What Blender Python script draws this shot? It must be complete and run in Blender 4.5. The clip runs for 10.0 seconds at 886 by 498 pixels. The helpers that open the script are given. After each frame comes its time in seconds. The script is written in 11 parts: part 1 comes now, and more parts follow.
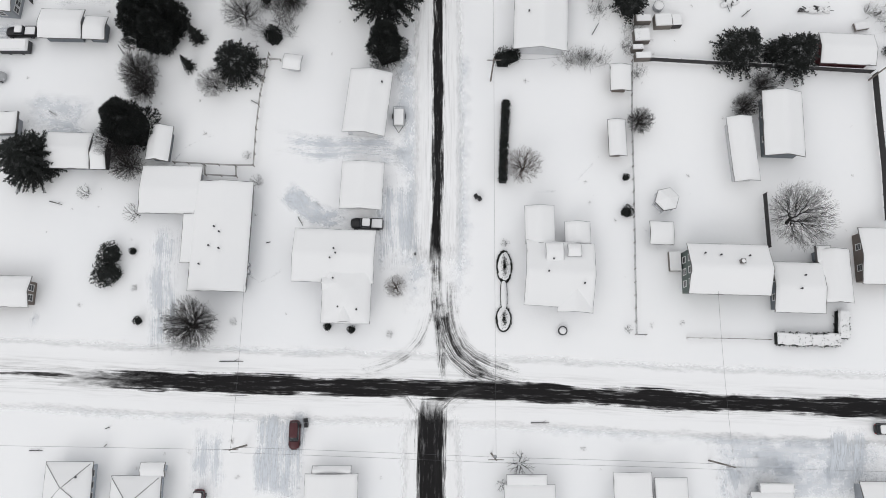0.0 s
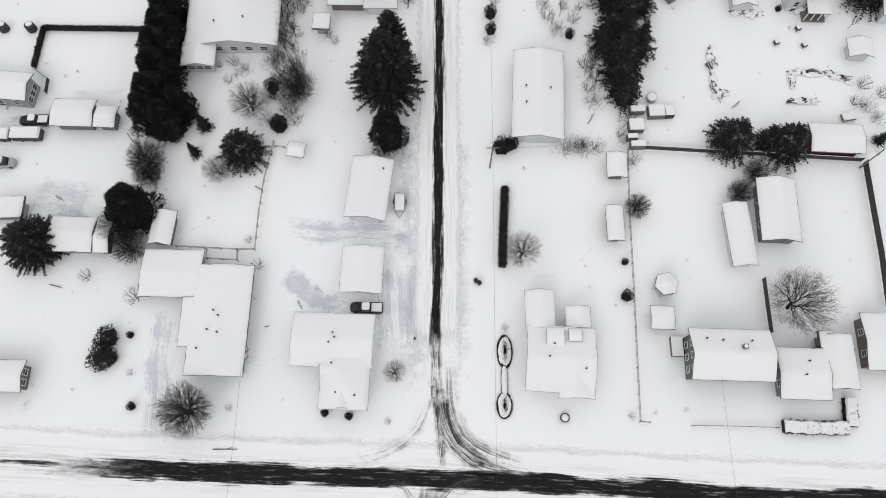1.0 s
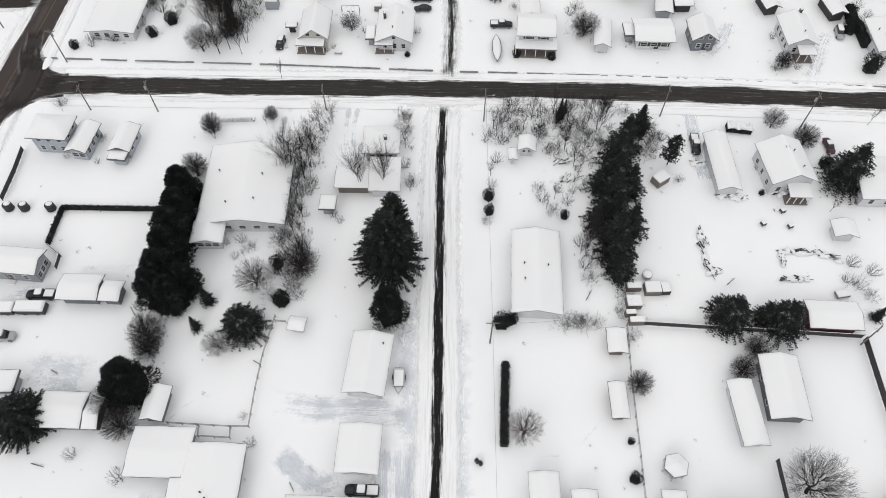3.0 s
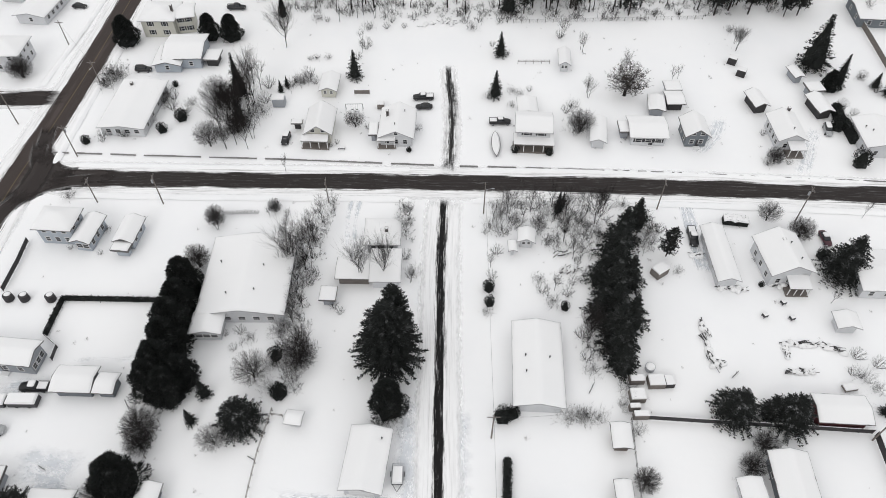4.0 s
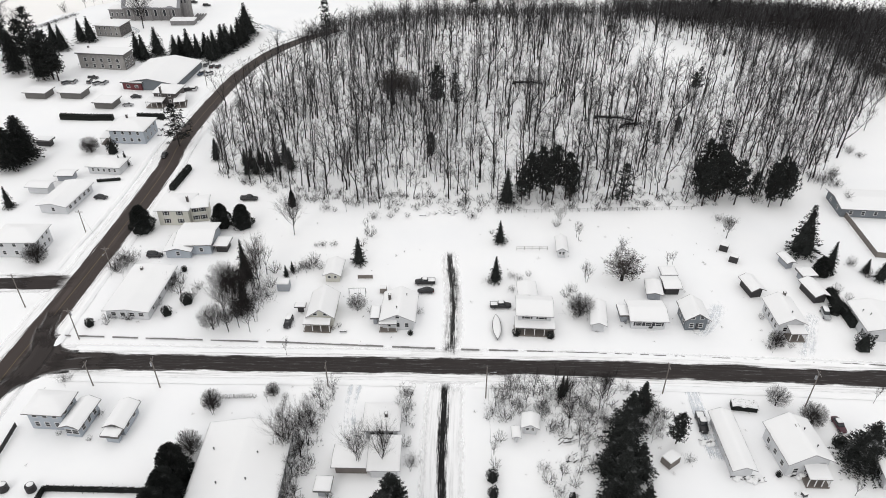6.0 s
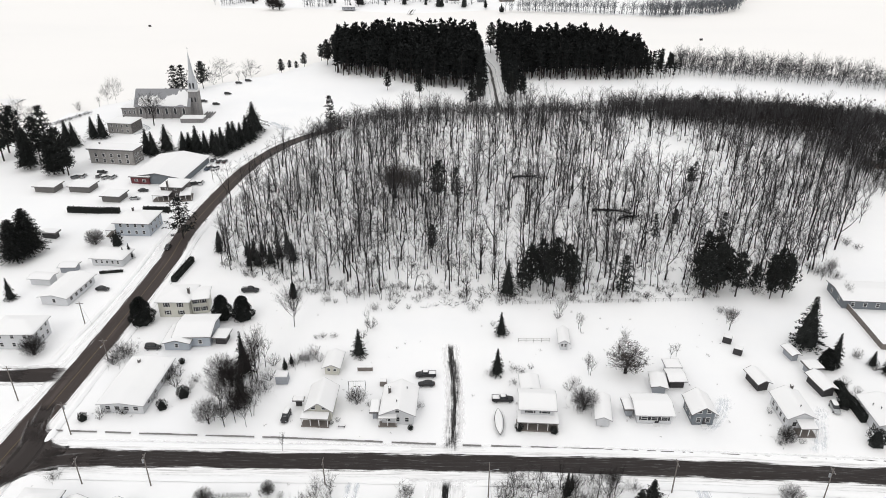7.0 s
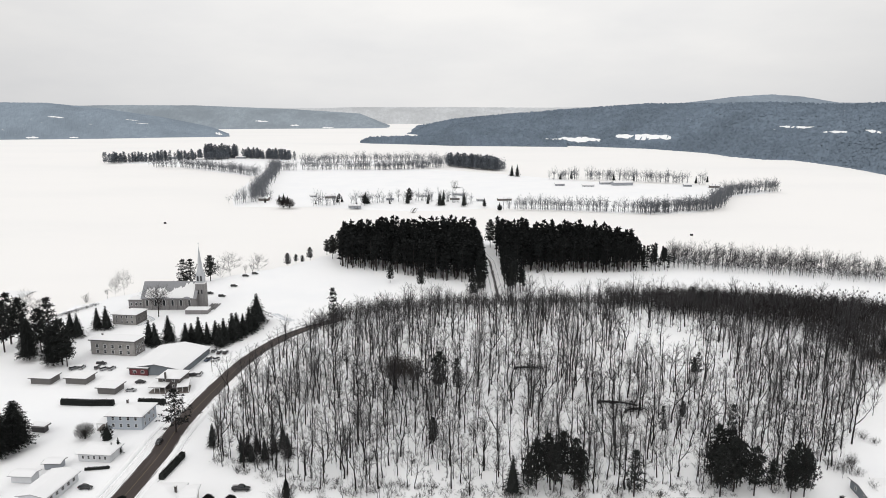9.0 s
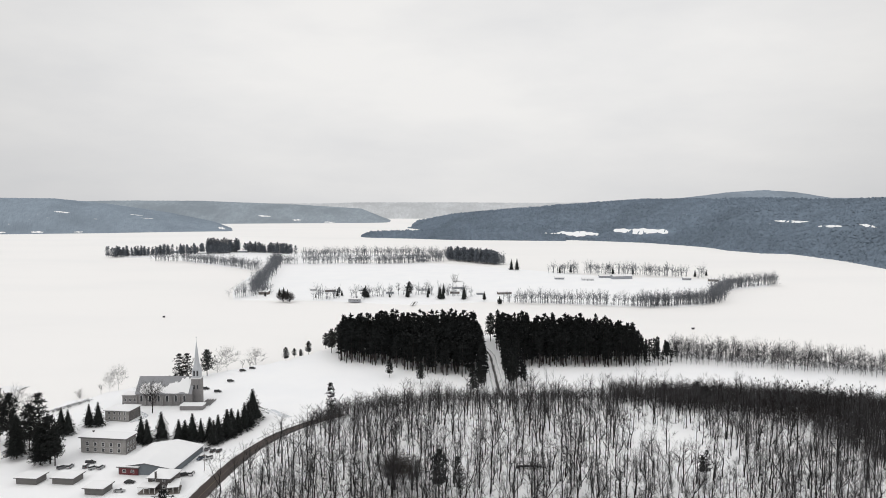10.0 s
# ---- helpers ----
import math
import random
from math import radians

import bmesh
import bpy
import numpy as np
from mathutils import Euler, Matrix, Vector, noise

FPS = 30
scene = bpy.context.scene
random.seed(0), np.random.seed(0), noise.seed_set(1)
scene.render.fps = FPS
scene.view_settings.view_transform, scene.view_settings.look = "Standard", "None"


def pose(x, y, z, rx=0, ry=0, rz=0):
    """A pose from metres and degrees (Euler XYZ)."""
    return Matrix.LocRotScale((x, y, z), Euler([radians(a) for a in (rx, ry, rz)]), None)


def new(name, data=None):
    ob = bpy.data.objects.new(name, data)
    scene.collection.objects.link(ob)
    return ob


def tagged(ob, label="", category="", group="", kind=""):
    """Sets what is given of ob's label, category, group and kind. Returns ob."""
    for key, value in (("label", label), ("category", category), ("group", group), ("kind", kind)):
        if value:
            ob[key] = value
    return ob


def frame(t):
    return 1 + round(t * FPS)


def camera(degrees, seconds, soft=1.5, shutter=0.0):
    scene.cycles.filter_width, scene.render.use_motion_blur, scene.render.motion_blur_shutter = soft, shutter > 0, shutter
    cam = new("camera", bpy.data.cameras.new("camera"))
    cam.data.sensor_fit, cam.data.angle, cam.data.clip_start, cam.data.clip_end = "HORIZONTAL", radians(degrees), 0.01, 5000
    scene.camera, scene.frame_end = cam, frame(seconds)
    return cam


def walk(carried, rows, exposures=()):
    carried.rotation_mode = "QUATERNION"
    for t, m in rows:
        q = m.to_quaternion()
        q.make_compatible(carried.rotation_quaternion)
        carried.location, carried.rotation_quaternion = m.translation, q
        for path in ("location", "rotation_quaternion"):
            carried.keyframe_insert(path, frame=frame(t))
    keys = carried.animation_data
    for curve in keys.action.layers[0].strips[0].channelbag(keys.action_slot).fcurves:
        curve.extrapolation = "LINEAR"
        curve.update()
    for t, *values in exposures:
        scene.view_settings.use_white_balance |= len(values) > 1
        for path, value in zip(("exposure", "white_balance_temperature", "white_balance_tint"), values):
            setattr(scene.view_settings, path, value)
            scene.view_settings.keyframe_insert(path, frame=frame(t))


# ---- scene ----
EYE = 118.0                      # hovering height above the village street
cam = camera(65.1, 10.0, soft=0.9)
# seconds, pitch, yaw, roll in degrees: the camera tilts up where it hangs
TURNS = [
    (0.0, -78.57, 0.00, -0.01), (0.5, -75.08, -0.01, 0.07), (1.0, -71.64, -0.01, 0.13), (1.5, -68.16, 0.01, 0.18),
    (2.0, -64.61, 0.03, 0.22), (2.5, -60.97, 0.07, 0.24), (3.0, -57.27, 0.11, 0.25), (3.5, -53.52, 0.16, 0.25),
    (4.0, -49.75, 0.21, 0.25), (4.5, -45.98, 0.26, 0.24), (5.0, -42.21, 0.32, 0.22), (5.5, -38.46, 0.38, 0.20),
    (6.0, -34.71, 0.43, 0.17), (6.5, -30.95, 0.49, 0.14), (7.0, -27.16, 0.54, 0.11), (7.5, -23.32, 0.58, 0.09),
    (8.0, -19.43, 0.62, 0.06), (8.5, -15.48, 0.65, 0.04), (9.0, -11.51, 0.67, 0.02), (9.5, -7.58, 0.68, 0.01),
    (10.0, -3.80, 0.67, 0.00),
]
EXPOSURES = [(0.0, -0.07, 6395, 10), (2.5, 0.055, 6465, 10), (4.5, 0.09, 6480, 10), (5.5, 0.13, 6505, 10), (7.5, 0.23, 6550, 10), (9.0, 0.15, 6530, 10), (10.0, 0.05, 6510, 10)]
walk(cam, [(t, pose(0, 0, EYE, 90 + pitch, 0, yaw) @ pose(0, 0, 0, 0, 0, roll)) for t, pitch, yaw, roll in TURNS], EXPOSURES)

# ---------------------------------------------------------------- sky and light
SUN_UP, SUN_ROUND = 38.0, 205.0
world = bpy.data.worlds.new("overcast_sky")
scene.world = world
world.use_nodes = True
wt = world.node_tree
wt.nodes.clear()
w_out = wt.nodes.new("ShaderNodeOutputWorld")
w_bg = wt.nodes.new("ShaderNodeBackground")
sky = wt.nodes.new("ShaderNodeTexSky")
sky.sky_type = "NISHITA"
sky.sun_disc = False
sky.sun_elevation, sky.sun_rotation = radians(SUN_UP), radians(SUN_ROUND)
sky.air_density, sky.dust_density = 1.0, 4.0
grey = wt.nodes.new("ShaderNodeHueSaturation")
grey.inputs["Saturation"].default_value = 0.12
grey.inputs["Value"].default_value = 0.07
coord = wt.nodes.new("ShaderNodeTexCoord")
stretch = wt.nodes.new("ShaderNodeMapping")
stretch.inputs["Scale"].default_value = (1.0, 1.0, 3.2)
cloud = wt.nodes.new("ShaderNodeTexNoise")
cloud.inputs["Scale"].default_value = 1.6
cloud.inputs["Detail"].default_value = 6.0
cloud.inputs["Roughness"].default_value = 0.55
ramp = wt.nodes.new("ShaderNodeValToRGB")
ramp.color_ramp.elements[0].position, ramp.color_ramp.elements[0].color = 0.30, (0.70, 0.71, 0.73, 1)
ramp.color_ramp.elements[1].position, ramp.color_ramp.elements[1].color = 0.68, (0.89, 0.882, 0.87, 1)
split = wt.nodes.new("ShaderNodeSeparateXYZ")
lift = wt.nodes.new("ShaderNodeValToRGB")          # a grey band above the bright horizon, brightest overhead
for spot, v in ((0.0, 0.97), (0.2, 1.0), (0.36, 0.98), (1.0, 1.46)):
    e = lift.color_ramp.elements[0] if spot == 0.0 else lift.color_ramp.elements[-1] if spot == 1.0 else lift.color_ramp.elements.new(spot)
    e.position, e.color = spot, (v, v, v, 1)
glow = wt.nodes.new("ShaderNodeVectorMath")         # the cloud is thinner and brighter down the lake
glow.operation = "DOT_PRODUCT"
glow.inputs[1].default_value = (0.0, 0.94, 0.34)
fall = wt.nodes.new("ShaderNodeMapRange")
fall.interpolation_type = "SMOOTHSTEP"
for key, v in (("From Min", 0.76), ("From Max", 0.98), ("To Min", 0.87), ("To Max", 1.0)):
    fall.inputs[key].default_value = v
both = wt.nodes.new("ShaderNodeMath")
both.operation = "MULTIPLY"
cover = wt.nodes.new("ShaderNodeMix")
cover.data_type = "RGBA"
cover.inputs["Factor"].default_value = 0.92
for a, b in ((coord.outputs["Generated"], stretch.inputs["Vector"]), (stretch.outputs["Vector"], cloud.inputs["Vector"]),
             (cloud.outputs["Fac"], ramp.inputs["Fac"]), (sky.outputs["Color"], grey.inputs["Color"]),
             (grey.outputs["Color"], cover.inputs["A"]), (ramp.outputs["Color"], cover.inputs["B"]),
             (cover.outputs["Result"], w_bg.inputs["Color"]), (coord.outputs["Generated"], split.inputs["Vector"]), (split.outputs["Z"], lift.inputs["Fac"]),
             (coord.outputs["Generated"], glow.inputs[0]), (glow.outputs["Value"], fall.inputs["Value"]),
             (lift.outputs["Color"], both.inputs[0]), (fall.outputs["Result"], both.inputs[1]), (both.outputs["Value"], w_bg.inputs["Strength"]), (w_bg.outputs["Background"], w_out.inputs["Surface"])):
    wt.links.new(a, b)

sun_data = bpy.data.lights.new("sun", "SUN")
sun_data.energy, sun_data.angle, sun_data.color = 0.42, radians(25), (1.0, 0.97, 0.93)
sun = new("sun", sun_data)
sun.matrix_world = pose(0, 0, 300, 90 - SUN_UP, 0, 180 - SUN_ROUND)

# ---------------------------------------------------------------- materials


class Mat:
    """A node material with short calls for its nodes."""

    def __init__(self, name, rough=0.6, metal=0.0, spec=0.3):
        self.m = bpy.data.materials.new(name)
        self.m.use_nodes = True
        self.t = self.m.node_tree
        self.b = self.t.nodes["Principled BSDF"]
        self.b.inputs["Roughness"].default_value = rough
        self.b.inputs["Metallic"].default_value = metal
        self.b.inputs["Specular IOR Level"].default_value = spec

    def node(self, kind, **sets):
        n = self.t.nodes.new(kind)
        for key, value in sets.items():
            n.inputs[key.replace("_", " ")].default_value = value
        return n

    def link(self, a, b):
        self.t.links.new(a, b)

    def coords(self, scale=(1, 1, 1), uv=False):
        c = self.node("ShaderNodeTexCoord")
        m = self.node("ShaderNodeMapping", Scale=scale)
        self.link(c.outputs["UV" if uv else "Object"], m.inputs["Vector"])
        return m.outputs["Vector"]

    def noise(self, size, detail=4.0, rough=0.55, vec=None, scale=(1, 1, 1), uv=False):
        n = self.node("ShaderNodeTexNoise", Scale=1.0 / size, Detail=detail, Roughness=rough)
        self.link(vec or self.coords(scale, uv), n.inputs["Vector"])
        return n.outputs["Fac"]

    def span(self, value, a, b, lo=0.0, hi=1.0):
        n = self.node("ShaderNodeMapRange")
        n.interpolation_type = "SMOOTHSTEP"
        self.link(value, n.inputs["Value"])
        for key, v in zip(("From Min", "From Max", "To Min", "To Max"), (a, b, lo, hi)):
            n.inputs[key].default_value = v
        return n.outputs["Result"]

    def math(self, op, a, b=0.0):
        n = self.node("ShaderNodeMath")
        n.operation = op
        for i, v in enumerate((a, b)):
            if isinstance(v, (int, float)):
                n.inputs[i].default_value = v
            else:
                self.link(v, n.inputs[i])
        return n.outputs[0]

    def mix(self, fac, a, b):
        n = self.node("ShaderNodeMix")
        n.data_type = "RGBA"
        for v, key in ((fac, "Factor"), (a, "A"), (b, "B")):
            if isinstance(v, (int, float)):
                n.inputs[key].default_value = v
            elif isinstance(v, tuple):
                n.inputs[key].default_value = (*v, 1)
            else:
                self.link(v, n.inputs[key])
        return n.outputs["Result"]

    def color(self, c):
        if isinstance(c, tuple):
            self.b.inputs["Base Color"].default_value = (*c, 1)
        else:
            self.link(c, self.b.inputs["Base Color"])
        return self

    def bump(self, height, strength=0.3, distance=0.05):
        n = self.node("ShaderNodeBump", Strength=strength, Distance=distance)
        self.link(height, n.inputs["Height"])
        self.link(n.outputs["Normal"], self.b.inputs["Normal"])
        return self

    def random(self):
        return self.node("ShaderNodeObjectInfo").outputs["Random"]

    def island(self):
        return self.node("ShaderNodeNewGeometry").outputs["Random Per Island"]

    def up(self):
        n = self.node("ShaderNodeSeparateXYZ")
        self.link(self.node("ShaderNodeNewGeometry").outputs["Normal"], n.inputs["Vector"])
        return n.outputs["Z"]

    def clear(self, mask):
        """Lets what lies below show where the mask is 0."""
        t = self.node("ShaderNodeBsdfTransparent")
        s = self.node("ShaderNodeMixShader")
        self.link(mask, s.inputs[0])
        self.link(t.outputs[0], s.inputs[1])
        self.link(self.b.outputs[0], s.inputs[2])
        self.link(s.outputs[0], self.t.nodes["Material Output"].inputs["Surface"])
        return self


def snow_material(name, tone=(0.955, 0.956, 0.96), dull=(0.922, 0.928, 0.94), grain=0.06, wind=True):
    m = Mat(name, 0.75, 0, 0.15)
    big, mid, fine = m.noise(38, 5, 0.6), m.noise(3.2, 5, 0.6), m.noise(0.35, 4, 0.7)
    c = m.mix(m.span(big, 0.35, 0.72), tone, dull)
    c = m.mix(m.math("MULTIPLY", m.span(mid, 0.45, 0.8), 0.35), c, dull)
    m.color(c)
    h = m.math("ADD", m.math("MULTIPLY", mid, 0.6), m.math("MULTIPLY", fine, grain))
    if wind:
        h = m.math("ADD", h, m.math("MULTIPLY", m.noise(1.6, 3, 0.5, scale=(1, 0.35, 1)), 0.3))
    return m.bump(h, 0.35, 0.25).m


# Ground snow is raised and roof snow dimmed to offset shade round houses.
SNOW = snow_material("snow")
DIMMED_ROOF_SNOW = snow_material("roof_snow", (0.88, 0.88, 0.883), (0.85, 0.853, 0.86), 0.03, False)
def lake_material(name, tone, dull):
    m = Mat(name, 0.8, 0, 0.1)
    m.color(m.mix(m.span(m.noise(260, 5, 0.6, scale=(0.4, 1, 1)), 0.4, 0.75), tone, dull))
    return m.bump(m.noise(9, 4, 0.6), 0.15, 0.1).m


ICE_SNOW = lake_material("lake_snow", (0.935, 0.92, 0.902), (0.90, 0.89, 0.877))


def faded(m, side, end, rag):
    """1 inside a strip, 0 at its ragged rim; side and end are metres."""
    n = m.node("ShaderNodeUVMap")
    n.uv_map = "Fade"
    sep = m.node("ShaderNodeSeparateXYZ")
    m.link(n.outputs["UV"], sep.inputs["Vector"])
    a = m.span(m.math("ADD", sep.outputs["X"], m.math("MULTIPLY", m.math("SUBTRACT", rag, 0.5), side * 1.7)), side * 0.1, side * 1.2)
    b = m.span(m.math("ADD", sep.outputs["Y"], m.math("MULTIPLY", m.math("SUBTRACT", rag, 0.5), end * 1.6)), end * 0.1, end)
    return m.math("MULTIPLY", a, b)


def packed_snow(name, dark, cover, side=1.2, end=3.0, long=0.045, thick=1.0, blotch=0.5):
    """Driven or shovelled snow: long streaks that follow the way, fading into the snow beside it."""
    m = Mat(name, 0.7, 0, 0.15)
    fine = m.noise(0.13, 7, 0.8, scale=(1, long, 1), uv=True)
    broad = m.noise(0.9, 4, 0.6, scale=(1, long * 1.5, 1), uv=True)
    patch = m.noise(5.0, 6, 0.7)
    amount = m.math("ADD", m.math("MULTIPLY", fine, 0.75), m.math("ADD", m.math("MULTIPLY", broad, 0.4), m.math("MULTIPLY", patch, blotch)))
    amount = m.math("ADD", amount, (0.5 - blotch) * 0.5)
    m.color(m.mix(m.span(amount, 0.88, 1.14), (0.70, 0.735, 0.78), dark))
    mask = m.math("MULTIPLY", m.span(amount, 1.03 - cover, 1.17 - cover), thick)
    m.bump(broad, 0.3, 0.06)
    return m.clear(m.math("MULTIPLY", faded(m, side, end, patch), mask)).m


PACKED = packed_snow("packed_snow", (0.32, 0.342, 0.37), 0.27, 2.0, 6.0, 0.022, 0.75, 0.3)
TRACKS = packed_snow("wheel_tracks", (0.03, 0.03, 0.032), 0.29, 1.2, 4.0, 0.03, 1.0, 0.3)


def streaks(name, tone, cover, side=1.2, end=4.0, long=0.025, soft=0.11):
    """Bared dark streaks that follow a wheel's way, clear snow between them."""
    m = Mat(name, 0.75, 0, 0.12)
    fine = m.noise(0.17, 7, 0.8, scale=(1, long, 1), uv=True)
    broad = m.noise(0.8, 4, 0.6, scale=(1, long * 1.5, 1), uv=True)
    patch = m.noise(3.0, 6, 0.7)
    amount = m.math("ADD", m.math("MULTIPLY", fine, 0.85), m.math("ADD", m.math("MULTIPLY", broad, 0.5), m.math("MULTIPLY", patch, 0.15)))
    m.color(m.mix(m.noise(0.3, 4, 0.7), tone, tuple(v * 2 for v in tone)))
    mask = m.span(amount, 0.84 - cover, 0.84 + soft - cover)
    return m.clear(m.math("MULTIPLY", faded(m, side, end, patch), mask)).m


TRACKS_BLACK = streaks("black_wheel_tracks", (0.011, 0.0105, 0.011), 0.13)
TRACKS_FAN = streaks("fanned_wheel_tracks", (0.10, 0.098, 0.098), 0.12, 1.8, 5.0, 0.016, 0.18)
TRACKS_DARK = streaks("dark_wheel_tracks", (0.03, 0.029, 0.029), 0.15, 1.6, 4.0, 0.03, 0.12)
SCRAPED = packed_snow("scraped_snow", (0.42, 0.46, 0.51), 0.33, 3.0, 9.0, 0.25, 0.55)
TRACKS_GREY = packed_snow("grey_wheel_tracks", (0.10, 0.10, 0.10), 0.25, 0.8, 3.0, 0.03)
PATH_SNOW = packed_snow("trodden_snow", (0.5, 0.51, 0.53), 0.30, 1.6, 3.0, 0.3)


def road_material(name, half, wander, tone=(0.0095, 0.009, 0.0095), snowy=0.12, lane=None, gravel=0.5, side=1.6, end=5.0, only=False):
    """Wet asphalt bared in the middle, snow and streaks towards the sides. UV is in metres: u across, v along."""
    m = Mat(name, 0.8, 0, 0.12)
    sep = m.node("ShaderNodeSeparateXYZ")
    m.link(m.coords((1, 1, 1), True), sep.inputs["Vector"])
    u = sep.outputs["X"]
    streak = m.noise(0.42, 7, 0.72, scale=(1, 0.035, 1), uv=True)
    wide = m.noise(22, 4, 0.6, scale=(0.25, 1, 1), uv=True)
    ragged = m.noise(1.3, 6, 0.75, scale=(1, 0.22, 1), uv=True)
    reach = m.math("ADD", m.math("MULTIPLY", m.math("SUBTRACT", streak, 0.5), 3.0), m.math("MULTIPLY", m.math("SUBTRACT", wide, 0.5), wander))
    reach = m.math("ADD", reach, m.math("MULTIPLY", m.math("SUBTRACT", ragged, 0.5), 1.0))
    bare = m.span(m.math("SUBTRACT", m.math("ADD", reach, half), m.math("ABSOLUTE", u)), -0.25, 0.3)
    left = m.span(m.noise(0.5, 7, 0.78, scale=(1, 0.07, 1), uv=True), 0.54, 0.72)
    bare = m.math("MULTIPLY", bare, m.math("SUBTRACT", 1.0, m.math("MULTIPLY", left, snowy)))
    asphalt = m.mix(m.noise(0.25, 4, 0.7), tone, tuple(v * 1.7 for v in tone))
    asphalt = m.mix(m.span(m.noise(2.2, 4, 0.6, scale=(1, 0.08, 1), uv=True), 0.5, 0.75), asphalt, tuple(v * 2.0 + 0.004 for v in tone))
    if lane:
        mark = m.span(m.math("ABSOLUTE", m.math("SUBTRACT", u, lane)), 0.05, 0.10, 1, 0)
        asphalt = m.mix(m.math("MULTIPLY", mark, 0.45), asphalt, (0.32, 0.25, 0.12))
    grime = m.math("MULTIPLY", m.span(m.math("ABSOLUTE", u), half + 4.0, half + 0.1), m.span(streak, 0.42, 0.72))
    shoulder = m.mix(m.math("MULTIPLY", grime, gravel), (0.945, 0.945, 0.95), (0.36, 0.355, 0.35))
    m.color(m.mix(bare, shoulder, asphalt))
    m.link(m.span(bare, 0, 1, 0.8, 0.62), m.b.inputs["Roughness"])
    m.bump(m.math("ADD", streak, m.math("MULTIPLY", ragged, 0.5)), 0.4, 0.08)
    mask = faded(m, side, end, ragged)
    return m.clear(m.math("MULTIPLY", mask, bare) if only else mask).m


ROAD_SOUTH = road_material("plowed_road", 1.5, 3.2, snowy=0.5, side=2.6, end=22.0, only=True)
TURN_SOUTH = road_material("plowed_side_street", 2.2, 1.2, snowy=0.35, side=1.6, end=6.0, only=True)
JOIN_WIDE = road_material("junction_asphalt", 3.3, 0.6, (0.028, 0.0236, 0.0225), snowy=0.03, side=1.6, end=7.0, only=True)
JOIN = road_material("joining_asphalt", 2.0, 0.6, (0.028, 0.0236, 0.0225), snowy=0.03, side=1.4, end=5.0, only=True)
ROAD_FAINT = road_material("snowy_road", 0.1, 3.5, (0.03, 0.029, 0.029), snowy=1.0, gravel=0.9)
ROAD_LANE = road_material("plowed_lane", 0.95, 1.0, snowy=0.5)
ROAD_MID = road_material("plowed_street", 2.7, 2.2, (0.025, 0.0215, 0.0208), snowy=0.22, gravel=0.9)
ROAD_MAIN = road_material("salted_road", 3.7, 0.5, (0.042, 0.0335, 0.031), snowy=0.03, lane=0.15, gravel=0.7)
ROAD_SHORE = road_material("shore_road", 0.9, 2.0, (0.05, 0.046, 0.045), snowy=0.8, gravel=0.6)
ROAD_DRIVE = road_material("scraped_drive", 0.55, 1.8, (0.016, 0.015, 0.015), snowy=0.45)


def paint(name, tone, rough=0.6, lap=None, wear=0.25):
    """Painted boards or panels; lap: height of a board."""
    m = Mat(name, rough, 0, 0.3)
    n, n2 = m.noise(0.9, 5, 0.65), m.noise(5.0, 3, 0.5)
    worn = tuple(v * 0.72 for v in tone)
    c = m.mix(m.math("MULTIPLY", m.span(n, 0.45, 0.8), wear), tone, worn)
    m.color(m.mix(m.math("MULTIPLY", m.span(n2, 0.4, 0.75), wear), c, worn))
    if lap:
        w = m.node("ShaderNodeTexWave", Scale=1.0 / lap / 6.283 * 3.1416, Distortion=0.0)
        w.bands_direction, w.wave_profile = "Z", "SAW"
        m.link(m.coords(), w.inputs["Vector"])
        m.bump(w.outputs["Fac"], 0.5, 0.03)
    else:
        m.bump(n, 0.2, 0.01)
    return m.m


WHITE_SIDING = paint("white_siding", (0.62, 0.63, 0.65), 0.6, 0.18)
GREY_SIDING = paint("grey_siding", (0.33, 0.35, 0.38), 0.6, 0.18)
BLUE_SIDING = paint("blue_grey_siding", (0.42, 0.46, 0.51), 0.6, 0.18)
SLATE_SIDING = paint("slate_siding", (0.17, 0.19, 0.21), 0.6, 0.18)
GREEN_SIDING = paint("green_siding", (0.10, 0.13, 0.12), 0.6, 0.18)
CREAM_SIDING = paint("cream_siding", (0.60, 0.59, 0.53), 0.6, 0.18)
DARK_SIDING = paint("dark_siding", (0.045, 0.043, 0.045), 0.7, 0.2)
BROWN_SIDING = paint("brown_siding", (0.16, 0.135, 0.12), 0.7, 0.2)
RED_SIDING = paint("red_siding", (0.13, 0.035, 0.04), 0.6, 0.2)
TAN_METAL = paint("tan_metal", (0.14, 0.135, 0.13), 0.45, 0.25)
TRIM = paint("white_trim", (0.75, 0.75, 0.75), 0.5)
DARK_TRIM = paint("dark_trim", (0.05, 0.05, 0.055), 0.5)
ROOF_EDGE = paint("roof_edge", (0.14, 0.135, 0.135), 0.7)
SHUTTER = paint("shutter", (0.035, 0.035, 0.04), 0.6)
PALE_EDGE = paint("pale_roof_edge", (0.36, 0.36, 0.37), 0.6)
WEATHERED = paint("weathered_boards", (0.20, 0.18, 0.165), 0.8, 0.15, 0.6)
STEEL = Mat("galvanised_steel", 0.45, 0.8).color((0.42, 0.43, 0.45)).m
RUBBER = Mat("rubber", 0.85).color((0.018, 0.018, 0.019)).m
BLACK_PLASTIC = paint("black_plastic", (0.02, 0.02, 0.022), 0.5)
GLASS = Mat("window_glass", 0.08, 0, 0.6).color((0.018, 0.021, 0.025)).m
LAMP_RED = Mat("tail_lamp", 0.2).color((0.25, 0.01, 0.01)).m
LAMP_CLEAR = Mat("head_lamp", 0.15).color((0.55, 0.56, 0.58)).m
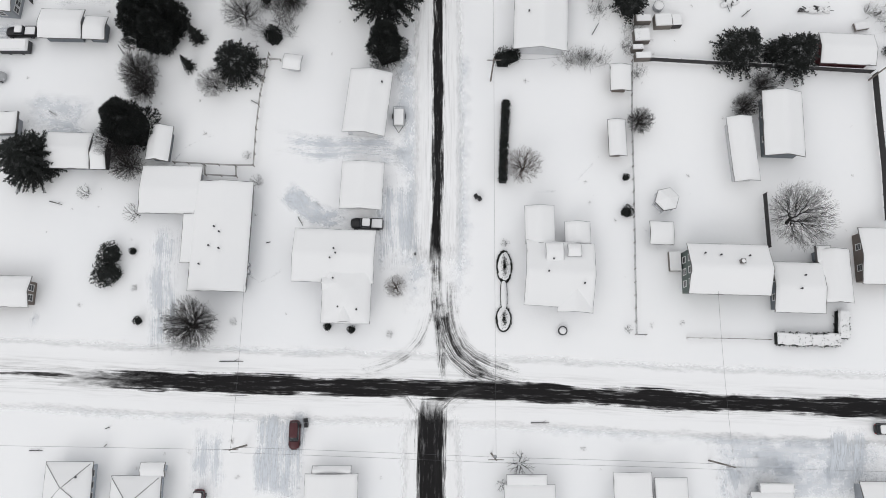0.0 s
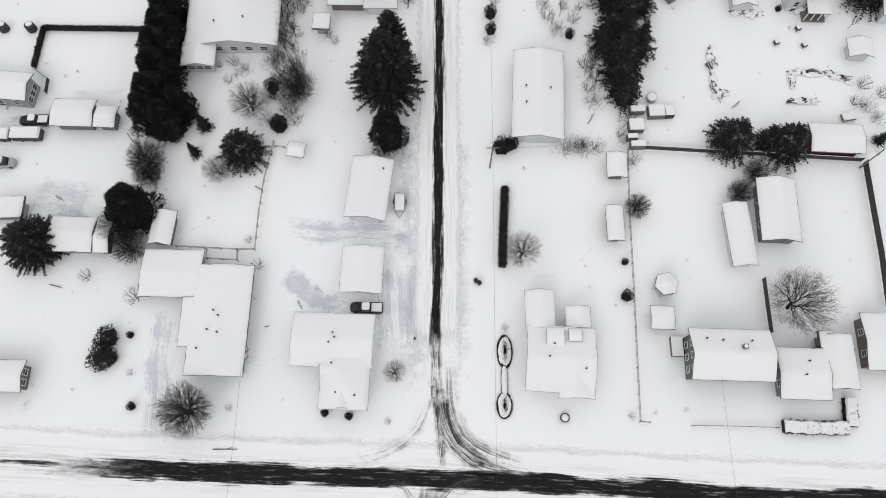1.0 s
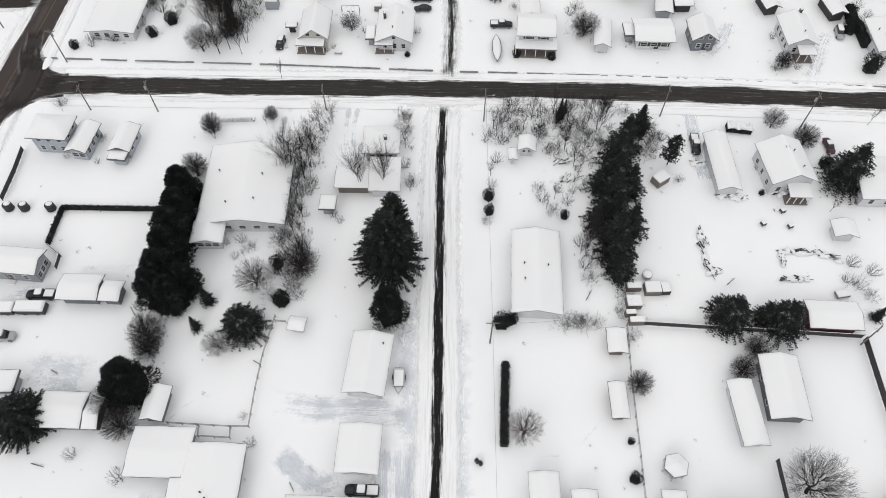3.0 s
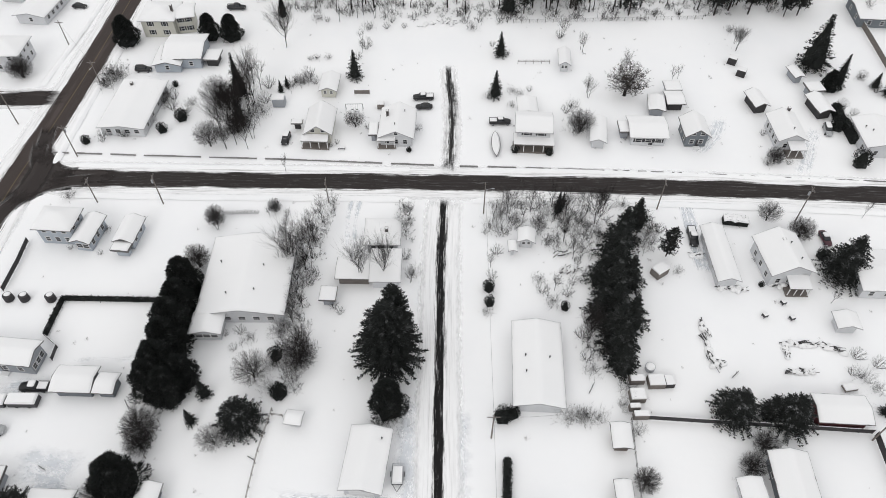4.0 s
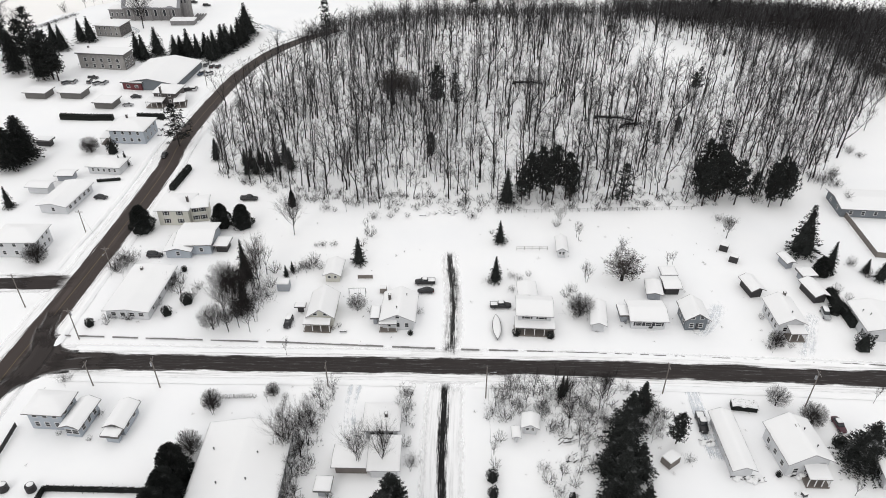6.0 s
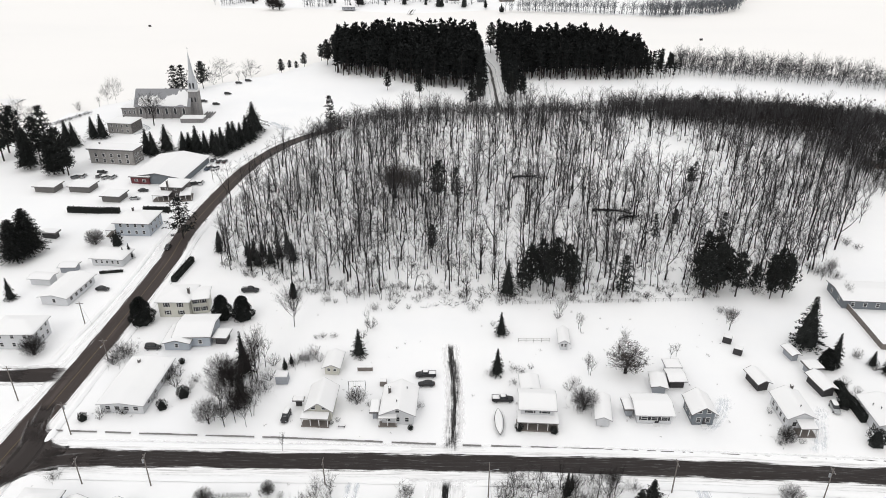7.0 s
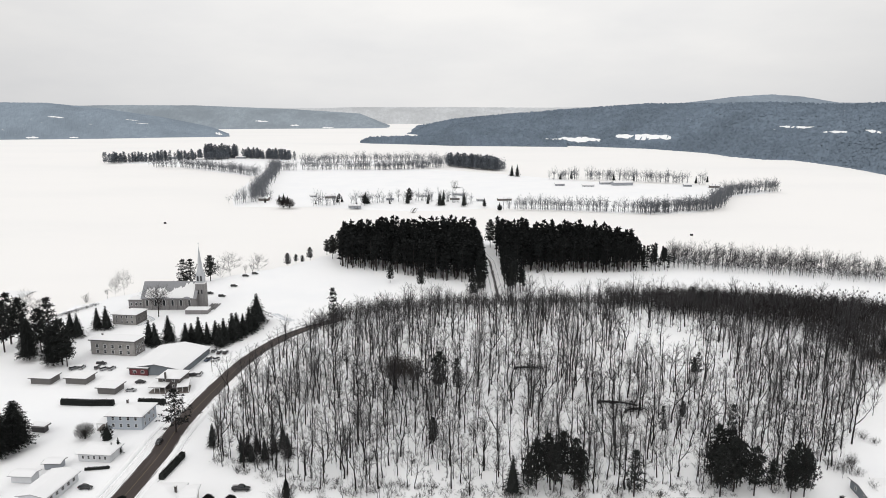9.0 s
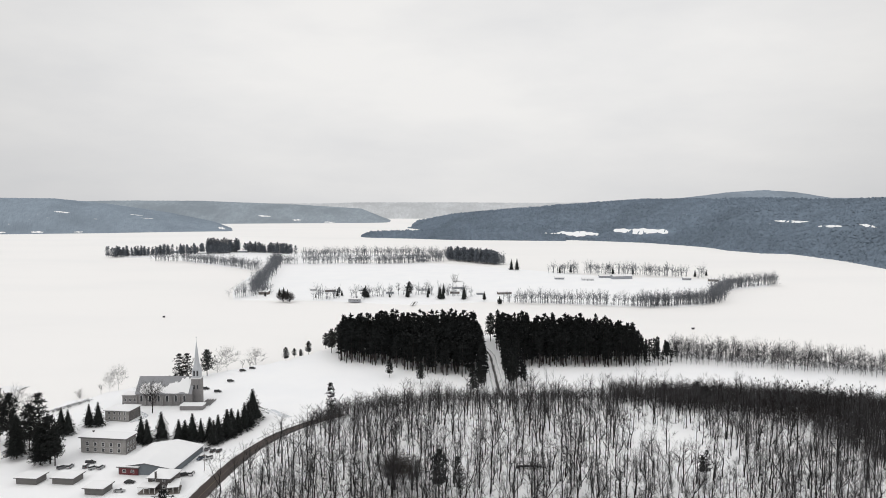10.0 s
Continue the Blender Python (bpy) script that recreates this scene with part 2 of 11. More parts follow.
WIRE = Mat("cable", 0.6).color((0.06, 0.06, 0.065)).m
STONE = paint("grey_stone", (0.24, 0.235, 0.235), 0.85, None, 0.6)


def brick_material(name, tone, dark):
    m = Mat(name, 0.85)
    t = m.node("ShaderNodeTexBrick", Scale=1.0, Mortar_Size=0.012, Brick_Width=0.22, Row_Height=0.075)
    t.inputs["Color1"].default_value, t.inputs["Color2"].default_value = (*tone, 1), (*dark, 1)
    t.inputs["Mortar"].default_value = (0.3, 0.29, 0.28, 1)
    m.link(m.coords(), t.inputs["Vector"])
    m.color(m.mix(m.math("MULTIPLY", m.span(m.noise(1.8, 5, 0.6), 0.4, 0.75), 0.4), t.outputs["Color"], dark))
    return m.bump(t.outputs["Fac"], 0.3, 0.01).m


BRICK = brick_material("grey_brown_brick", (0.08, 0.07, 0.068), (0.05, 0.046, 0.046))
# Church brick and slate are lightened for the haze at their distance.
CHURCH_STONE = brick_material("hazed_church_brick", (0.25, 0.24, 0.24), (0.18, 0.176, 0.18))
SLATE_ROOF = paint("slate_roof", (0.28, 0.285, 0.30), 0.55, 0.3)
SPIRE_METAL = Mat("spire_metal", 0.5, 0.2).color((0.50, 0.515, 0.54)).m


def bark_material(name, tone, snow=0.25):
    m = Mat(name, 0.9, 0, 0.1)
    c = m.mix(m.noise(0.5, 4, 0.65, scale=(1, 1, 0.25)), tone, tuple(v * 0.5 for v in tone))
    c = m.mix(m.math("MULTIPLY", m.island(), 0.45), c, tuple(v * 1.7 for v in tone))
    m.color(m.mix(m.math("MULTIPLY", m.span(m.up(), 0.5, 0.95), snow), c, (0.8, 0.8, 0.82)))
    return m.m


BARK = bark_material("bark", (0.022, 0.020, 0.020), 0.15)
TWIG = bark_material("twigs", (0.03, 0.0265, 0.026), 0.12)
TWIG_RED = bark_material("russet_twigs", (0.065, 0.045, 0.038), 0.12)
TWIG_PALE = bark_material("pale_twigs", (0.085, 0.082, 0.085), 0.12)
TWIG_HAZE = bark_material("fine_grey_twigs", (0.07, 0.068, 0.071), 0.05)
# Far twigs are lightened so their tone carries the air haze.
TWIG_FAR_HAZED = bark_material("hazed_far_twigs", (0.165, 0.175, 0.192), 0.12)
TWIG_SHORE = bark_material("shore_twigs", (0.052, 0.052, 0.055), 0.08)
PINE_BARK = bark_material("pine_bark", (0.05, 0.043, 0.042), 0.1)


def needle_material(name, tone, snow):
    m = Mat(name, 0.75, 0, 0.15)
    c = m.mix(m.island(), tone, tuple(v * 1.6 for v in tone))
    c = m.mix(m.math("MULTIPLY", m.random(), 0.4), c, tuple(v * 0.6 for v in tone))
    dust = m.math("MULTIPLY", m.span(m.noise(1.4, 4, 0.6), 0.52, 0.72), snow)
    dust = m.math("MULTIPLY", dust, m.span(m.up(), 0.2, 0.8))
    return m.color(m.mix(dust, c, (0.8, 0.81, 0.83))).m


NEEDLES = needle_material("needles", (0.017, 0.019, 0.018), 0.10)
NEEDLES_SNOWY = needle_material("snow_dusted_needles", (0.018, 0.020, 0.019), 0.4)
NEEDLES_FAR = needle_material("plantation_needles", (0.011, 0.0125, 0.0125), 0.0)
# Needles paled and blued: the haze over the lake is in the colour.
NEEDLES_HAZY = needle_material("hazed_needles", (0.115, 0.13, 0.15), 0.12)
LEAVES_BROWN = needle_material("withered_leaves", (0.045, 0.038, 0.035), 0.15)


def hazed_hill_material(name, wood, clearing=0.0):
    """Leafless and fir woods with snow showing between the crowns; wood tone includes haze."""
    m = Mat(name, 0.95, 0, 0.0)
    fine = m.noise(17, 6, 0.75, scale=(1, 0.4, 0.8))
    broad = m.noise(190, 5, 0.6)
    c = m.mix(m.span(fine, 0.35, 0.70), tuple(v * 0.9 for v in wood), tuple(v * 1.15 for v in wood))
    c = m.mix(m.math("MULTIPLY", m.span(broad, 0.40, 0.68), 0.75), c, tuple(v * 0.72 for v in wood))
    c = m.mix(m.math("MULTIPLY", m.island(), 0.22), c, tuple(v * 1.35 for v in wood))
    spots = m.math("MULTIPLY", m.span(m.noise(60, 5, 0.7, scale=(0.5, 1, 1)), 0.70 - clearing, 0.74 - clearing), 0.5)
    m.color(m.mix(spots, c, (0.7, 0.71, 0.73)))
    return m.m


# Air haze is blended into these wood tones, paler with distance.
HILL_NEAR = hazed_hill_material("hazed_wooded_hill", (0.175, 0.218, 0.268))
HILL_MID = hazed_hill_material("hazy_hill", (0.26, 0.306, 0.358))
HILL_LEFT = hazed_hill_material("hazed_wooded_hill_west", (0.25, 0.299, 0.352), 0.03)
HILL_FAR = hazed_hill_material("hazed_far_hill", (0.30, 0.343, 0.382))
HILL_FAINT = hazed_hill_material("faint_hill", (0.55, 0.565, 0.58))

# ---------------------------------------------------------------- mesh helpers


class Solid:
    """Vertices and faces gathered by hand, turned into one mesh."""

    def __init__(self):
        self.v, self.f = [], []

    def add(self, verts, faces):
        n = len(self.v)
        self.v += [tuple(p) for p in verts]
        self.f += [tuple(i + n for i in q) for q in faces]
        return self

    def box(self, x0, x1, y0, y1, z0, z1, inset=0.0):
        """A box; inset draws its top edges in."""
        i = inset
        return self.add([(x0, y0, z0), (x1, y0, z0), (x1, y1, z0), (x0, y1, z0),
                         (x0 + i, y0 + i, z1), (x1 - i, y0 + i, z1), (x1 - i, y1 - i, z1), (x0 + i, y1 - i, z1)],
                        [(3, 2, 1, 0), (4, 5, 6, 7), (0, 1, 5, 4), (1, 2, 6, 5), (2, 3, 7, 6), (3, 0, 4, 7)])

    def prism(self, outline, a, b, axis="y"):
        """An outline of (p, z) drawn out along x or y from a to b."""
        n = len(outline)
        put = (lambda p, q, z: (p, q, z)) if axis == "y" else (lambda p, q, z: (q, p, z))
        verts = [put(p, a, z) for p, z in outline] + [put(p, b, z) for p, z in outline]
        faces = [tuple(range(n)), tuple(reversed(range(n, 2 * n)))] + [(i + n, (i + 1) % n + n, (i + 1) % n, i) for i in range(n)]
        return self.add(verts, faces)

    def rod(self, a, b, r0, r1=None, n=6):
        a, b, r1 = Vector(a), Vector(b), r0 if r1 is None else r1
        d = (b - a).normalized()
        s = d.cross(Vector((0.31, 0.17, 0.93))).normalized()
        u = d.cross(s)
        ring = [s * math.cos(6.2832 * k / n) + u * math.sin(6.2832 * k / n) for k in range(n)]
        verts = [a + c * r0 for c in ring] + [b + c * r1 for c in ring]
        faces = [tuple(reversed(range(n))), tuple(range(n, 2 * n))] + [(k, (k + 1) % n, (k + 1) % n + n, k + n) for k in range(n)]
        return self.add(verts, faces)

    def dome(self, x, y, z, rx, ry, rz, n=10, rings=4, rough=0.0, seed=0):
        """The upper half of an uneven ellipsoid."""
        rnd = random.Random(seed)
        verts, faces = [], []
        for j in range(rings):
            e = math.pi / 2 * j / rings
            for k in range(n):
                w = 1 + rough * (rnd.random() - 0.5)
                a = 6.2832 * k / n
                verts.append((x + rx * math.cos(e) * math.cos(a) * w, y + ry * math.cos(e) * math.sin(a) * w, z + rz * math.sin(e)))
        verts.append((x, y, z + rz))
        for j in range(rings - 1):
            faces += [(j * n + k, j * n + (k + 1) % n, (j + 1) * n + (k + 1) % n, (j + 1) * n + k) for k in range(n)]
        faces += [((rings - 1) * n + k, (rings - 1) * n + (k + 1) % n, rings * n) for k in range(n)]
        return self.add(verts, faces)

    def mesh(self, name):
        me = bpy.data.meshes.new(name)
        me.from_pydata(self.v, [], self.f)
        bm = bmesh.new()
        bm.from_mesh(me)
        bmesh.ops.recalc_face_normals(bm, faces=bm.faces)
        bm.to_mesh(me)
        bm.free()
        return me


def part(name, solid, material, parent, label="", at=None):
    """One mesh object under a thing or a part."""
    me = solid if isinstance(solid, bpy.types.Mesh) else solid.mesh(name)
    if not me.materials:
        me.materials.append(material)
    ob = new(name, me)
    ob.parent = parent
    if at is not None:
        ob.matrix_local = at
    return tagged(ob, label) if label else ob


def thing(name, x, y, rot, label, category, group="", kind="", z=0.0, scale=1.0):
    ob = new(name)
    ob.empty_display_size = 0.5
    ob.matrix_world = pose(x, y, z, 0, 0, rot) @ Matrix.Diagonal((scale, scale, scale, 1))
    return tagged(ob, label, category, group, kind)


def quads(name, verts, faces, material, smooth=False):
    """A mesh of four-cornered faces from arrays."""
    verts, faces = np.asarray(verts, np.float32), np.asarray(faces, np.int32)
    me = bpy.data.meshes.new(name)
    me.vertices.add(len(verts))
    me.vertices.foreach_set("co", verts.ravel())
    me.loops.add(faces.size)
    me.loops.foreach_set("vertex_index", faces.ravel())
    me.polygons.add(len(faces))
    me.polygons.foreach_set("loop_start", np.arange(0, faces.size, 4, dtype=np.int32))
    me.polygons.foreach_set("use_smooth", np.full(len(faces), smooth))
    me.update(calc_edges=True)
    me.materials.append(material)
    return me


def rise(x, y):
    """The height of the ground: a low wooded hill, and the shore falling to the lake."""
    hill = 7.0 * np.exp(-(((x - 45) / 95) ** 4 + ((y - 305) / 75) ** 4))
    shore = np.interp(x, [-600, -260, -225, -170, -125, -90, 0, 110, 165, 240, 300, 700], [150, 330, 425, 480, 525, 585, 640, 610, 570, 535, 515, 430])
    fall = np.clip((y - shore + 12) / 30, 0, 1)
    return hill - 8.0 * fall * fall * (3 - 2 * fall)


def axis_steps(fine0, fine1, step, low, high, grow=1.14):
    vals, s = list(np.arange(fine0, fine1 + step / 2, step)), step
    while vals[-1] < high:
        s *= grow
        vals.append(min(vals[-1] + s, high))
    s = step
    while vals[0] > low:
        s *= grow
        vals.insert(0, max(vals[0] - s, low))
    return np.array(vals)


def sheet(name, xs, ys, height, material):
    gx, gy = np.meshgrid(xs, ys)
    verts = np.stack([gx, gy, height(gx, gy)], -1).reshape(-1, 3)
    n, m = len(xs), len(ys)
    i = (np.arange(m - 1)[:, None] * n + np.arange(n - 1)).ravel()
    return new(name, quads(name, verts, np.stack([i, i + 1, i + n + 1, i + n], -1), material, True))


def wavy(x, y, size, seed=0.0):
    """A cheap smooth field of bumps."""
    a, b = x / size + seed, y / size - seed * 1.7
    return (np.sin(a * 1.3 + np.sin(b * 0.9) * 1.4) + np.sin(b * 1.7 + np.sin(a * 1.1 + 2.0) * 1.6) + np.sin((a + b) * 2.3 + 1.0) * 0.5) / 2.5


def smooth_line(points, step=2.0):
    """A line through a few points, rounded, with points every step metres."""
    p = [Vector((*q, 0)) for q in points]
    p = [p[0] * 2 - p[1]] + p + [p[-1] * 2 - p[-2]]
    out = []
    for a, b, c, d in zip(p, p[1:], p[2:], p[3:]):
        n = max(1, int((c - b).length / step))
        for k in range(n):
            t = k / n
            out.append(0.5 * ((2 * b) + (c - a) * t + (2 * a - 5 * b + 4 * c - d) * t * t + (3 * b - a - 3 * c + d) * t ** 3))
    return out + [p[-2]]


def strip(name, points, width, z, material, label, category, kind="structure", step=2.0):
    """A band along a line, draped on the ground. UVMap in metres (u across, v along); Fade holds the metres to its side and to its end."""
    line = smooth_line(points, step)
    rows, cols = len(line), 9
    run, far = [0.0], 0.0
    for a, b in zip(line, line[1:]):
        far += (b - a).length
        run.append(far)
    verts, uv, fade = [], [], []
    for k, c in enumerate(line):
        d = (line[min(k + 1, rows - 1)] - line[max(k - 1, 0)]).normalized()
        s = Vector((d.y, -d.x, 0))
        for j in range(cols):
            o = (j / (cols - 1) - 0.5) * width
            q = c + s * o
            verts.append((q.x, q.y, float(rise(q.x, q.y)) + z))
            uv.append((o, run[k]))
            fade.append((width / 2 - abs(o), min(run[k], far - run[k])))
    i = (np.arange(rows - 1)[:, None] * cols + np.arange(cols - 1)).ravel()
    faces = np.stack([i, i + 1, i + cols + 1, i + cols], -1)
    me = quads(name, verts, faces, material, True)
    for title, values in (("UVMap", uv), ("Fade", fade)):
        layer = me.uv_layers.new(name=title)
        layer.data.foreach_set("uv", np.array(values, np.float32)[faces.ravel()].ravel())
    return tagged(new(name, me), label, category, kind=kind)


# ---------------------------------------------------------------- plants


class Blades:
    """Lists of verts and faces that know how many verts they hold."""

    def __init__(self):
        self.lists, self.n = ([], []), 0

    def __getitem__(self, i):
        return self.lists[i]


def tube(out, a, b, r0, r1, n=4):
    """Adds a tapered tube between two points."""
    d = b - a
    d = d / (np.linalg.norm(d) + 1e-9)
    s = np.cross(d, (0.31, 0.17, 0.93))
    s /= np.linalg.norm(s) + 1e-9
    u = np.cross(d, s)
    k = np.arange(n) * 2 * math.pi / n
    ring = np.cos(k)[:, None] * s + np.sin(k)[:, None] * u
    out[0].append(np.concatenate([a + ring * r0, b + ring * r1]))
    i = np.arange(n)
    j = (i + 1) % n
    out[1].append(np.stack([i, j, j + n, i + n], -1) + out.n)
    out.n += 2 * n


def blade(out, p, d, side, length, width, belly=0.45):
    """Adds a pointed four-cornered blade, widest at belly."""
    base = out.n
    q = p + d * length * belly
    out[0].append(np.array([p, q + side * width, p + d * length, q - side * width]))
    out[1].append(np.arange(4)[None] + base)
    out.n += 4


def gathered(out):
    return np.concatenate(out[0]), np.concatenate(out[1])


def branch_out(rng, trunk, crown, p, tips, thin, total=None, wild=0.05):
    """Branches from p that part again and again until each reaches one of the tips."""
    n, total = len(tips), total or len(tips)
    c = tips.mean(0)
    far = np.linalg.norm(c - p)
    out = trunk if n > total * 0.3 else crown
    if n == 1:
        d = (c - p) / (far + 1e-9)
        side = np.cross(d, rng.normal(0, 1, 3))
        blade(out, p, d, side / (np.linalg.norm(side) + 1e-9), far, thin * 1.3)
        return
    f = 1 - 0.30 ** (1 / max(1.4, math.log2(total)))
    q = p + (c - p) * f * rng.uniform(0.8, 1.2) + rng.normal(0, wild * far, 3)
    tube(out, p, q, thin * n ** 0.42, thin * (n * 0.85) ** 0.42, 5 if n > 60 else 3)
    ways = tips - q
    ways = ways / (np.linalg.norm(ways, axis=1, keepdims=True) + 1e-9)
    flat = ways - ways.mean(0)
    axis = np.linalg.svd(flat, full_matrices=False)[2][0]
    order = np.argsort(flat @ axis)
    cut = min(n - 1, max(1, round(n * rng.uniform(0.36, 0.64))))
    branch_out(rng, trunk, crown, q, tips[order[:cut]], thin, total, wild)
    branch_out(rng, trunk, crown, q, tips[order[cut:]], thin, total, wild)


def dome_tips(rng, count, wide, low, high, shell=0.65, point=1.0):
    """Places for twig ends in a rounded crown between two heights."""
    d = rng.normal(0, 1, (count, 3))
    d /= np.linalg.norm(d, axis=1, keepdims=True)
    r = np.where(rng.random(count) < shell, rng.uniform(0.86, 1.06, count), rng.random(count) ** 0.5)[:, None]
    p = d * r
    z = (p[:, 2] + 1) / 2
    taper = np.clip(1.05 - z, 0.02, 1) ** (point - 1)
    return np.stack([p[:, 0] * wide * taper, p[:, 1] * wide * taper, low + (high - low) * z], -1)


def bare_tree(seed, h, wide, tips=200, bole=0.2, low=0.25, thin=0.022, shell=0.65, point=1.0, wild=0.03, haze=3):
    """Trunk and crown of a lone leafless tree; wide is the crown's radius."""
    rng = np.random.default_rng(seed)
    trunk, crown = Blades(), Blades()
    foot, top = np.array([0, 0, -0.2]), np.array([rng.normal(0, 0.02 * h), rng.normal(0, 0.02 * h), bole * h])
    r = thin * tips ** 0.42
    tube(trunk, foot, top, r * 1.25, r, 7)
    ends = dome_tips(rng, tips, wide, low * h, h, shell, point)
    branch_out(rng, trunk, crown, top, ends, thin, None, wild)
    for e in ends:
        way = e - top
        way /= np.linalg.norm(way) + 1e-9
        for _ in range(haze):
            d = way + rng.normal(0, 0.55, 3)
            d /= np.linalg.norm(d)
            side = np.cross(d, rng.normal(0, 1, 3))
            blade(crown, e - way * wide * rng.uniform(0.0, 0.3), d, side / (np.linalg.norm(side) + 1e-9), wide * rng.uniform(0.1, 0.25), thin * 0.9)
    return gathered(trunk), gathered(crown)


def wood_tree(seed, h, wide, limbs=12, twigs=8, clear=0.35, thin=0.035, girth=0.0095, forks=2, stems=1):
    """A slim tree of the woods: straight bole, a steep fork, upswept limbs and a haze of twigs."""
    rng = np.random.default_rng(seed)
    trunk, crown = Blades(), Blades()
    for s in range(stems):
        turn = s * 6.283 / stems + rng.normal(0, 0.4)
        foot = np.array([math.cos(turn), math.sin(turn), 0]) * 0.25 * (stems > 1)
        lean = np.array([math.cos(turn), math.sin(turn), 0]) * (0.13 if stems > 1 else 0.0) + np.array([*rng.normal(0, 0.035, 2), 0])
        tall = h * (rng.uniform(0.75, 1.05) if s else 1.0)
        up = foot + (lean + np.array([0, 0, 1])) * tall * rng.uniform(0.3, 0.55)
        r = tall * girth * (0.8 if stems > 1 else 1.0)
        tube(trunk, foot - np.array([0, 0, 0.3]), up, r * 1.2, r * 0.8, 4)
        lines = [(foot, up, r * 0.9)]
        for k in range(forks):
            a = turn + k * 6.283 / forks + rng.normal(0, 0.5)
            spread = wide * (rng.uniform(0.25, 0.6) if forks > 1 else 0.1)
            top = np.array([up[0] + lean[0] * tall * 0.4 + math.cos(a) * spread, up[1] + lean[1] * tall * 0.4 + math.sin(a) * spread, tall * rng.uniform(0.86, 1.0)])
            mid = up + (top - up) * 0.5 + np.array([math.cos(a), math.sin(a), 0]) * spread * 0.22
            tube(trunk, up, mid, r * 0.72, r * 0.5, 3)
            tube(trunk, mid, top, r * 0.5, 0.02, 3)
            lines += [(up, mid, r * 0.5), (mid, top, r * 0.35)]
        for k in range(limbs):
            p0, p1, rr = lines[0] if rng.random() < 0.12 else lines[rng.integers(1, len(lines))]
            t = rng.uniform(0.05, 0.97)
            p = p0 + (p1 - p0) * t
            if p[2] < clear * tall:
                continue
            a = rng.uniform(0, 6.283)
            size = wide * (1.35 - 0.8 * p[2] / tall) * rng.uniform(0.5, 1.15)
            d = np.array([math.cos(a), math.sin(a), rng.uniform(0.9, 2.6)])
            d /= np.linalg.norm(d)
            side = np.cross(d, rng.normal(0, 1, 3))
            side /= np.linalg.norm(side) + 1e-9
            blade(crown, p, d, side, size * 1.3, thin * 1.6, 0.15)
            for _ in range(twigs):
                q = p + d * size * rng.uniform(0.15, 1.1)
                e = d + rng.normal(0, 0.36, 3) + np.array([0, 0, 0.2])
                e /= np.linalg.norm(e)
                side = np.cross(e, rng.normal(0, 1, 3))
                blade(crown, q, e, side / (np.linalg.norm(side) + 1e-9), size * rng.uniform(0.45, 0.95), thin * 0.75, 0.2)
    return gathered(trunk), gathered(crown)


def slim_tree(seed, h, wide, limbs=16, twigs=6, clear=0.4, thin=0.022, girth=0.0085, fork=0.5, bend=0.012, haze=0.04):
    """A slender tree of close woods: one long wavering stem, now and then a second leader, and a high crown of fine twigs."""
    rng = np.random.default_rng(seed)
    trunk, crown = Blades(), Blades()
    r, levels = h * girth, 6
    stem = [np.array([0, 0, -0.3])]
    lean = rng.normal(0, 0.04, 2)
    for k in range(1, levels + 1):
        stem.append(np.array([*(lean * h * k / levels + rng.normal(0, bend * h, 2)), h * k / levels]))
    lines = []
    for k in range(levels):
        tube(trunk, stem[k], stem[k + 1], r * (1.1 - k / levels) + 0.02, r * (1.1 - (k + 1) / levels) + 0.012, 3)
        lines.append((stem[k], stem[k + 1]))
    if rng.random() < fork:
        k = int(rng.integers(2, 4))
        a, p = rng.uniform(0, 6.283), stem[k]
        out = np.array([math.cos(a), math.sin(a), 0])
        for j in range(3):
            q = p + out * wide * (0.42, 0.28, 0.14)[j] + np.array([*rng.normal(0, 0.1, 2), (0.93 * h - stem[k][2]) / 3])
            tube(trunk, p, q, r * (0.62 - 0.18 * j), r * (0.46 - 0.18 * j) + 0.01, 3)
            lines.append((p, q))
            p = q
    lines = [g for g in lines if g[1][2] > clear * h]
    for _ in range(limbs):
        p0, p1 = lines[rng.integers(0, len(lines))]
        p = p0 + (p1 - p0) * rng.uniform(0.02, 1.0)
        if p[2] < clear * h * 0.9:
            continue
        a = rng.uniform(0, 6.283)
        size = wide * (1.3 - 0.85 * p[2] / h) * rng.uniform(0.55, 1.2)
        d = np.array([math.cos(a), math.sin(a), rng.uniform(0.5, 1.6)])
        d /= np.linalg.norm(d)
        mid = p + d * size * 0.55
        e = d + np.array([0, 0, rng.uniform(0.2, 0.7)])
        e /= np.linalg.norm(e)
        for q, w, length, broad in ((p, d, size * 0.6, 1.7), (mid, e, size * 0.6, 1.1)):
            side = np.cross(w, rng.normal(0, 1, 3))
            blade(trunk, q, w, side / (np.linalg.norm(side) + 1e-9), length, thin * broad, 0.1)
        for _ in range(twigs):
            t = rng.uniform(0.2, 1.05)
            q = p + d * size * t if t < 0.55 else mid + e * size * (t - 0.55)
            w = d + rng.normal(0, 0.5, 3) + np.array([0, 0, 0.35])
            w /= np.linalg.norm(w)
            side = np.cross(w, rng.normal(0, 1, 3))
            blade(crown, q, w, side / (np.linalg.norm(side) + 1e-9), size * rng.uniform(0.35, 0.8), haze, 0.3)
    return gathered(trunk), gathered(crown)


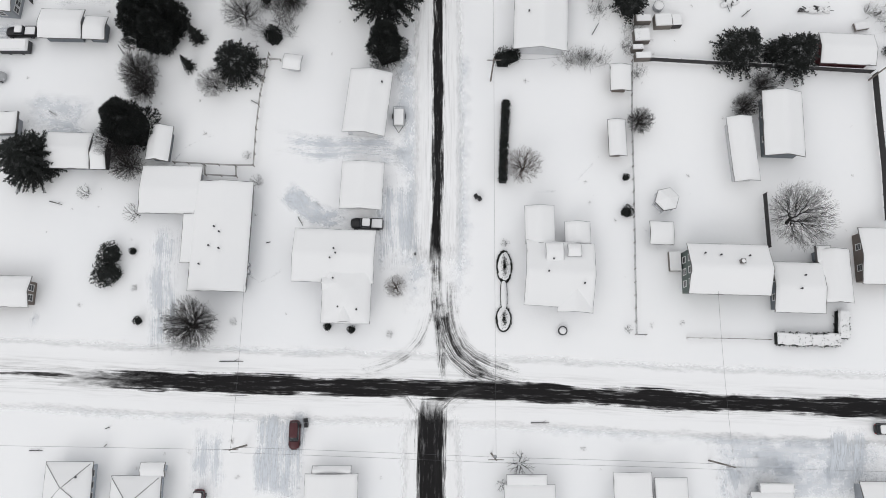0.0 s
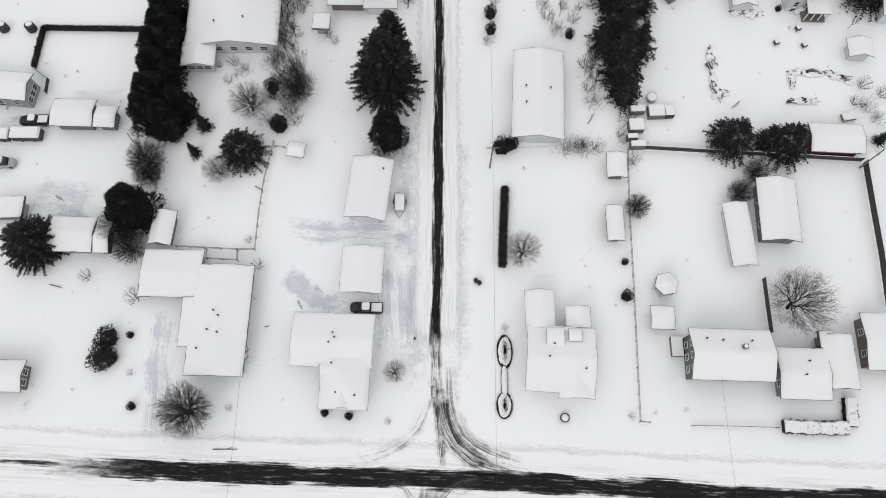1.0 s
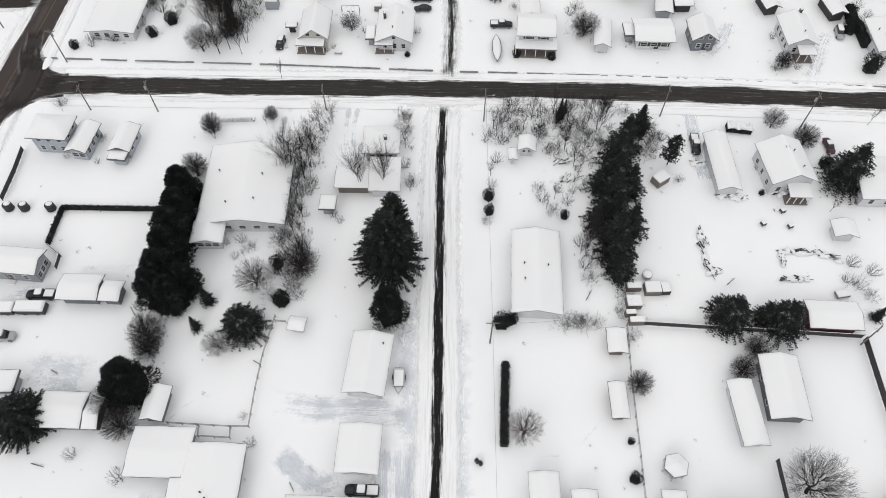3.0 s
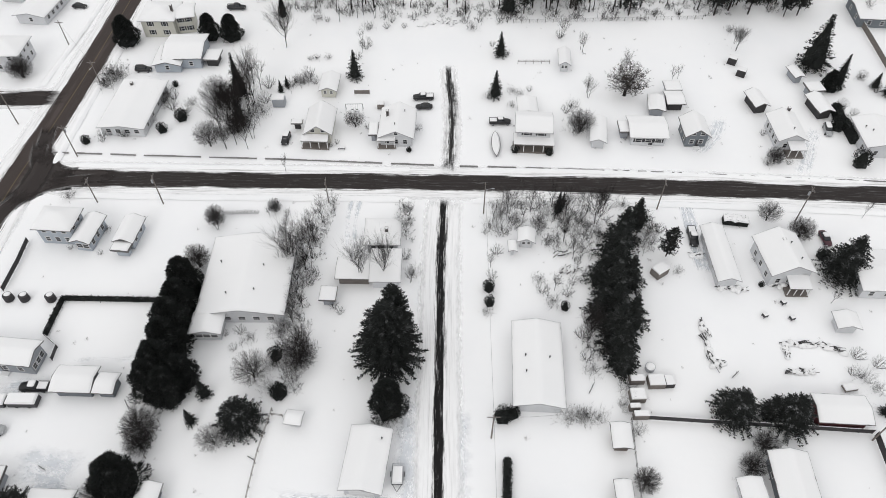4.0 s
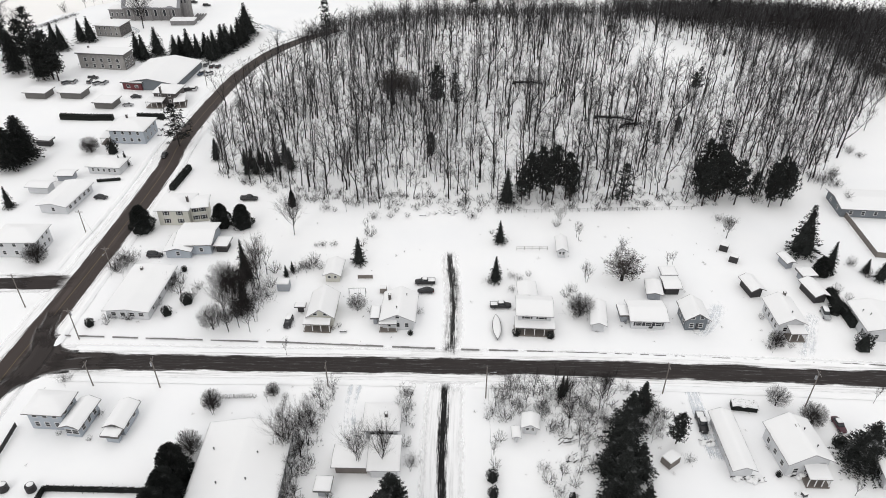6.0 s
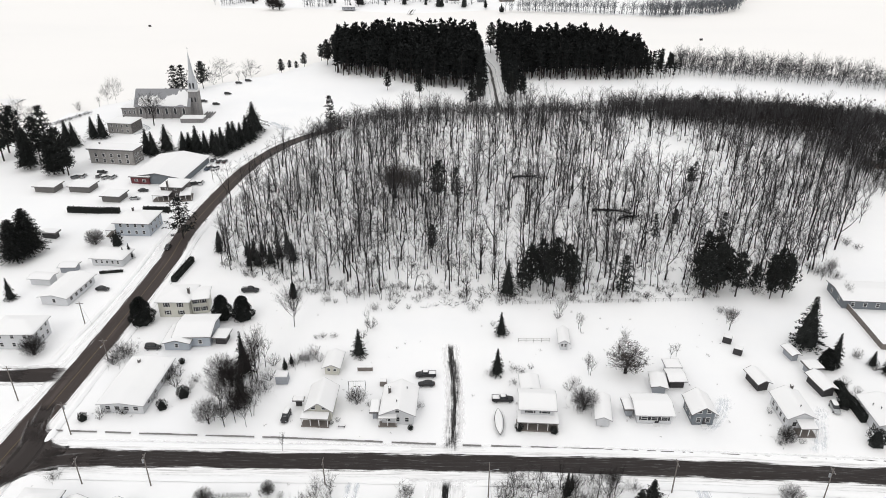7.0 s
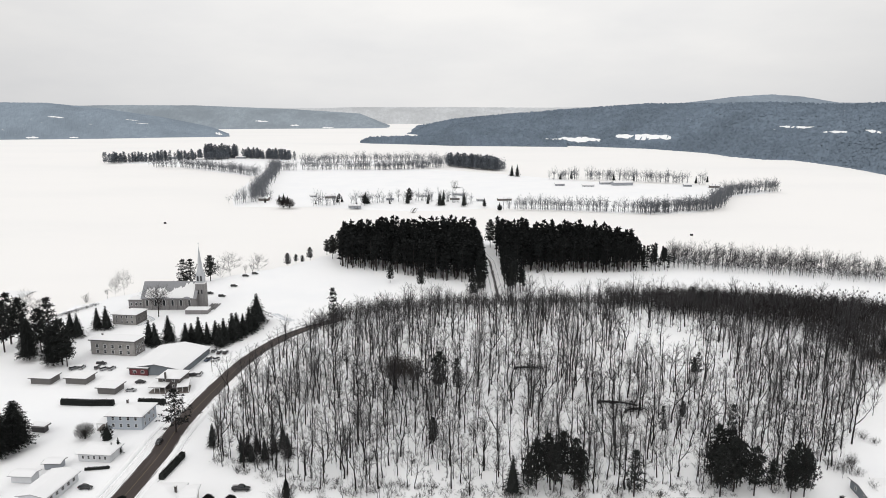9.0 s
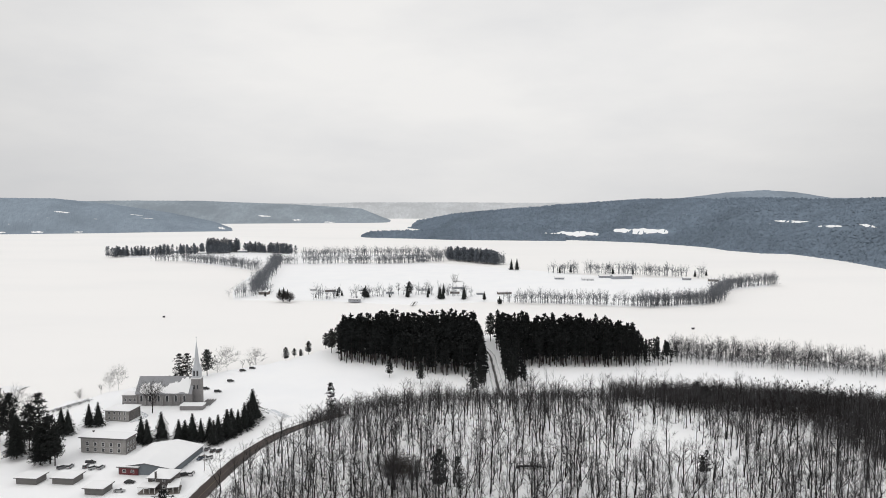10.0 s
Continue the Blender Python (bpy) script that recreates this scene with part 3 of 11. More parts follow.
def far_tree(seed, h, wide, limbs=10, twigs=4, thin=0.1, bole=0.25):
    """A leafless tree far off: a stem, limbs that end on a rounded crown, and twigs on each."""
    rng = np.random.default_rng(seed)
    out = Blades()
    lean = np.array([*rng.normal(0, 0.03, 2), 1.0])
    for a in (0.4, 1.97):
        blade(out, np.array([0, 0, -0.4]), lean, np.array([math.cos(a), math.sin(a), 0]), h * 0.85, thin * 1.7, 0.12)
    low = rng.uniform(0.16, 0.36)
    for k in range(limbs):
        z = rng.uniform(bole, 0.62) * h
        p = lean * z
        f = rng.uniform(-0.75, 1.0)
        a = k * 2.4 + rng.normal(0, 0.4)
        across = wide * math.sqrt(max(0.03, 1 - f * f)) * rng.uniform(0.55, 1.1)
        tip = np.array([math.cos(a) * across, math.sin(a) * across, h * (low + (1 - low) * (f + 1) / 2)])
        tip[2] = max(tip[2], z + 0.05 * h)
        d = tip - p
        size = np.linalg.norm(d)
        d /= size
        side = np.cross(d, rng.normal(0, 1, 3))
        blade(out, p, d, side / (np.linalg.norm(side) + 1e-9), size, thin, 0.15)
        for _ in range(twigs):
            q = p + d * size * rng.uniform(0.35, 0.95)
            w = d + rng.normal(0, 0.55, 3) + np.array([0, 0, 0.3])
            w /= np.linalg.norm(w)
            side = np.cross(w, rng.normal(0, 1, 3))
            blade(out, q, w, side / (np.linalg.norm(side) + 1e-9), wide * rng.uniform(0.3, 0.65), thin * 0.75, 0.3)
    return gathered(out)


def tangle(seed, h, wide, stems=14, twigs=3, thin=0.03, splay=0.5, loose=0.6, crown=(0.2, 0.8)):
    """Low brush: many thin stems from the ground, each with a few twigs."""
    rng = np.random.default_rng(seed)
    out = Blades()
    for _ in range(stems):
        foot = np.array([*rng.normal(0, wide * 0.35, 2), -0.1])
        d = np.array([*rng.normal(0, splay, 2), 1.0])
        d /= np.linalg.norm(d)
        tall = h * rng.uniform(0.45, 1.0)
        for k in range(twigs + 1):
            q = foot if k == 0 else foot + d * tall * rng.uniform(*crown)
            e = d if k == 0 else d + rng.normal(0, loose, 3)
            e /= np.linalg.norm(e)
            side = np.cross(e, rng.normal(0, 1, 3))
            blade(out, q, e, side / (np.linalg.norm(side) + 1e-9), tall if k == 0 else tall * rng.uniform(0.3, 0.6), thin, 0.2)
    return gathered(out)


def core(out, h, low, wide, power, n=9, rings=6):
    """The dark, closed heart of an evergreen crown."""
    k = np.arange(n) * 6.283 / n
    verts = []
    for j in range(rings + 1):
        f = j / rings
        r = wide * max(0.02, 1 - f) ** power * np.where((np.arange(n) + j) % 2, 0.8, 1.08)
        verts.append(np.stack([np.cos(k) * r, np.sin(k) * r, np.full(n, low + (h * 0.93 - low) * f)], -1))
    i = (np.arange(rings)[:, None] * n + np.arange(n)).ravel()
    j = (np.arange(rings)[:, None] * n + (np.arange(n) + 1) % n).ravel()
    out[0].append(np.concatenate(verts))
    out[1].append(np.stack([i, j, j + n, i + n], -1) + out.n)
    out.n += n * (rings + 1)


def shrub(seed, h, wide, tips=60, thin=0.02):
    rng = np.random.default_rng(seed)
    crown = Blades()
    ends = dome_tips(rng, tips, wide, 0.15 * h, h, 0.6)
    for k in range(6):
        a = k * 1.05
        some = ends[np.abs((np.arctan2(ends[:, 1], ends[:, 0]) - a + math.pi) % (2 * math.pi) - math.pi) < 0.525]
        if len(some):
            branch_out(rng, crown, crown, np.array([math.cos(a), math.sin(a), 0]) * wide * 0.12, some, thin)
    return gathered(crown)


def spruce(seed, h, reach, gap=0.42, fill=0.42, droop=0.25, skirt=0.04, power=0.85, full=1.2):
    """Whorls of drooping boughs, each a row of needle sprays."""
    rng = np.random.default_rng(seed)
    out, trunk = Blades(), Blades()
    tube(trunk, np.zeros(3), np.array([0, 0, h * 0.97]), h * 0.016, 0.02, 6)
    core(out, h, h * (skirt + 0.05), reach * 0.5, power)
    z = h * skirt
    while z < h:
        f = z / h
        size = reach * max(0.04, 1 - f) ** power * min(1.0, 0.72 + 3.5 * f) * rng.uniform(0.85, 1.1)
        for a in rng.uniform(0, 6.283) + np.arange(max(4, int(4 + size * full))) * 2.4:
            length = size * rng.uniform(0.6, 1.15)
            way = np.array([math.cos(a), math.sin(a), 0.0])
            across = np.array([-way[1], way[0], 0.0])
            steps = max(2, int(length / fill))
            for k in range(steps):
                t = (k + 0.5) / steps
                p = way * length * t + np.array([0, 0, z + 0.25 * length * (t - 1.0) * -0.2 - droop * length * t * t])
                w = (0.45 + 0.42 * (1 - t)) * min(1.1, 0.4 + length * 0.25)
                for s in (-1, 1):
                    d = way * rng.uniform(0.3, 1.0) + across * s * rng.uniform(0.3, 1) + np.array([0, 0, rng.normal(-0.05, 0.36)])
                    d /= np.linalg.norm(d)
                    blade(out, p, d, np.cross(d, (0, 0, 1.0)) * 0.8 + np.array([0, 0, rng.normal(0, 0.4)]), w * rng.uniform(0.7, 1.4), 0.13)
                d = way + np.array([0, 0, rng.uniform(-0.1, 0.5)])
                blade(out, p, d / np.linalg.norm(d), across * 0.7 + np.array([0, 0, rng.normal(0, 0.5)]), w * 1.1, 0.15)
        z += gap * rng.uniform(0.75, 1.2) * (0.7 + 0.5 * (1 - f))
    return gathered(trunk), gathered(out)


def burst(rng, out, p, size, count, lift=0.3, slim=0.16):
    for _ in range(count):
        d = rng.normal(0, 1, 3) + np.array([0, 0, lift])
        d /= np.linalg.norm(d)
        s = np.cross(d, rng.normal(0, 1, 3))
        blade(out, p, d, s / (np.linalg.norm(s) + 1e-9), size * rng.uniform(0.7, 1.3), size * slim)


def pine(seed, h, reach, bare=0.25, whorls=11, tuft=0.75, count=11, flat=0.15, top=0.35, slim=0.16, wood=True, stray=0.22):
    """A pine: bare bole, level limbs with tufts towards their ends."""
    rng = np.random.default_rng(seed)
    out, trunk = Blades(), Blades()
    tube(trunk, np.zeros(3), np.array([rng.normal(0, 0.02 * h), 0, h * 0.96]), h * 0.017, 0.04, 6)
    for w in range(whorls):
        f = bare + (1 - bare) * (w + 0.5) / whorls
        size = reach * (1 - (1 - top) * ((f - bare) / (1 - bare)) ** 2.2) * min(1.0, 0.65 + 2.4 * (f - bare)) * rng.uniform(0.75, 1.15)
        if w == whorls - 1:
            size *= 0.6
        for a in rng.uniform(0, 6.283) + np.arange(rng.integers(5, 8)) * 2.4:
            length = size * rng.uniform(0.6, 1.1)
            base, lift = np.array([0, 0, f * h - length * 0.1]), rng.uniform(0.0, 0.35)
            tip = base + np.array([math.cos(a), math.sin(a), lift]) * length
            if wood:
                tube(trunk, base, tip, 0.06, 0.025, 3)
            steps = max(2, int(length / (tuft * 0.8)))
            for k in range(steps):
                t = 0.25 + 0.75 * (k + rng.random()) / steps
                off = rng.normal(0, stray * length * t, 3) * np.array([1, 1, flat + 0.25])
                burst(rng, out, base + (tip - base) * t + off, tuft * rng.uniform(0.75, 1.2), count, 0.3, slim)
    burst(rng, out, np.array([0, 0, h * 0.97]), tuft, count, 0.3, slim)
    return gathered(trunk), gathered(out)


def cedar(seed, h, reach, count=900, lobes=0.12, base=0.04, blunt=0.62, size=0.5):
    """A dense, rounded evergreen that reaches down to the ground."""
    rng = np.random.default_rng(seed)
    out, trunk = Blades(), Blades()
    tube(trunk, np.zeros(3), np.array([0, 0, h * 0.85]), h * 0.02, 0.04, 6)
    core(out, h, 0.1, reach * 0.74, blunt)
    ph = rng.uniform(0, 6.283, 4)
    for _ in range(count):
        f, a = rng.random() ** 0.85, rng.uniform(0, 6.283)
        wide = (1 - f) ** blunt * min(1.0, 0.7 + f * 3)
        wide *= 1 + lobes * (math.sin(3 * a + ph[0] + f * 5) + math.sin(5 * a + ph[1] - f * 9) + math.sin(f * 17 + 2 * a + ph[2])) * 0.6
        deep = 1 - 0.35 * rng.random() ** 2.5
        p = np.array([math.cos(a) * reach * wide * deep, math.sin(a) * reach * wide * deep, h * (base + (1 - base) * f * 0.97)])
        for _ in range(3):
            d = np.array([math.cos(a), math.sin(a), 0.55]) + rng.normal(0, 0.45, 3)
            d /= np.linalg.norm(d)
            s = np.cross(d, rng.normal(0, 1, 3))
            blade(out, p, d, s / (np.linalg.norm(s) + 1e-9), size * rng.uniform(0.9, 2.0), size * 0.13)
    return gathered(trunk), gathered(out)


def bushy(seed, h, wide, count=450, size=0.34, lobes=0.1):
    """A round evergreen shrub, close on all sides."""
    rng = np.random.default_rng(seed)
    out, trunk = Blades(), Blades()
    tube(trunk, np.zeros(3), np.array([0, 0, h * 0.6]), 0.06, 0.04, 5)
    core(out, h * 0.95, 0.05, wide * 0.8, 0.5)
    ph = rng.uniform(0, 6.283, 3)
    for _ in range(count):
        d = rng.normal(0, 1, 3)
        d /= np.linalg.norm(d)
        if d[2] < -0.75:
            continue
        a = math.atan2(d[1], d[0])
        k = (1 + lobes * (math.sin(3 * a + ph[0]) + math.sin(4 * d[2] * 2 + 5 * a + ph[1]))) * (1 - 0.3 * rng.random() ** 2)
        p = np.array([d[0] * wide * k, d[1] * wide * k, h * 0.5 + d[2] * h * 0.5 * k])
        burst(rng, out, np.maximum(p, (-99, -99, 0.05)), size, 3)
    return gathered(trunk), gathered(out)


def leafy(rng, crown, count, size, spread):
    """Withered leaves that still hang among the twigs."""
    out = Blades()
    verts = crown[0]
    for i in rng.integers(0, len(verts), count):
        burst(rng, out, verts[i] + rng.normal(0, spread, 3), size, 3)
    return gathered(out)


PLANTS = {}


def plant(kind, x, y, h, label, category="tree", name="tree", group="", turn=None, wide=1.0, ground=None):
    """Sets a tree or shrub of a ready kind; h is its height in metres."""
    made, unit = PLANTS[kind]
    rot = turn if turn is not None else (x * 37.7 + y * 61.3) % 360
    s = h / unit
    ob = thing(name, x, y, rot, label, category, group, z=(float(rise(x, y)) if ground is None else ground) - 0.05)
    ob.scale = (s * wide, s * wide, s)
    for part_name, me in made:
        o = new(part_name, me)
        o.parent = ob
    return ob


def ready(kind, unit, **parts):
    """Keeps the meshes of a plant kind: part name = (verts and faces, material)."""
    PLANTS[kind] = ([(n, quads(n, *geo, mat)) for n, (geo, mat) in parts.items()], unit)


def forest(name, protos, spots, materials, label, category):
    """Many plants joined: spots are rows of (kind, x, y, z, scale, wide, turn). One mesh, kind stuff."""
    verts, faces, mats, base = [], [], [], 0
    for k, x, y, z, s, w, turn in spots:
        c, sn = math.cos(turn), math.sin(turn)
        for slot, (v, f) in enumerate(protos[int(k)]):
            q = v * (s * w, s * w, s)
            verts.append(np.stack([q[:, 0] * c - q[:, 1] * sn + x, q[:, 0] * sn + q[:, 1] * c + y, q[:, 2] + z], -1))
            faces.append(f + base)
            mats.append(np.full(len(f), slot, np.int32))
            base += len(v)
    me = quads(name, np.concatenate(verts), np.concatenate(faces), materials[0])
    for m in materials[1:]:
        me.materials.append(m)
    me.polygons.foreach_set("material_index", np.concatenate(mats))
    return tagged(new(name, me), label, category, kind="stuff")

# ---------------------------------------------------------------- buildings
SHARED = {}


def window_meshes(w, h, trim):
    """Frame with its sill, and pane, facing -y, made once for a size."""
    key = (round(w, 2), round(h, 2), trim.name)
    if key not in SHARED:
        f = Solid()
        f.box(-w / 2 - 0.1, -w / 2, -0.06, 0.02, -h / 2, h / 2).box(w / 2, w / 2 + 0.1, -0.06, 0.02, -h / 2, h / 2)
        f.box(-w / 2 - 0.1, w / 2 + 0.1, -0.06, 0.02, h / 2, h / 2 + 0.12).box(-w / 2 - 0.14, w / 2 + 0.14, -0.1, 0.02, -h / 2 - 0.09, -h / 2)
        f.box(-w / 2, w / 2, -0.05, 0.0, -0.03, 0.03)
        p = Solid().box(-w / 2, w / 2, -0.03, 0.0, -h / 2, h / 2)
        fm, pm = f.mesh("window_frame"), p.mesh("pane")
        fm.materials.append(trim)
        pm.materials.append(GLASS)
        SHARED[key] = (fm, pm)
    return SHARED[key]


def add_window(parent, m, w, h, trim, shutters):
    fm, pm = window_meshes(w, h, trim)
    win = part("window", fm, trim, parent, at=m)
    part("pane", pm, GLASS, win, "dark glass pane")
    if shutters:
        key = ("shutter", round(h, 2))
        if key not in SHARED:
            SHARED[key] = Solid().box(-0.2, 0.2, -0.07, 0.0, -h / 2, h / 2).mesh("shutter")
        for s in (-1, 1):
            part("shutter", SHARED[key], SHUTTER, win, "black shutter", at=pose(s * (w / 2 + 0.32), 0, 0))


def gable_outline(half, eave, up, low, high):
    k = half
    return [(-k, eave + low), (-k, eave + high), (-0.12, eave + up + high), (0.12, eave + up + high), (k, eave + high), (k, eave + low), (0, eave + up + low)]


def snow_sheet(w, d, height, thick, rnd):
    """Uneven snow lying on a roof of any pitch, with ragged, sagging rims. height(x, y) is the roof below it."""
    nx, ny = 2 * max(3, round(w / 1.3)), 2 * max(3, round(d / 1.3))
    ph = [rnd.uniform(0, 6.28) for _ in range(8)]
    xs = [-w / 2, -w / 2 + 0.16] + [w * (k / nx - 0.5) for k in range(1, nx)] + [w / 2 - 0.16, w / 2]
    ys = [-d / 2, -d / 2 + 0.16] + [d * (k / ny - 0.5) for k in range(1, ny)] + [d / 2 - 0.16, d / 2]
    n, m = len(xs), len(ys)
    ragged = [[0.10 * max(0.0, math.sin(k * 0.55 + ph[e]) + math.sin(k * 1.3 + ph[e + 4]) - 1.1) + rnd.uniform(0, 0.035) for k in range(max(n, m))] for e in range(4)]
    verts = []
    for j, y in enumerate(ys):
        for i, x in enumerate(xs):
            left, right, near, far = i < 2, i > n - 3, j < 2, j > m - 3
            px = x + (ragged[0][j] if left else -ragged[1][j] if right else 0.0)
            py = y + (ragged[2][i] if near else -ragged[3][i] if far else 0.0)
            rim = i in (0, n - 1) or j in (0, m - 1)
            deep = 0.0 if rim else thick * (0.78 if left or right or near or far else 1.0 + 0.12 * math.sin(px * 1.1 + ph[0]) + 0.12 * math.sin(py * 0.9 + px * 0.4 + ph[1]) + rnd.uniform(-0.06, 0.06))
            verts.append((px, py, height(px, py) + 0.006 + deep))
    i = (np.arange(m - 1)[:, None] * n + np.arange(n - 1)).ravel()
    return quads("snow_cover", verts, np.stack([i, i + 1, i + n + 1, i + n], -1), DIMMED_ROOF_SNOW, True)


def block(parent, x, y, w, d, rot, eave, up, style, wall, windows=(), door="", chimney=None, vents=0, trim=TRIM, shutters=False,
          over=0.75, z=0.0, garage="", snow=0.24, seed=0):
    """One body of a house at a place in the world: wall, roof with its snow, and what is fixed to them.
    style: gx and gy are gables with the ridge across or away, hip, flat. windows: rows of (side, count, storeys)."""
    base = parent.matrix_world.inverted() @ pose(x, y, z, 0, 0, rot)
    rnd = random.Random(seed + int(x * 7 + y * 13))
    bx, by = w / 2 - over, d / 2 - over
    wall_s, roof_s = Solid(), Solid()
    if style in ("gx", "gy"):
        ax, half, run, bh, br = ("x", d / 2, w / 2, by, bx) if style == "gx" else ("y", w / 2, d / 2, bx, by)
        crest = eave + up * (1 - 0.0) - 0.12
        wall_s.prism([(-bh, 0), (-bh, eave - 0.02 + up * (half - bh) / half - 0.1), (0, crest), (bh, eave - 0.02 + up * (half - bh) / half - 0.1), (bh, 0)], -br, br, ax)
        roof_s.prism(gable_outline(half, eave, up, -0.16, 0.0), -run, run, ax)
        cover = (lambda px, py: eave + up * (1 - abs(py) / half)) if style == "gx" else (lambda px, py: eave + up * (1 - abs(px) / half))
    elif style == "hip":
        wall_s.box(-bx, bx, -by, by, 0, eave)
        rx, ry = (max(0.0, w / 2 - d / 2), 0.0) if w > d else (0.0, max(0.0, d / 2 - w / 2))
        lo = [(-w / 2, -d / 2, eave - 0.14), (w / 2, -d / 2, eave - 0.14), (w / 2, d / 2, eave - 0.14), (-w / 2, d / 2, eave - 0.14)]
        mid = [(a, b, eave) for a, b, _ in lo]
        top = [(-rx - 0.02, -ry - 0.02, eave + up), (rx + 0.02, -ry - 0.02, eave + up), (rx + 0.02, ry + 0.02, eave + up), (-rx - 0.02, ry + 0.02, eave + up)]
        roof_s.add(lo + mid + top, [(3, 2, 1, 0), (0, 1, 5, 4), (1, 2, 6, 5), (2, 3, 7, 6), (3, 0, 4, 7), (4, 5, 9, 8), (5, 6, 10, 9), (6, 7, 11, 10), (7, 4, 8, 11), (8, 9, 10, 11)])
        short = min(w, d) / 2
        cover = lambda px, py: eave + up * min(1.0, (w / 2 - abs(px)) / short, (d / 2 - abs(py)) / short)
    else:
        wall_s.box(-bx, bx, -by, by, 0, eave)
        roof_s.box(-w / 2, w / 2, -d / 2, d / 2, eave - 0.16, eave + up)
        cover = lambda px, py: eave + up
    part("wall", wall_s, wall, parent, at=base)
    roof = part("roof", roof_s, PALE_EDGE if wall in (WHITE_SIDING, CREAM_SIDING) else ROOF_EDGE, parent, at=base)
    part("snow_cover", snow_sheet(w - 0.06, d - 0.06, cover, snow, rnd), DIMMED_ROOF_SNOW, roof, "uneven deep snow on the roof")
    if style == "hip" and y < 0:
        for sx, sy in ((-1, -1), (1, -1), (1, 1), (-1, 1)):
            seam = Solid().rod((sx * (w / 2 - 0.3), sy * (d / 2 - 0.3), eave + snow + up * 0.6 / min(w, d)), (sx * rx, sy * ry, eave + up + snow + 0.02), 0.045, 0.045, 4)
            part("roof_seam", seam, ROOF_EDGE, roof, "dark bare hip line in the snow")
    sides = {"s": (pose(0, -by, 0), 2 * bx), "n": (pose(0, by, 0, 0, 0, 180), 2 * bx), "w": (pose(-bx, 0, 0, 0, 0, -90), 2 * by), "e": (pose(bx, 0, 0, 0, 0, 90), 2 * by)}
    for row in windows:
        side, count, storeys = row[:3]
        ww, wh = row[3:5] if len(row) > 4 else (0.95, 1.25)
        m, run = sides[side]
        for st in range(storeys):
            for k in range(count):
                px = run * ((k + 0.5) / count - 0.5) * 0.88
                zz = 1.6 + 2.75 * st
                if zz + wh / 2 < eave + (up if style == ("gy" if side in "sn" else "gx") else 0) - 0.2:
                    add_window(parent, base @ m @ pose(px, 0, zz), ww, wh, trim, shutters)
    if door:
        m, run = sides[door]
        part("door", Solid().box(-0.5, 0.5, -0.05, 0.0, 0.15, 2.2), DARK_TRIM, parent, "dark door", at=base @ m @ pose(run * 0.08, 0, 0))
        part("door_step", Solid().box(-0.8, 0.8, -1.1, 0.0, 0, 0.2, 0.05), DIMMED_ROOF_SNOW, parent, "snow-covered step", at=base @ m @ pose(run * 0.08, 0, 0))
    if garage:
        m, run = sides[garage]
        gw = min(run * 0.72, 4.8)
        leaf = Solid()
        for k in range(4):
            leaf.box(-gw / 2, gw / 2, -0.06 + 0.01 * (k % 2), 0.0, 0.1 + 0.53 * k, 0.1 + 0.53 * k + 0.5)
        part("garage_door", leaf, TRIM, parent, "white panelled garage door", at=base @ m)
    for cx, cy, ch in chimney or ():
        top = eave + (up * 0.6) + ch
        c = part("chimney", Solid().box(-0.32, 0.32, -0.32, 0.32, eave - 0.1, top).box(-0.38, 0.38, -0.38, 0.38, top, top + 0.12), BRICK, parent, at=base @ pose(cx, cy, 0))
        part("snow_cap", Solid().dome(0, 0, top + 0.125, 0.34, 0.34, 0.16, 8, 3), DIMMED_ROOF_SNOW, c)
    for _ in range(vents):
        vx, vy = rnd.uniform(-0.35, 0.35) * w, rnd.uniform(-0.3, 0.3) * d
        t = 1 - (abs(vy) / (d / 2) if style == "gx" else abs(vx) / (w / 2)) if style in ("gx", "gy") else (0.3 if style == "hip" else 0.9)
        part("vent_pipe", Solid().rod((0, 0, 0), (0, 0, 0.62 + snow), 0.09, 0.09, 8).rod((0, 0, 0.55 + snow), (0, 0, 0.7 + snow), 0.17, 0.15, 8), DARK_TRIM, parent,
             "dark roof vent", at=base @ pose(vx, vy, eave + up * t - 0.1))
    return base


def house(label, x, y, w, d, rot, eave, up, style, wall, name="house", category="house", group="", ground=None, **more):
    """A house as one thing with its first body; wings are added with block()."""
    z = float(rise(x, y)) if ground is None else ground
    ob = thing(name, x, y, 0, label, category, group, z=z)
    bpy.context.view_layer.update()
    block(ob, x, y, w, d, rot, eave, up, style, wall, z=z, **more)
    return ob


def porch(parent, x, y, w, d, rot, h, up=0.35, posts=4, wall=TRIM):
    """A lean-to roof on posts."""
    base = parent.matrix_world.inverted() @ pose(x, y, 0, 0, 0, rot)
    r = part("porch_roof", Solid().prism([(-d / 2, h), (-d / 2, h + 0.15), (d / 2, h + up + 0.15), (d / 2, h + up)], -w / 2, w / 2, "x"), ROOF_EDGE, parent, at=base)
    part("snow_cover", Solid().prism([(-d / 2 + 0.03, h + 0.155), (-d / 2 + 0.08, h + 0.36), (d / 2, h + up + 0.4), (d / 2, h + up + 0.155)], -w / 2 + 0.04, w / 2 - 0.04, "x"), DIMMED_ROOF_SNOW, r, "deep snow on the porch roof")
    for k in range(posts):
        px = (k / max(1, posts - 1) - 0.5) * (w - 0.4)
        part("porch_post", Solid().box(px - 0.08, px + 0.08, -d / 2 + 0.1, -d / 2 + 0.26, 0, h), wall, parent, at=base)
    part("porch_floor", Solid().box(-w / 2, w / 2, -d / 2, d / 2, 0, 0.35), WEATHERED, parent, at=base)


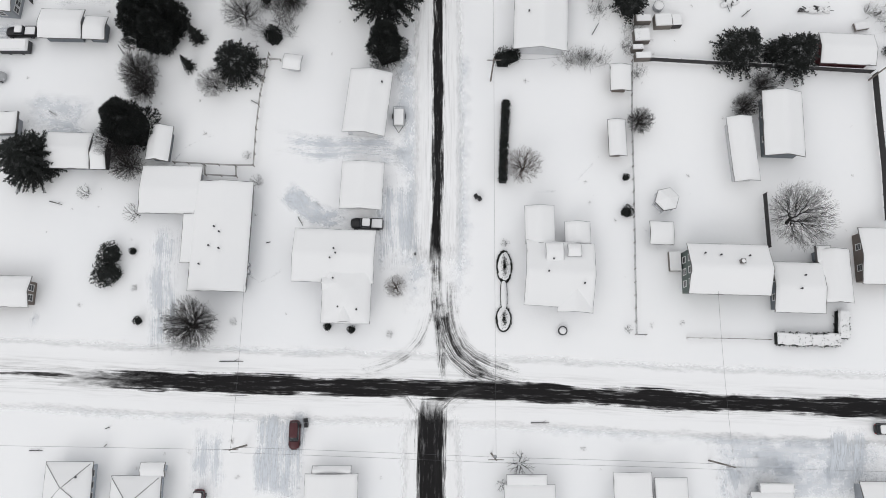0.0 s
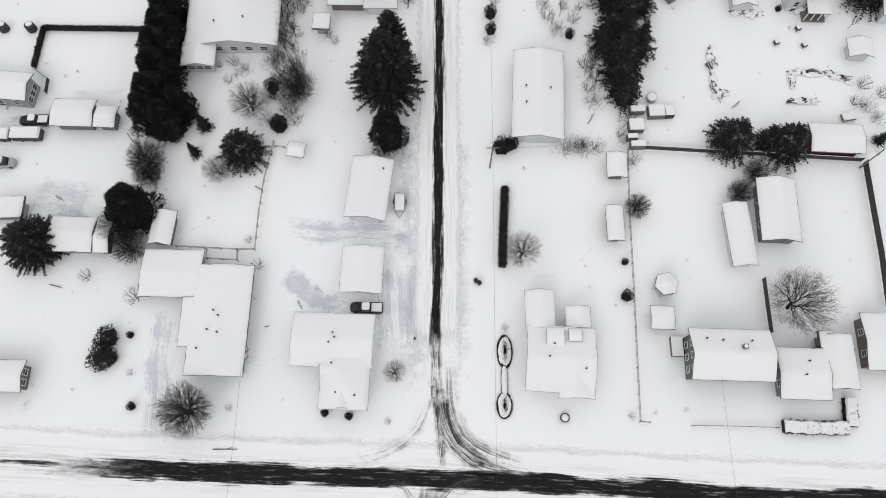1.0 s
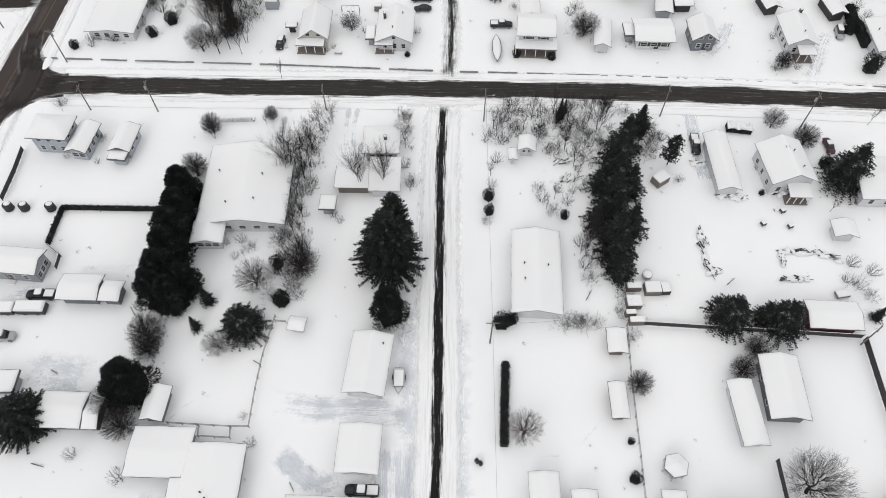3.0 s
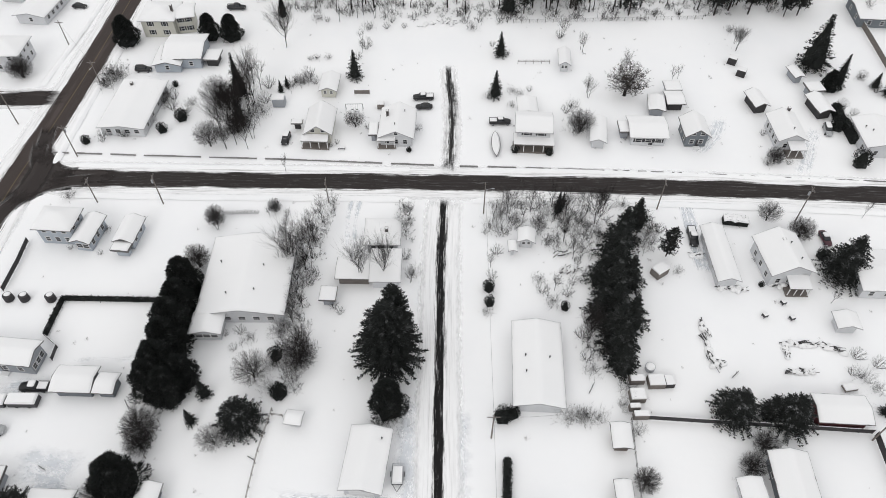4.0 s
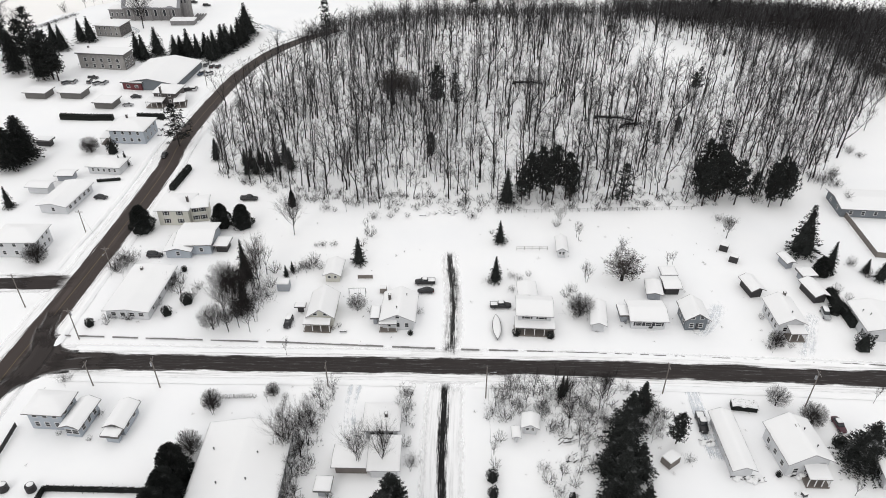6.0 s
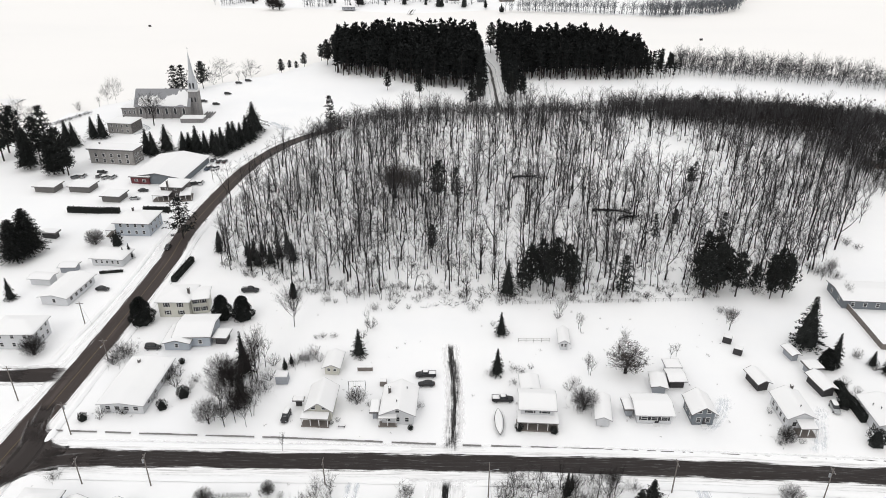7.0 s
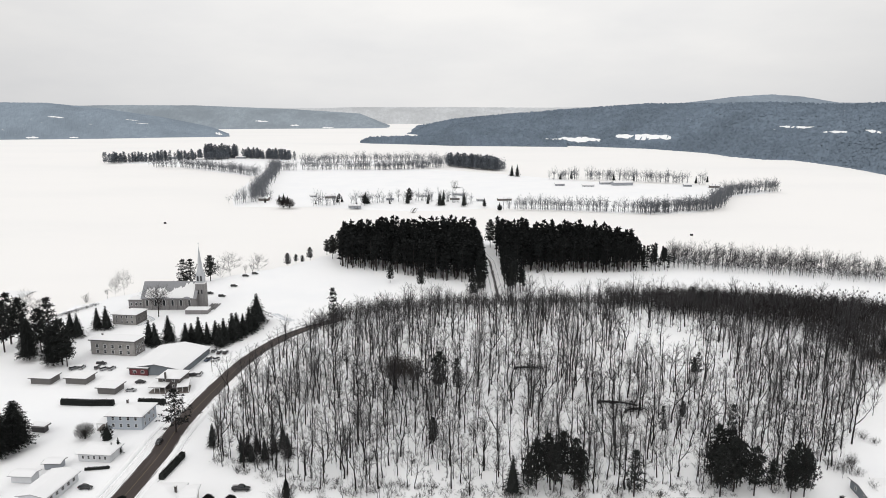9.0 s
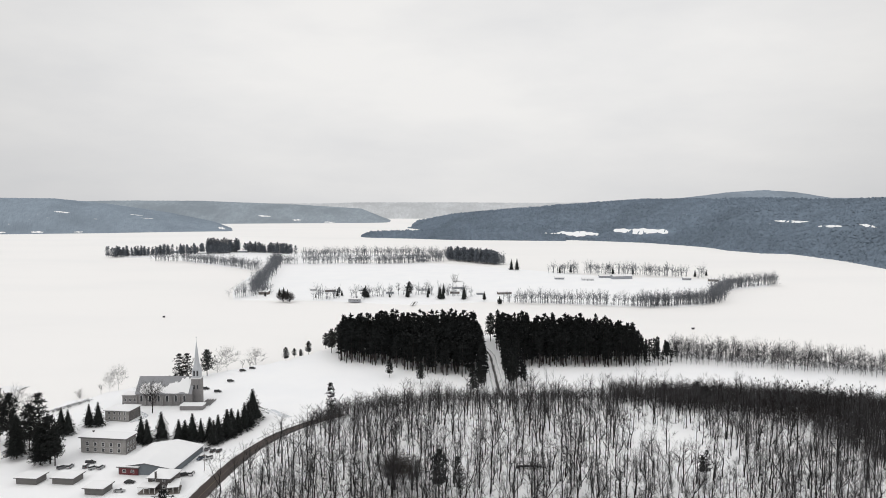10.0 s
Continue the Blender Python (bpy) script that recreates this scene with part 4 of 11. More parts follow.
def gazebo(x, y, r, h):
    ob = thing("gazebo", x, y, 12, "small six-sided garden gazebo under snow", "gazebo")
    pts = [(r * math.cos(k * math.pi / 3), r * math.sin(k * math.pi / 3)) for k in range(6)]
    part("roof", Solid().add([(a, b, h) for a, b in pts] + [(a, b, h + 0.12) for a, b in pts] + [(0, 0, h + 1.0)],
         [tuple(range(6))] + [(k, (k + 1) % 6, (k + 1) % 6 + 6, k + 6) for k in range(6)] + [(k + 6, (k + 1) % 6 + 6, 12) for k in range(6)]), ROOF_EDGE, ob)
    part("snow_cover", Solid().add([(a * 0.97, b * 0.97, h + 0.125) for a, b in pts] + [(a * 0.93, b * 0.93, h + 0.33) for a, b in pts] + [(0, 0, h + 1.22)],
         [(k, (k + 1) % 6, (k + 1) % 6 + 6, k + 6) for k in range(6)] + [(k + 6, (k + 1) % 6 + 6, 12) for k in range(6)]), DIMMED_ROOF_SNOW, ob, "deep snow on the gazebo roof")
    for a, b in pts:
        part("post", Solid().box(a * 0.88 - 0.07, a * 0.88 + 0.07, b * 0.88 - 0.07, b * 0.88 + 0.07, 0, h), WHITE_SIDING, ob)
    wall = Solid()
    for (a, b), (c, e) in zip(pts, pts[1:] + pts[:1]):
        wall.add([(a * 0.8, b * 0.8, 0), (c * 0.8, e * 0.8, 0), (c * 0.8, e * 0.8, 0.9), (a * 0.8, b * 0.8, 0.9)], [(0, 1, 2, 3)])
    part("parapet", wall, WHITE_SIDING, ob)


# ---------------------------------------------------------------- vehicles
CAR_PAINT = {}


def car_paint(name, tone):
    if name not in CAR_PAINT:
        m = Mat("car_paint_" + name, 0.35, 0.1, 0.5)
        m.color(m.mix(m.math("MULTIPLY", m.span(m.noise(0.6, 4, 0.6), 0.4, 0.8), 0.4), tone, tuple(min(0.6, v * 1.6 + 0.04) for v in tone)))
        CAR_PAINT[name] = m.m
    return CAR_PAINT[name]


TONES = {"black": (0.014, 0.014, 0.016), "red": (0.06, 0.008, 0.012), "maroon": (0.07, 0.02, 0.03), "grey": (0.12, 0.125, 0.13), "silver": (0.35, 0.36, 0.37), "white": (0.6, 0.6, 0.61), "blue": (0.04, 0.055, 0.085)}


def car(x, y, rot, tone, label, shape="sedan", snow=0.6, group="", size=1.0):
    """A parked vehicle, nose along +x. Body, cabin glass, roof, wheels, lamps, and the snow that lies on it."""
    ob = thing("pickup_truck" if shape == "pickup" else "van" if shape == "van" else "car", x, y, rot, label, "pickup truck" if shape == "pickup" else "car", group, z=float(rise(x, y)), scale=size)
    mat = car_paint(tone, TONES[tone])
    L, W = {"sedan": (4.6, 1.8), "suv": (4.7, 1.9), "pickup": (5.7, 2.0), "van": (5.2, 2.0)}[shape]
    hl, hw = L / 2, W / 2
    waist = {"sedan": 0.95, "suv": 1.1, "pickup": 1.15, "van": 1.2}[shape]
    top = {"sedan": 1.45, "suv": 1.75, "pickup": 1.85, "van": 2.05}[shape]
    def hull(stations, n=10):
        """Rounded cross-sections (x, half width, low, high, tuck) joined along the car; tuck draws the upper edge in."""
        verts, faces = [], []
        for px, half, low, high, tuck in stations:
            for k in range(n):
                e = 6.2832 * (k + 0.5) / n
                c, d = math.cos(e), math.sin(e)
                c, d = math.copysign(abs(c) ** 0.4, c), math.copysign(abs(d) ** 0.4, d)
                verts.append((px, half * c * (1 - tuck * max(0.0, d)), (low + high) / 2 + (high - low) / 2 * d))
        m = len(stations)
        for j in range(m - 1):
            faces += [(j * n + k, j * n + (k + 1) % n, (j + 1) * n + (k + 1) % n, (j + 1) * n + k) for k in range(n)]
        faces += [tuple(reversed(range(n))), tuple(range((m - 1) * n, m * n))]
        me = Solid().add(verts, faces).mesh("body")
        for f in me.polygons:
            f.use_smooth = len(f.vertices) == 4
        return me

    square = shape == "pickup"
    body_ob = part("body", hull([(-hl, hw * (0.7 if square else 0.45), 0.42, waist - 0.2, 0.06), (-hl + 0.1, hw * (0.9 if square else 0.72), 0.34, waist - 0.1, 0.07), (-hl + 0.4, hw * (0.96 if square else 0.89), 0.28, waist, 0.08),
                                 (-hl + 0.9, hw, 0.26, waist + 0.02, 0.09), (0.0, hw, 0.25, waist + 0.02, 0.09), (hl - 1.5, hw, 0.25, waist, 0.09), (hl - 0.85, hw * 0.97, 0.26, waist - 0.08, 0.1),
                                 (hl - 0.35, hw * 0.88, 0.28, waist - 0.2, 0.12), (hl - 0.1, hw * 0.7, 0.32, waist - 0.32, 0.14), (hl, hw * 0.48, 0.38, waist - 0.42, 0.14)]), mat, ob)
    cab = {"sedan": (-1.75, 1.05), "suv": (-2.15, 1.05), "pickup": (-0.75, 1.35), "van": (-2.4, 1.55)}[shape]
    lean = {"sedan": (0.75, 0.8), "suv": (0.25, 0.75), "pickup": (0.15, 0.65), "van": (0.12, 0.75)}[shape]
    r0, r1 = cab[0] + lean[0], cab[1] - lean[1]
    part("cabin_glass", hull([(cab[0], hw * 0.78, waist - 0.12, waist + 0.03, 0.05), (cab[0] + lean[0] * 0.5, hw * 0.87, waist - 0.12, waist + (top - waist) * 0.55, 0.12),
                              (r0, hw * 0.9, waist - 0.12, top - 0.04, 0.2), ((r0 + r1) / 2, hw * 0.91, waist - 0.12, top - 0.02, 0.19), (r1, hw * 0.9, waist - 0.12, top - 0.05, 0.2),
                              (r1 + lean[1] * 0.5, hw * 0.87, waist - 0.12, waist + (top - waist) * 0.5, 0.1), (cab[1], hw * 0.74, waist - 0.14, waist + 0.0, 0.05)]), GLASS, ob, "dark tinted windows")
    roof = part("roof", hull([(r0 - 0.12, hw * 0.5, top - 0.13, top - 0.06, 0.1), (r0 + 0.1, hw * 0.72, top - 0.1, top + 0.01, 0.12), ((r0 + r1) / 2, hw * 0.75, top - 0.08, top + 0.04, 0.12),
                              (r1 - 0.1, hw * 0.72, top - 0.1, top + 0.01, 0.12), (r1 + 0.12, hw * 0.5, top - 0.14, top - 0.07, 0.1)]), mat, ob)
    if shape == "pickup":
        bed = part("bed", Solid().box(-hl + 0.1, cab[0] - 0.05, -hw * 0.9, -hw * 0.82, waist, waist + 0.18).box(-hl + 0.1, cab[0] - 0.05, hw * 0.82, hw * 0.9, waist, waist + 0.18)
                   .box(-hl + 0.02, -hl + 0.1, -hw * 0.9, hw * 0.9, waist, waist + 0.18), mat, ob)
        if snow > 0.2:
            part("bed_snow", Solid().box(-hl + 0.12, cab[0] - 0.08, -hw * 0.8, hw * 0.8, waist, waist + 0.14, 0.06), DIMMED_ROOF_SNOW, bed, "snow in the load bed")
    if snow > 0.2:
        part("roof_snow", hull([(r0 - 0.02, hw * 0.55, top - 0.04, top + 0.05, 0.2), (r0 + 0.15, hw * 0.74, top - 0.02, top + 0.06 + 0.14 * snow, 0.2), (r1 - 0.15, hw * 0.74, top - 0.02, top + 0.06 + 0.14 * snow, 0.2),
                                (r1 + 0.02, hw * 0.55, top - 0.04, top + 0.05, 0.2)]), DIMMED_ROOF_SNOW, roof, "snow on the roof")
    if snow > 0.75:
        part("bonnet_snow", hull([(cab[1] + 0.05, hw * 0.7, waist - 0.1, waist + 0.08, 0.2), (hl - 0.85, hw * 0.76, waist - 0.14, waist + 0.0, 0.2), (hl - 0.35, hw * 0.66, waist - 0.24, waist - 0.14, 0.2)]), DIMMED_ROOF_SNOW, body_ob, "snow on the bonnet")
    for sx in (-1, 1):
        for sy in (-1, 1):
            wx, wy = sx * (hl - 0.95), sy * (hw - 0.1)
            tyre = part("wheel", Solid().rod((wx, wy - 0.11, 0.33), (wx, wy + 0.11, 0.33), 0.33, 0.33, 12), RUBBER, ob, "black tyre")
            part("rim", Solid().rod((wx, wy + sy * 0.1, 0.33), (wx, wy + sy * 0.125, 0.33), 0.2, 0.18, 8), STEEL, tyre)
        for sy in (-1, 1):
            n, m = ("headlight", LAMP_CLEAR) if sx > 0 else ("tail_light", LAMP_RED)
            zz = waist - 0.32
            part(n, Solid().box(sx * (hl - 0.14) - 0.06, sx * (hl - 0.14) + 0.06, sy * hw * 0.66 - 0.14, sy * hw * 0.66 + 0.14, zz - 0.08, zz + 0.08), m, ob)
    return ob


def trailer(x, y, rot, label, w=2.0, l=3.2):
    ob = thing("utility_trailer", x, y, rot, label, "trailer")
    part("bed", Solid().box(-l / 2, l / 2, -w / 2, w / 2, 0.55, 0.7), DARK_TRIM, ob)
    for s in (-1, 1):
        part("side_board", Solid().box(-l / 2, l / 2, s * w / 2 - 0.04, s * w / 2 + 0.04, 0.7, 1.05), STEEL, ob)
        tyre = part("wheel", Solid().rod((-0.2, s * (w / 2 + 0.12) - 0.1, 0.33), (-0.2, s * (w / 2 + 0.12) + 0.1, 0.33), 0.33, 0.33, 12), RUBBER, ob, "black tyre")
        part("rim", Solid().rod((-0.2, s * (w / 2 + 0.23), 0.33), (-0.2, s * (w / 2 + 0.25), 0.33), 0.18, 0.16, 8), STEEL, tyre)
        part("mudguard", Solid().box(-0.65, 0.25, s * (w / 2 + 0.12) - 0.14, s * (w / 2 + 0.12) + 0.14, 0.7, 0.76), DARK_TRIM, ob)
        part("drawbar", Solid().rod((l / 2, s * w / 2 * 0.8, 0.6), (l / 2 + 1.3, 0, 0.55), 0.05), DARK_TRIM, ob)
    part("ramp_gate", Solid().box(-l / 2 - 0.06, -l / 2, -w / 2, w / 2, 0.7, 0.78).box(-l / 2 - 0.5, -l / 2 - 0.44, -w / 2, w / 2, 0.7, 0.78)
         .box(-l / 2 - 0.5, -l / 2, -w / 2, -w / 2 + 0.06, 0.7, 0.78).box(-l / 2 - 0.5, -l / 2, w / 2 - 0.06, w / 2, 0.7, 0.78), STEEL, ob)
    part("snow_load", Solid().box(-l / 2 + 0.05, l / 2 - 0.05, -w / 2 + 0.06, w / 2 - 0.06, 0.7, 1.2, 0.12), DIMMED_ROOF_SNOW, ob, "snow filling the trailer bed")


def covered_vehicle(x, y, rot, l, w, h, label, name="camping_trailer"):
    """A camper or boat buried in snow: dark lower rim, rounded white top."""
    ob = thing(name, x, y, rot, label, "trailer", z=float(rise(x, y)))
    part("body", Solid().box(-l / 2, l / 2, -w / 2, w / 2, 0.3, h * 0.75, 0.08), DARK_TRIM, ob)
    part("snow_cover", Solid().box(-l / 2 - 0.05, l / 2 + 0.05, -w / 2 - 0.05, w / 2 + 0.05, h * 0.755, h * 0.9, 0.05).box(-l / 2, l / 2, -w / 2, w / 2, h * 0.9, h, 0.2), DIMMED_ROOF_SNOW, ob, "rounded deep snow")
    for sx in (-1, 1):
        for sy in (-1, 1):
            part("wheel", Solid().rod((sx * l * 0.22, sy * w * 0.45 - 0.1, 0.3), (sx * l * 0.22, sy * w * 0.45 + 0.1, 0.3), 0.3, 0.3, 10), RUBBER, ob)


def boat(x, y, rot, l, w):
    ob = thing("boat", x, y, rot, "long narrow boat under a snow-laden cover", "boat", z=float(rise(x, y)))
    rim, n = [], 14
    for k in range(n + 1):
        t = k / n * 2 - 1
        rim.append((t * l / 2, w / 2 * (1 - abs(t) ** 2.6) + 0.04))
    outline = [(a, -b) for a, b in rim] + [(a, b) for a, b in reversed(rim)]
    m = len(outline)
    hull = Solid().add([(a * 0.9, b * 0.5, 0.15) for a, b in outline] + [(a, b, 0.95) for a, b in outline],
                       [tuple(reversed(range(m))), tuple(range(m, 2 * m))] + [(k, (k + 1) % m, (k + 1) % m + m, k + m) for k in range(m)])
    part("hull", hull, DARK_TRIM, ob, "dark hull")
    top = Solid().add([(a * 0.97, b * 0.88, 0.955) for a, b in outline] + [(a * 0.9, b * 0.6, 1.2) for a, b in outline],
                      [tuple(range(m, 2 * m))] + [(k, (k + 1) % m, (k + 1) % m + m, k + m) for k in range(m)])
    part("snow_cover", top, DIMMED_ROOF_SNOW, ob, "deep snow on the boat cover")


# ---------------------------------------------------------------- yards and streets


def utility_pole(x, y, h, arm, label="grey wooden utility pole with a crossarm", lamp=False, can=False):
    z = float(rise(x, y))
    ob = thing("utility_pole", x, y, arm, label, "utility pole", "poles along the streets", z=z)
    part("post", Solid().rod((0, 0, -0.2), (0, 0, h), 0.16, 0.1, 8), WEATHERED, ob)
    cross = part("crossarm", Solid().box(-1.15, 1.15, -0.06, 0.06, h - 0.75, h - 0.62), WEATHERED, ob)
    for k in (-1.0, -0.45, 0.45, 1.0):
        part("insulator", Solid().rod((k, 0, h - 0.62), (k, 0, h - 0.45), 0.05, 0.035), STEEL, cross)
    for s in (-1, 1):
        part("brace", Solid().rod((s * 0.7, 0, h - 0.7), (0, 0, h - 1.4), 0.025), STEEL, ob)
    if can:
        part("transformer", Solid().rod((0, 0.35, h - 2.4), (0, 0.35, h - 1.5), 0.24, 0.24, 10), STEEL, ob)
    if lamp:
        part("lamp_arm", Solid().rod((0, 0, h - 1.9), (0, -1.6, h - 1.5), 0.035), STEEL, ob)
        part("lamp_head", Solid().box(-0.12, 0.12, -2.1, -1.5, h - 1.6, h - 1.45, 0.04), STEEL, ob)


def cable(a, b, sag=0.6, r=0.016):
    """One hanging cable as a single thin tube."""
    n, verts = 10, []
    side = Vector((b[1] - a[1], a[0] - b[0], 0)).normalized()
    for k in range(n + 1):
        t = k / n
        c = Vector(a).lerp(Vector(b), t) - Vector((0, 0, sag * 4 * t * (1 - t)))
        verts += [tuple(c + side * r), tuple(c + Vector((0, 0, r))), tuple(c - side * r)]
    faces = [(k * 3 + i, k * 3 + (i + 1) % 3, k * 3 + 3 + (i + 1) % 3, k * 3 + 3 + i) for k in range(n) for i in range(3)]
    me = Solid().add(verts, faces).mesh("overhead_cable")
    me.materials.append(WIRE)
    tagged(new("overhead_cable", me), "thin dark overhead cable strung between poles", "cable", "overhead cables")


def fence(points, h, style, label, gap=2.4, material=None, name="fence"):
    """Posts with rails, boards or wire between them; each a part."""
    material = material or WEATHERED
    (x0, y0), z0 = points[0], 0.0
    ob = thing(name, x0, y0, 0, label, "fence", z=0.0)
    for (ax, ay), (bx, by) in zip(points, points[1:]):
        run = math.hypot(bx - ax, by - ay)
        n = max(1, round(run / gap))
        rot = math.degrees(math.atan2(by - ay, bx - ax))
        step = run / n
        for k in range(n + 1):
            px, py = ax + (bx - ax) * k / n, ay + (by - ay) * k / n
            z = float(rise(px, py))
            m = pose(px - x0, py - y0, z, 0, 0, rot)
            key = ("fence", style, round(h, 2), round(step, 2), material.name)
            if key not in SHARED:
                post = Solid().box(-0.05, 0.05, -0.05, 0.05, -0.1, h + 0.05)
                if style == "board":
                    cols, line = max(3, int(step / 0.16)), []
                    for c in range(cols):
                        out = -0.035 if c % 2 else -0.02
                        line += [(step * c / cols, out), (step * (c + 0.92) / cols, out), (step * (c + 0.92) / cols, -0.01), (step * (c + 1) / cols, -0.01)]
                    line += [(step, 0.01), (0, 0.01)]
                    k2 = len(line)
                    fill = Solid().add([(a, b, 0.05) for a, b in line] + [(a, b, h) for a, b in line],
                                       [tuple(range(k2)), tuple(range(k2, 2 * k2))] + [(i, (i + 1) % k2, (i + 1) % k2 + k2, i + k2) for i in range(k2)])
                elif style == "rail":
                    fill = Solid().box(0, step, -0.03, 0.03, h * 0.45, h * 0.45 + 0.1).box(0, step, -0.03, 0.03, h * 0.85, h * 0.85 + 0.1)
                else:
                    fill = Solid()
                    for zz in (0.2, 0.5, 0.8, 1.0):
                        fill.rod((0, 0, h * zz), (step, 0, h * zz), 0.02, 0.02, 3)
                SHARED[key] = (post.mesh("post"), fill.mesh("panel"), Solid().box(0, step, -0.05, 0.05, h + 0.002, h + 0.09, 0.03).mesh("snow_cap"))
            post, fill, cap = SHARED[key]
            part("post", post, material, ob, at=m)
            if k < n:
                panel = part("panel" if style == "board" else "rail" if style == "rail" else "wire_mesh", fill, material if style != "wire" else WIRE, ob, at=m)
                if style == "board":
                    part("snow_cap", cap, DIMMED_ROOF_SNOW, panel)


def hedge(points, w, h, label, material=None, snow=False, density=26, size=0.34, seed=3, name="hedge"):
    """A clipped hedge: a dark core bristling with sprays, and snow on top where it lies there."""
    rng = np.random.default_rng(seed)
    out, core, top = Blades(), Solid(), Solid()
    x0, y0 = points[0]
    ob = thing(name, x0, y0, 0, label, "hedge", z=float(rise(x0, y0)))
    for (ax, ay), (bx, by) in zip(points, points[1:]):
        run = math.hypot(bx - ax, by - ay)
        d, s = np.array([(bx - ax) / run, (by - ay) / run, 0]), np.array([(by - ay) / run, -(bx - ax) / run, 0])
        p0 = np.array([ax - x0, ay - y0, 0])
        for _ in range(int(run * density * (h + w) / 2)):
            t, a = rng.random() * run, rng.uniform(0, math.pi)
            p = p0 + d * t + s * math.cos(a) * w / 2 * rng.uniform(0.85, 1.0) + np.array([0, 0, (math.sin(a) ** 0.5 if rng.random() < 0.5 else rng.random()) * h * 0.95])
            burst(rng, out, p, size, 4)
        for _ in range(int(run * w * 2.2) if snow else 0):
            burst(rng, out, p0 + d * rng.random() * run + s * rng.uniform(-0.4, 0.4) * w + np.array([0, 0, h * 1.02 + 0.15]), size * 0.7, 4)
        n = max(3, int(run / 0.7))
        for solid, half, low, high in ((core, 0.42, 0.0, 0.86), (top, 0.46, 0.87, 1.0)):
            if solid is top and not snow:
                continue
            rows = []
            for k in range(n + 1):
                c = p0 + d * run * k / n + s * (rng.normal(0, 0.04) if solid is top else 0.0)
                hw = w * half * rng.uniform(0.82, 1.08) if solid is top else w * half
                lift = rng.uniform(0.12, 0.3) if solid is top else 0.0
                rows.append([tuple(c + s * hw + (0, 0, h * low)), tuple(c + s * hw * 0.8 + (0, 0, h * high + lift)), tuple(c - s * hw * 0.8 + (0, 0, h * high + lift)), tuple(c - s * hw + (0, 0, h * low))])
            solid.add([p for r in rows for p in r], [(0, 1, 2, 3), tuple(n * 4 + i for i in (3, 2, 1, 0))] + [(k * 4 + i, k * 4 + (i + 1) % 4, k * 4 + 4 + (i + 1) % 4, k * 4 + 4 + i) for k in range(n) for i in range(4)])
    part("core", core, material or NEEDLES, ob)
    part("foliage", quads("foliage", *gathered(out), material or NEEDLES), None, ob)
    if snow:
        part("snow_cover", top, DIMMED_ROOF_SNOW, ob, "lumpy snow on the hedge")


def shrub_bed(lobes, h):
    """A clipped bed of low shrubs in rounded lobes (x, y, half width, half length), dark at the rim and capped with snow."""
    x0, y0 = lobes[0][:2]
    ob = thing("shrub_bed", x0, y0, 0, "low rounded shrub bed, dark rim and broken snow cap", "hedge", z=float(rise(x0, y0)))
    rng, out = np.random.default_rng(8), Blades()
    for k, (x, y, rx, ry) in enumerate(lobes):
        cx, cy, tall = x - x0, y - y0, h * (1.0 if rx > 1 else 0.6)
        part("core", Solid().dome(cx, cy, 0, rx, ry, tall, 22, 4, 0.06, k), NEEDLES, ob)
        part("snow_cover", Solid().dome(cx, cy, 0.06, rx * 0.92, ry * 0.94, tall * 1.12, 22, 5, 0.08, k + 9), DIMMED_ROOF_SNOW, ob, "lumpy snow on the shrubs")
        for _ in range(int(150 * rx * ry)):
            a, r = rng.uniform(0, 6.283), rng.uniform(0.93, 1.0) if rng.random() < 0.45 else abs(rng.normal(0, 0.24))
            if rx < 1 and r < 0.9:
                continue
            p = np.array([cx + math.cos(a) * rx * r, cy + math.sin(a) * ry * r * (1.0 if r > 0.9 else 1.6), tall * (0.3 if r > 0.9 else 1.2 * math.sqrt(max(0.1, 1 - r * r)))])
            burst(rng, out, p, 0.2, 3)
    part("foliage", quads("foliage", *gathered(out), NEEDLES), None, ob)


def snowbank(points, w, h, seed=1):
    """A ploughed ridge of lumpy snow beside a road."""
    line = smooth_line(points, 1.2)
    rng = np.random.default_rng(seed)
    cols, verts = 7, []
    for k, c in enumerate(line):
        d = (line[min(k + 1, len(line) - 1)] - line[max(k - 1, 0)]).normalized()
        s = Vector((d.y, -d.x, 0))
        tall = h * rng.uniform(0.55, 1.15) * min(1.0, k / 3, (len(line) - 1 - k) / 3)
        for j in range(cols):
            o = j / (cols - 1) - 0.5
            q = c + s * o * w * rng.uniform(0.9, 1.1)
            verts.append((q.x, q.y, float(rise(q.x, q.y)) - 0.02 + tall * (1 - (2 * o) ** 2) ** 1.2 * rng.uniform(0.75, 1.15)))
    i = (np.arange(len(line) - 1)[:, None] * cols + np.arange(cols - 1)).ravel()
    tagged(new("snowbank", quads("snowbank", verts, np.stack([i, i + 1, i + cols + 1, i + cols], -1), SNOW, True)), "lumpy ploughed snow ridge along the street", "snowbank", kind="structure")


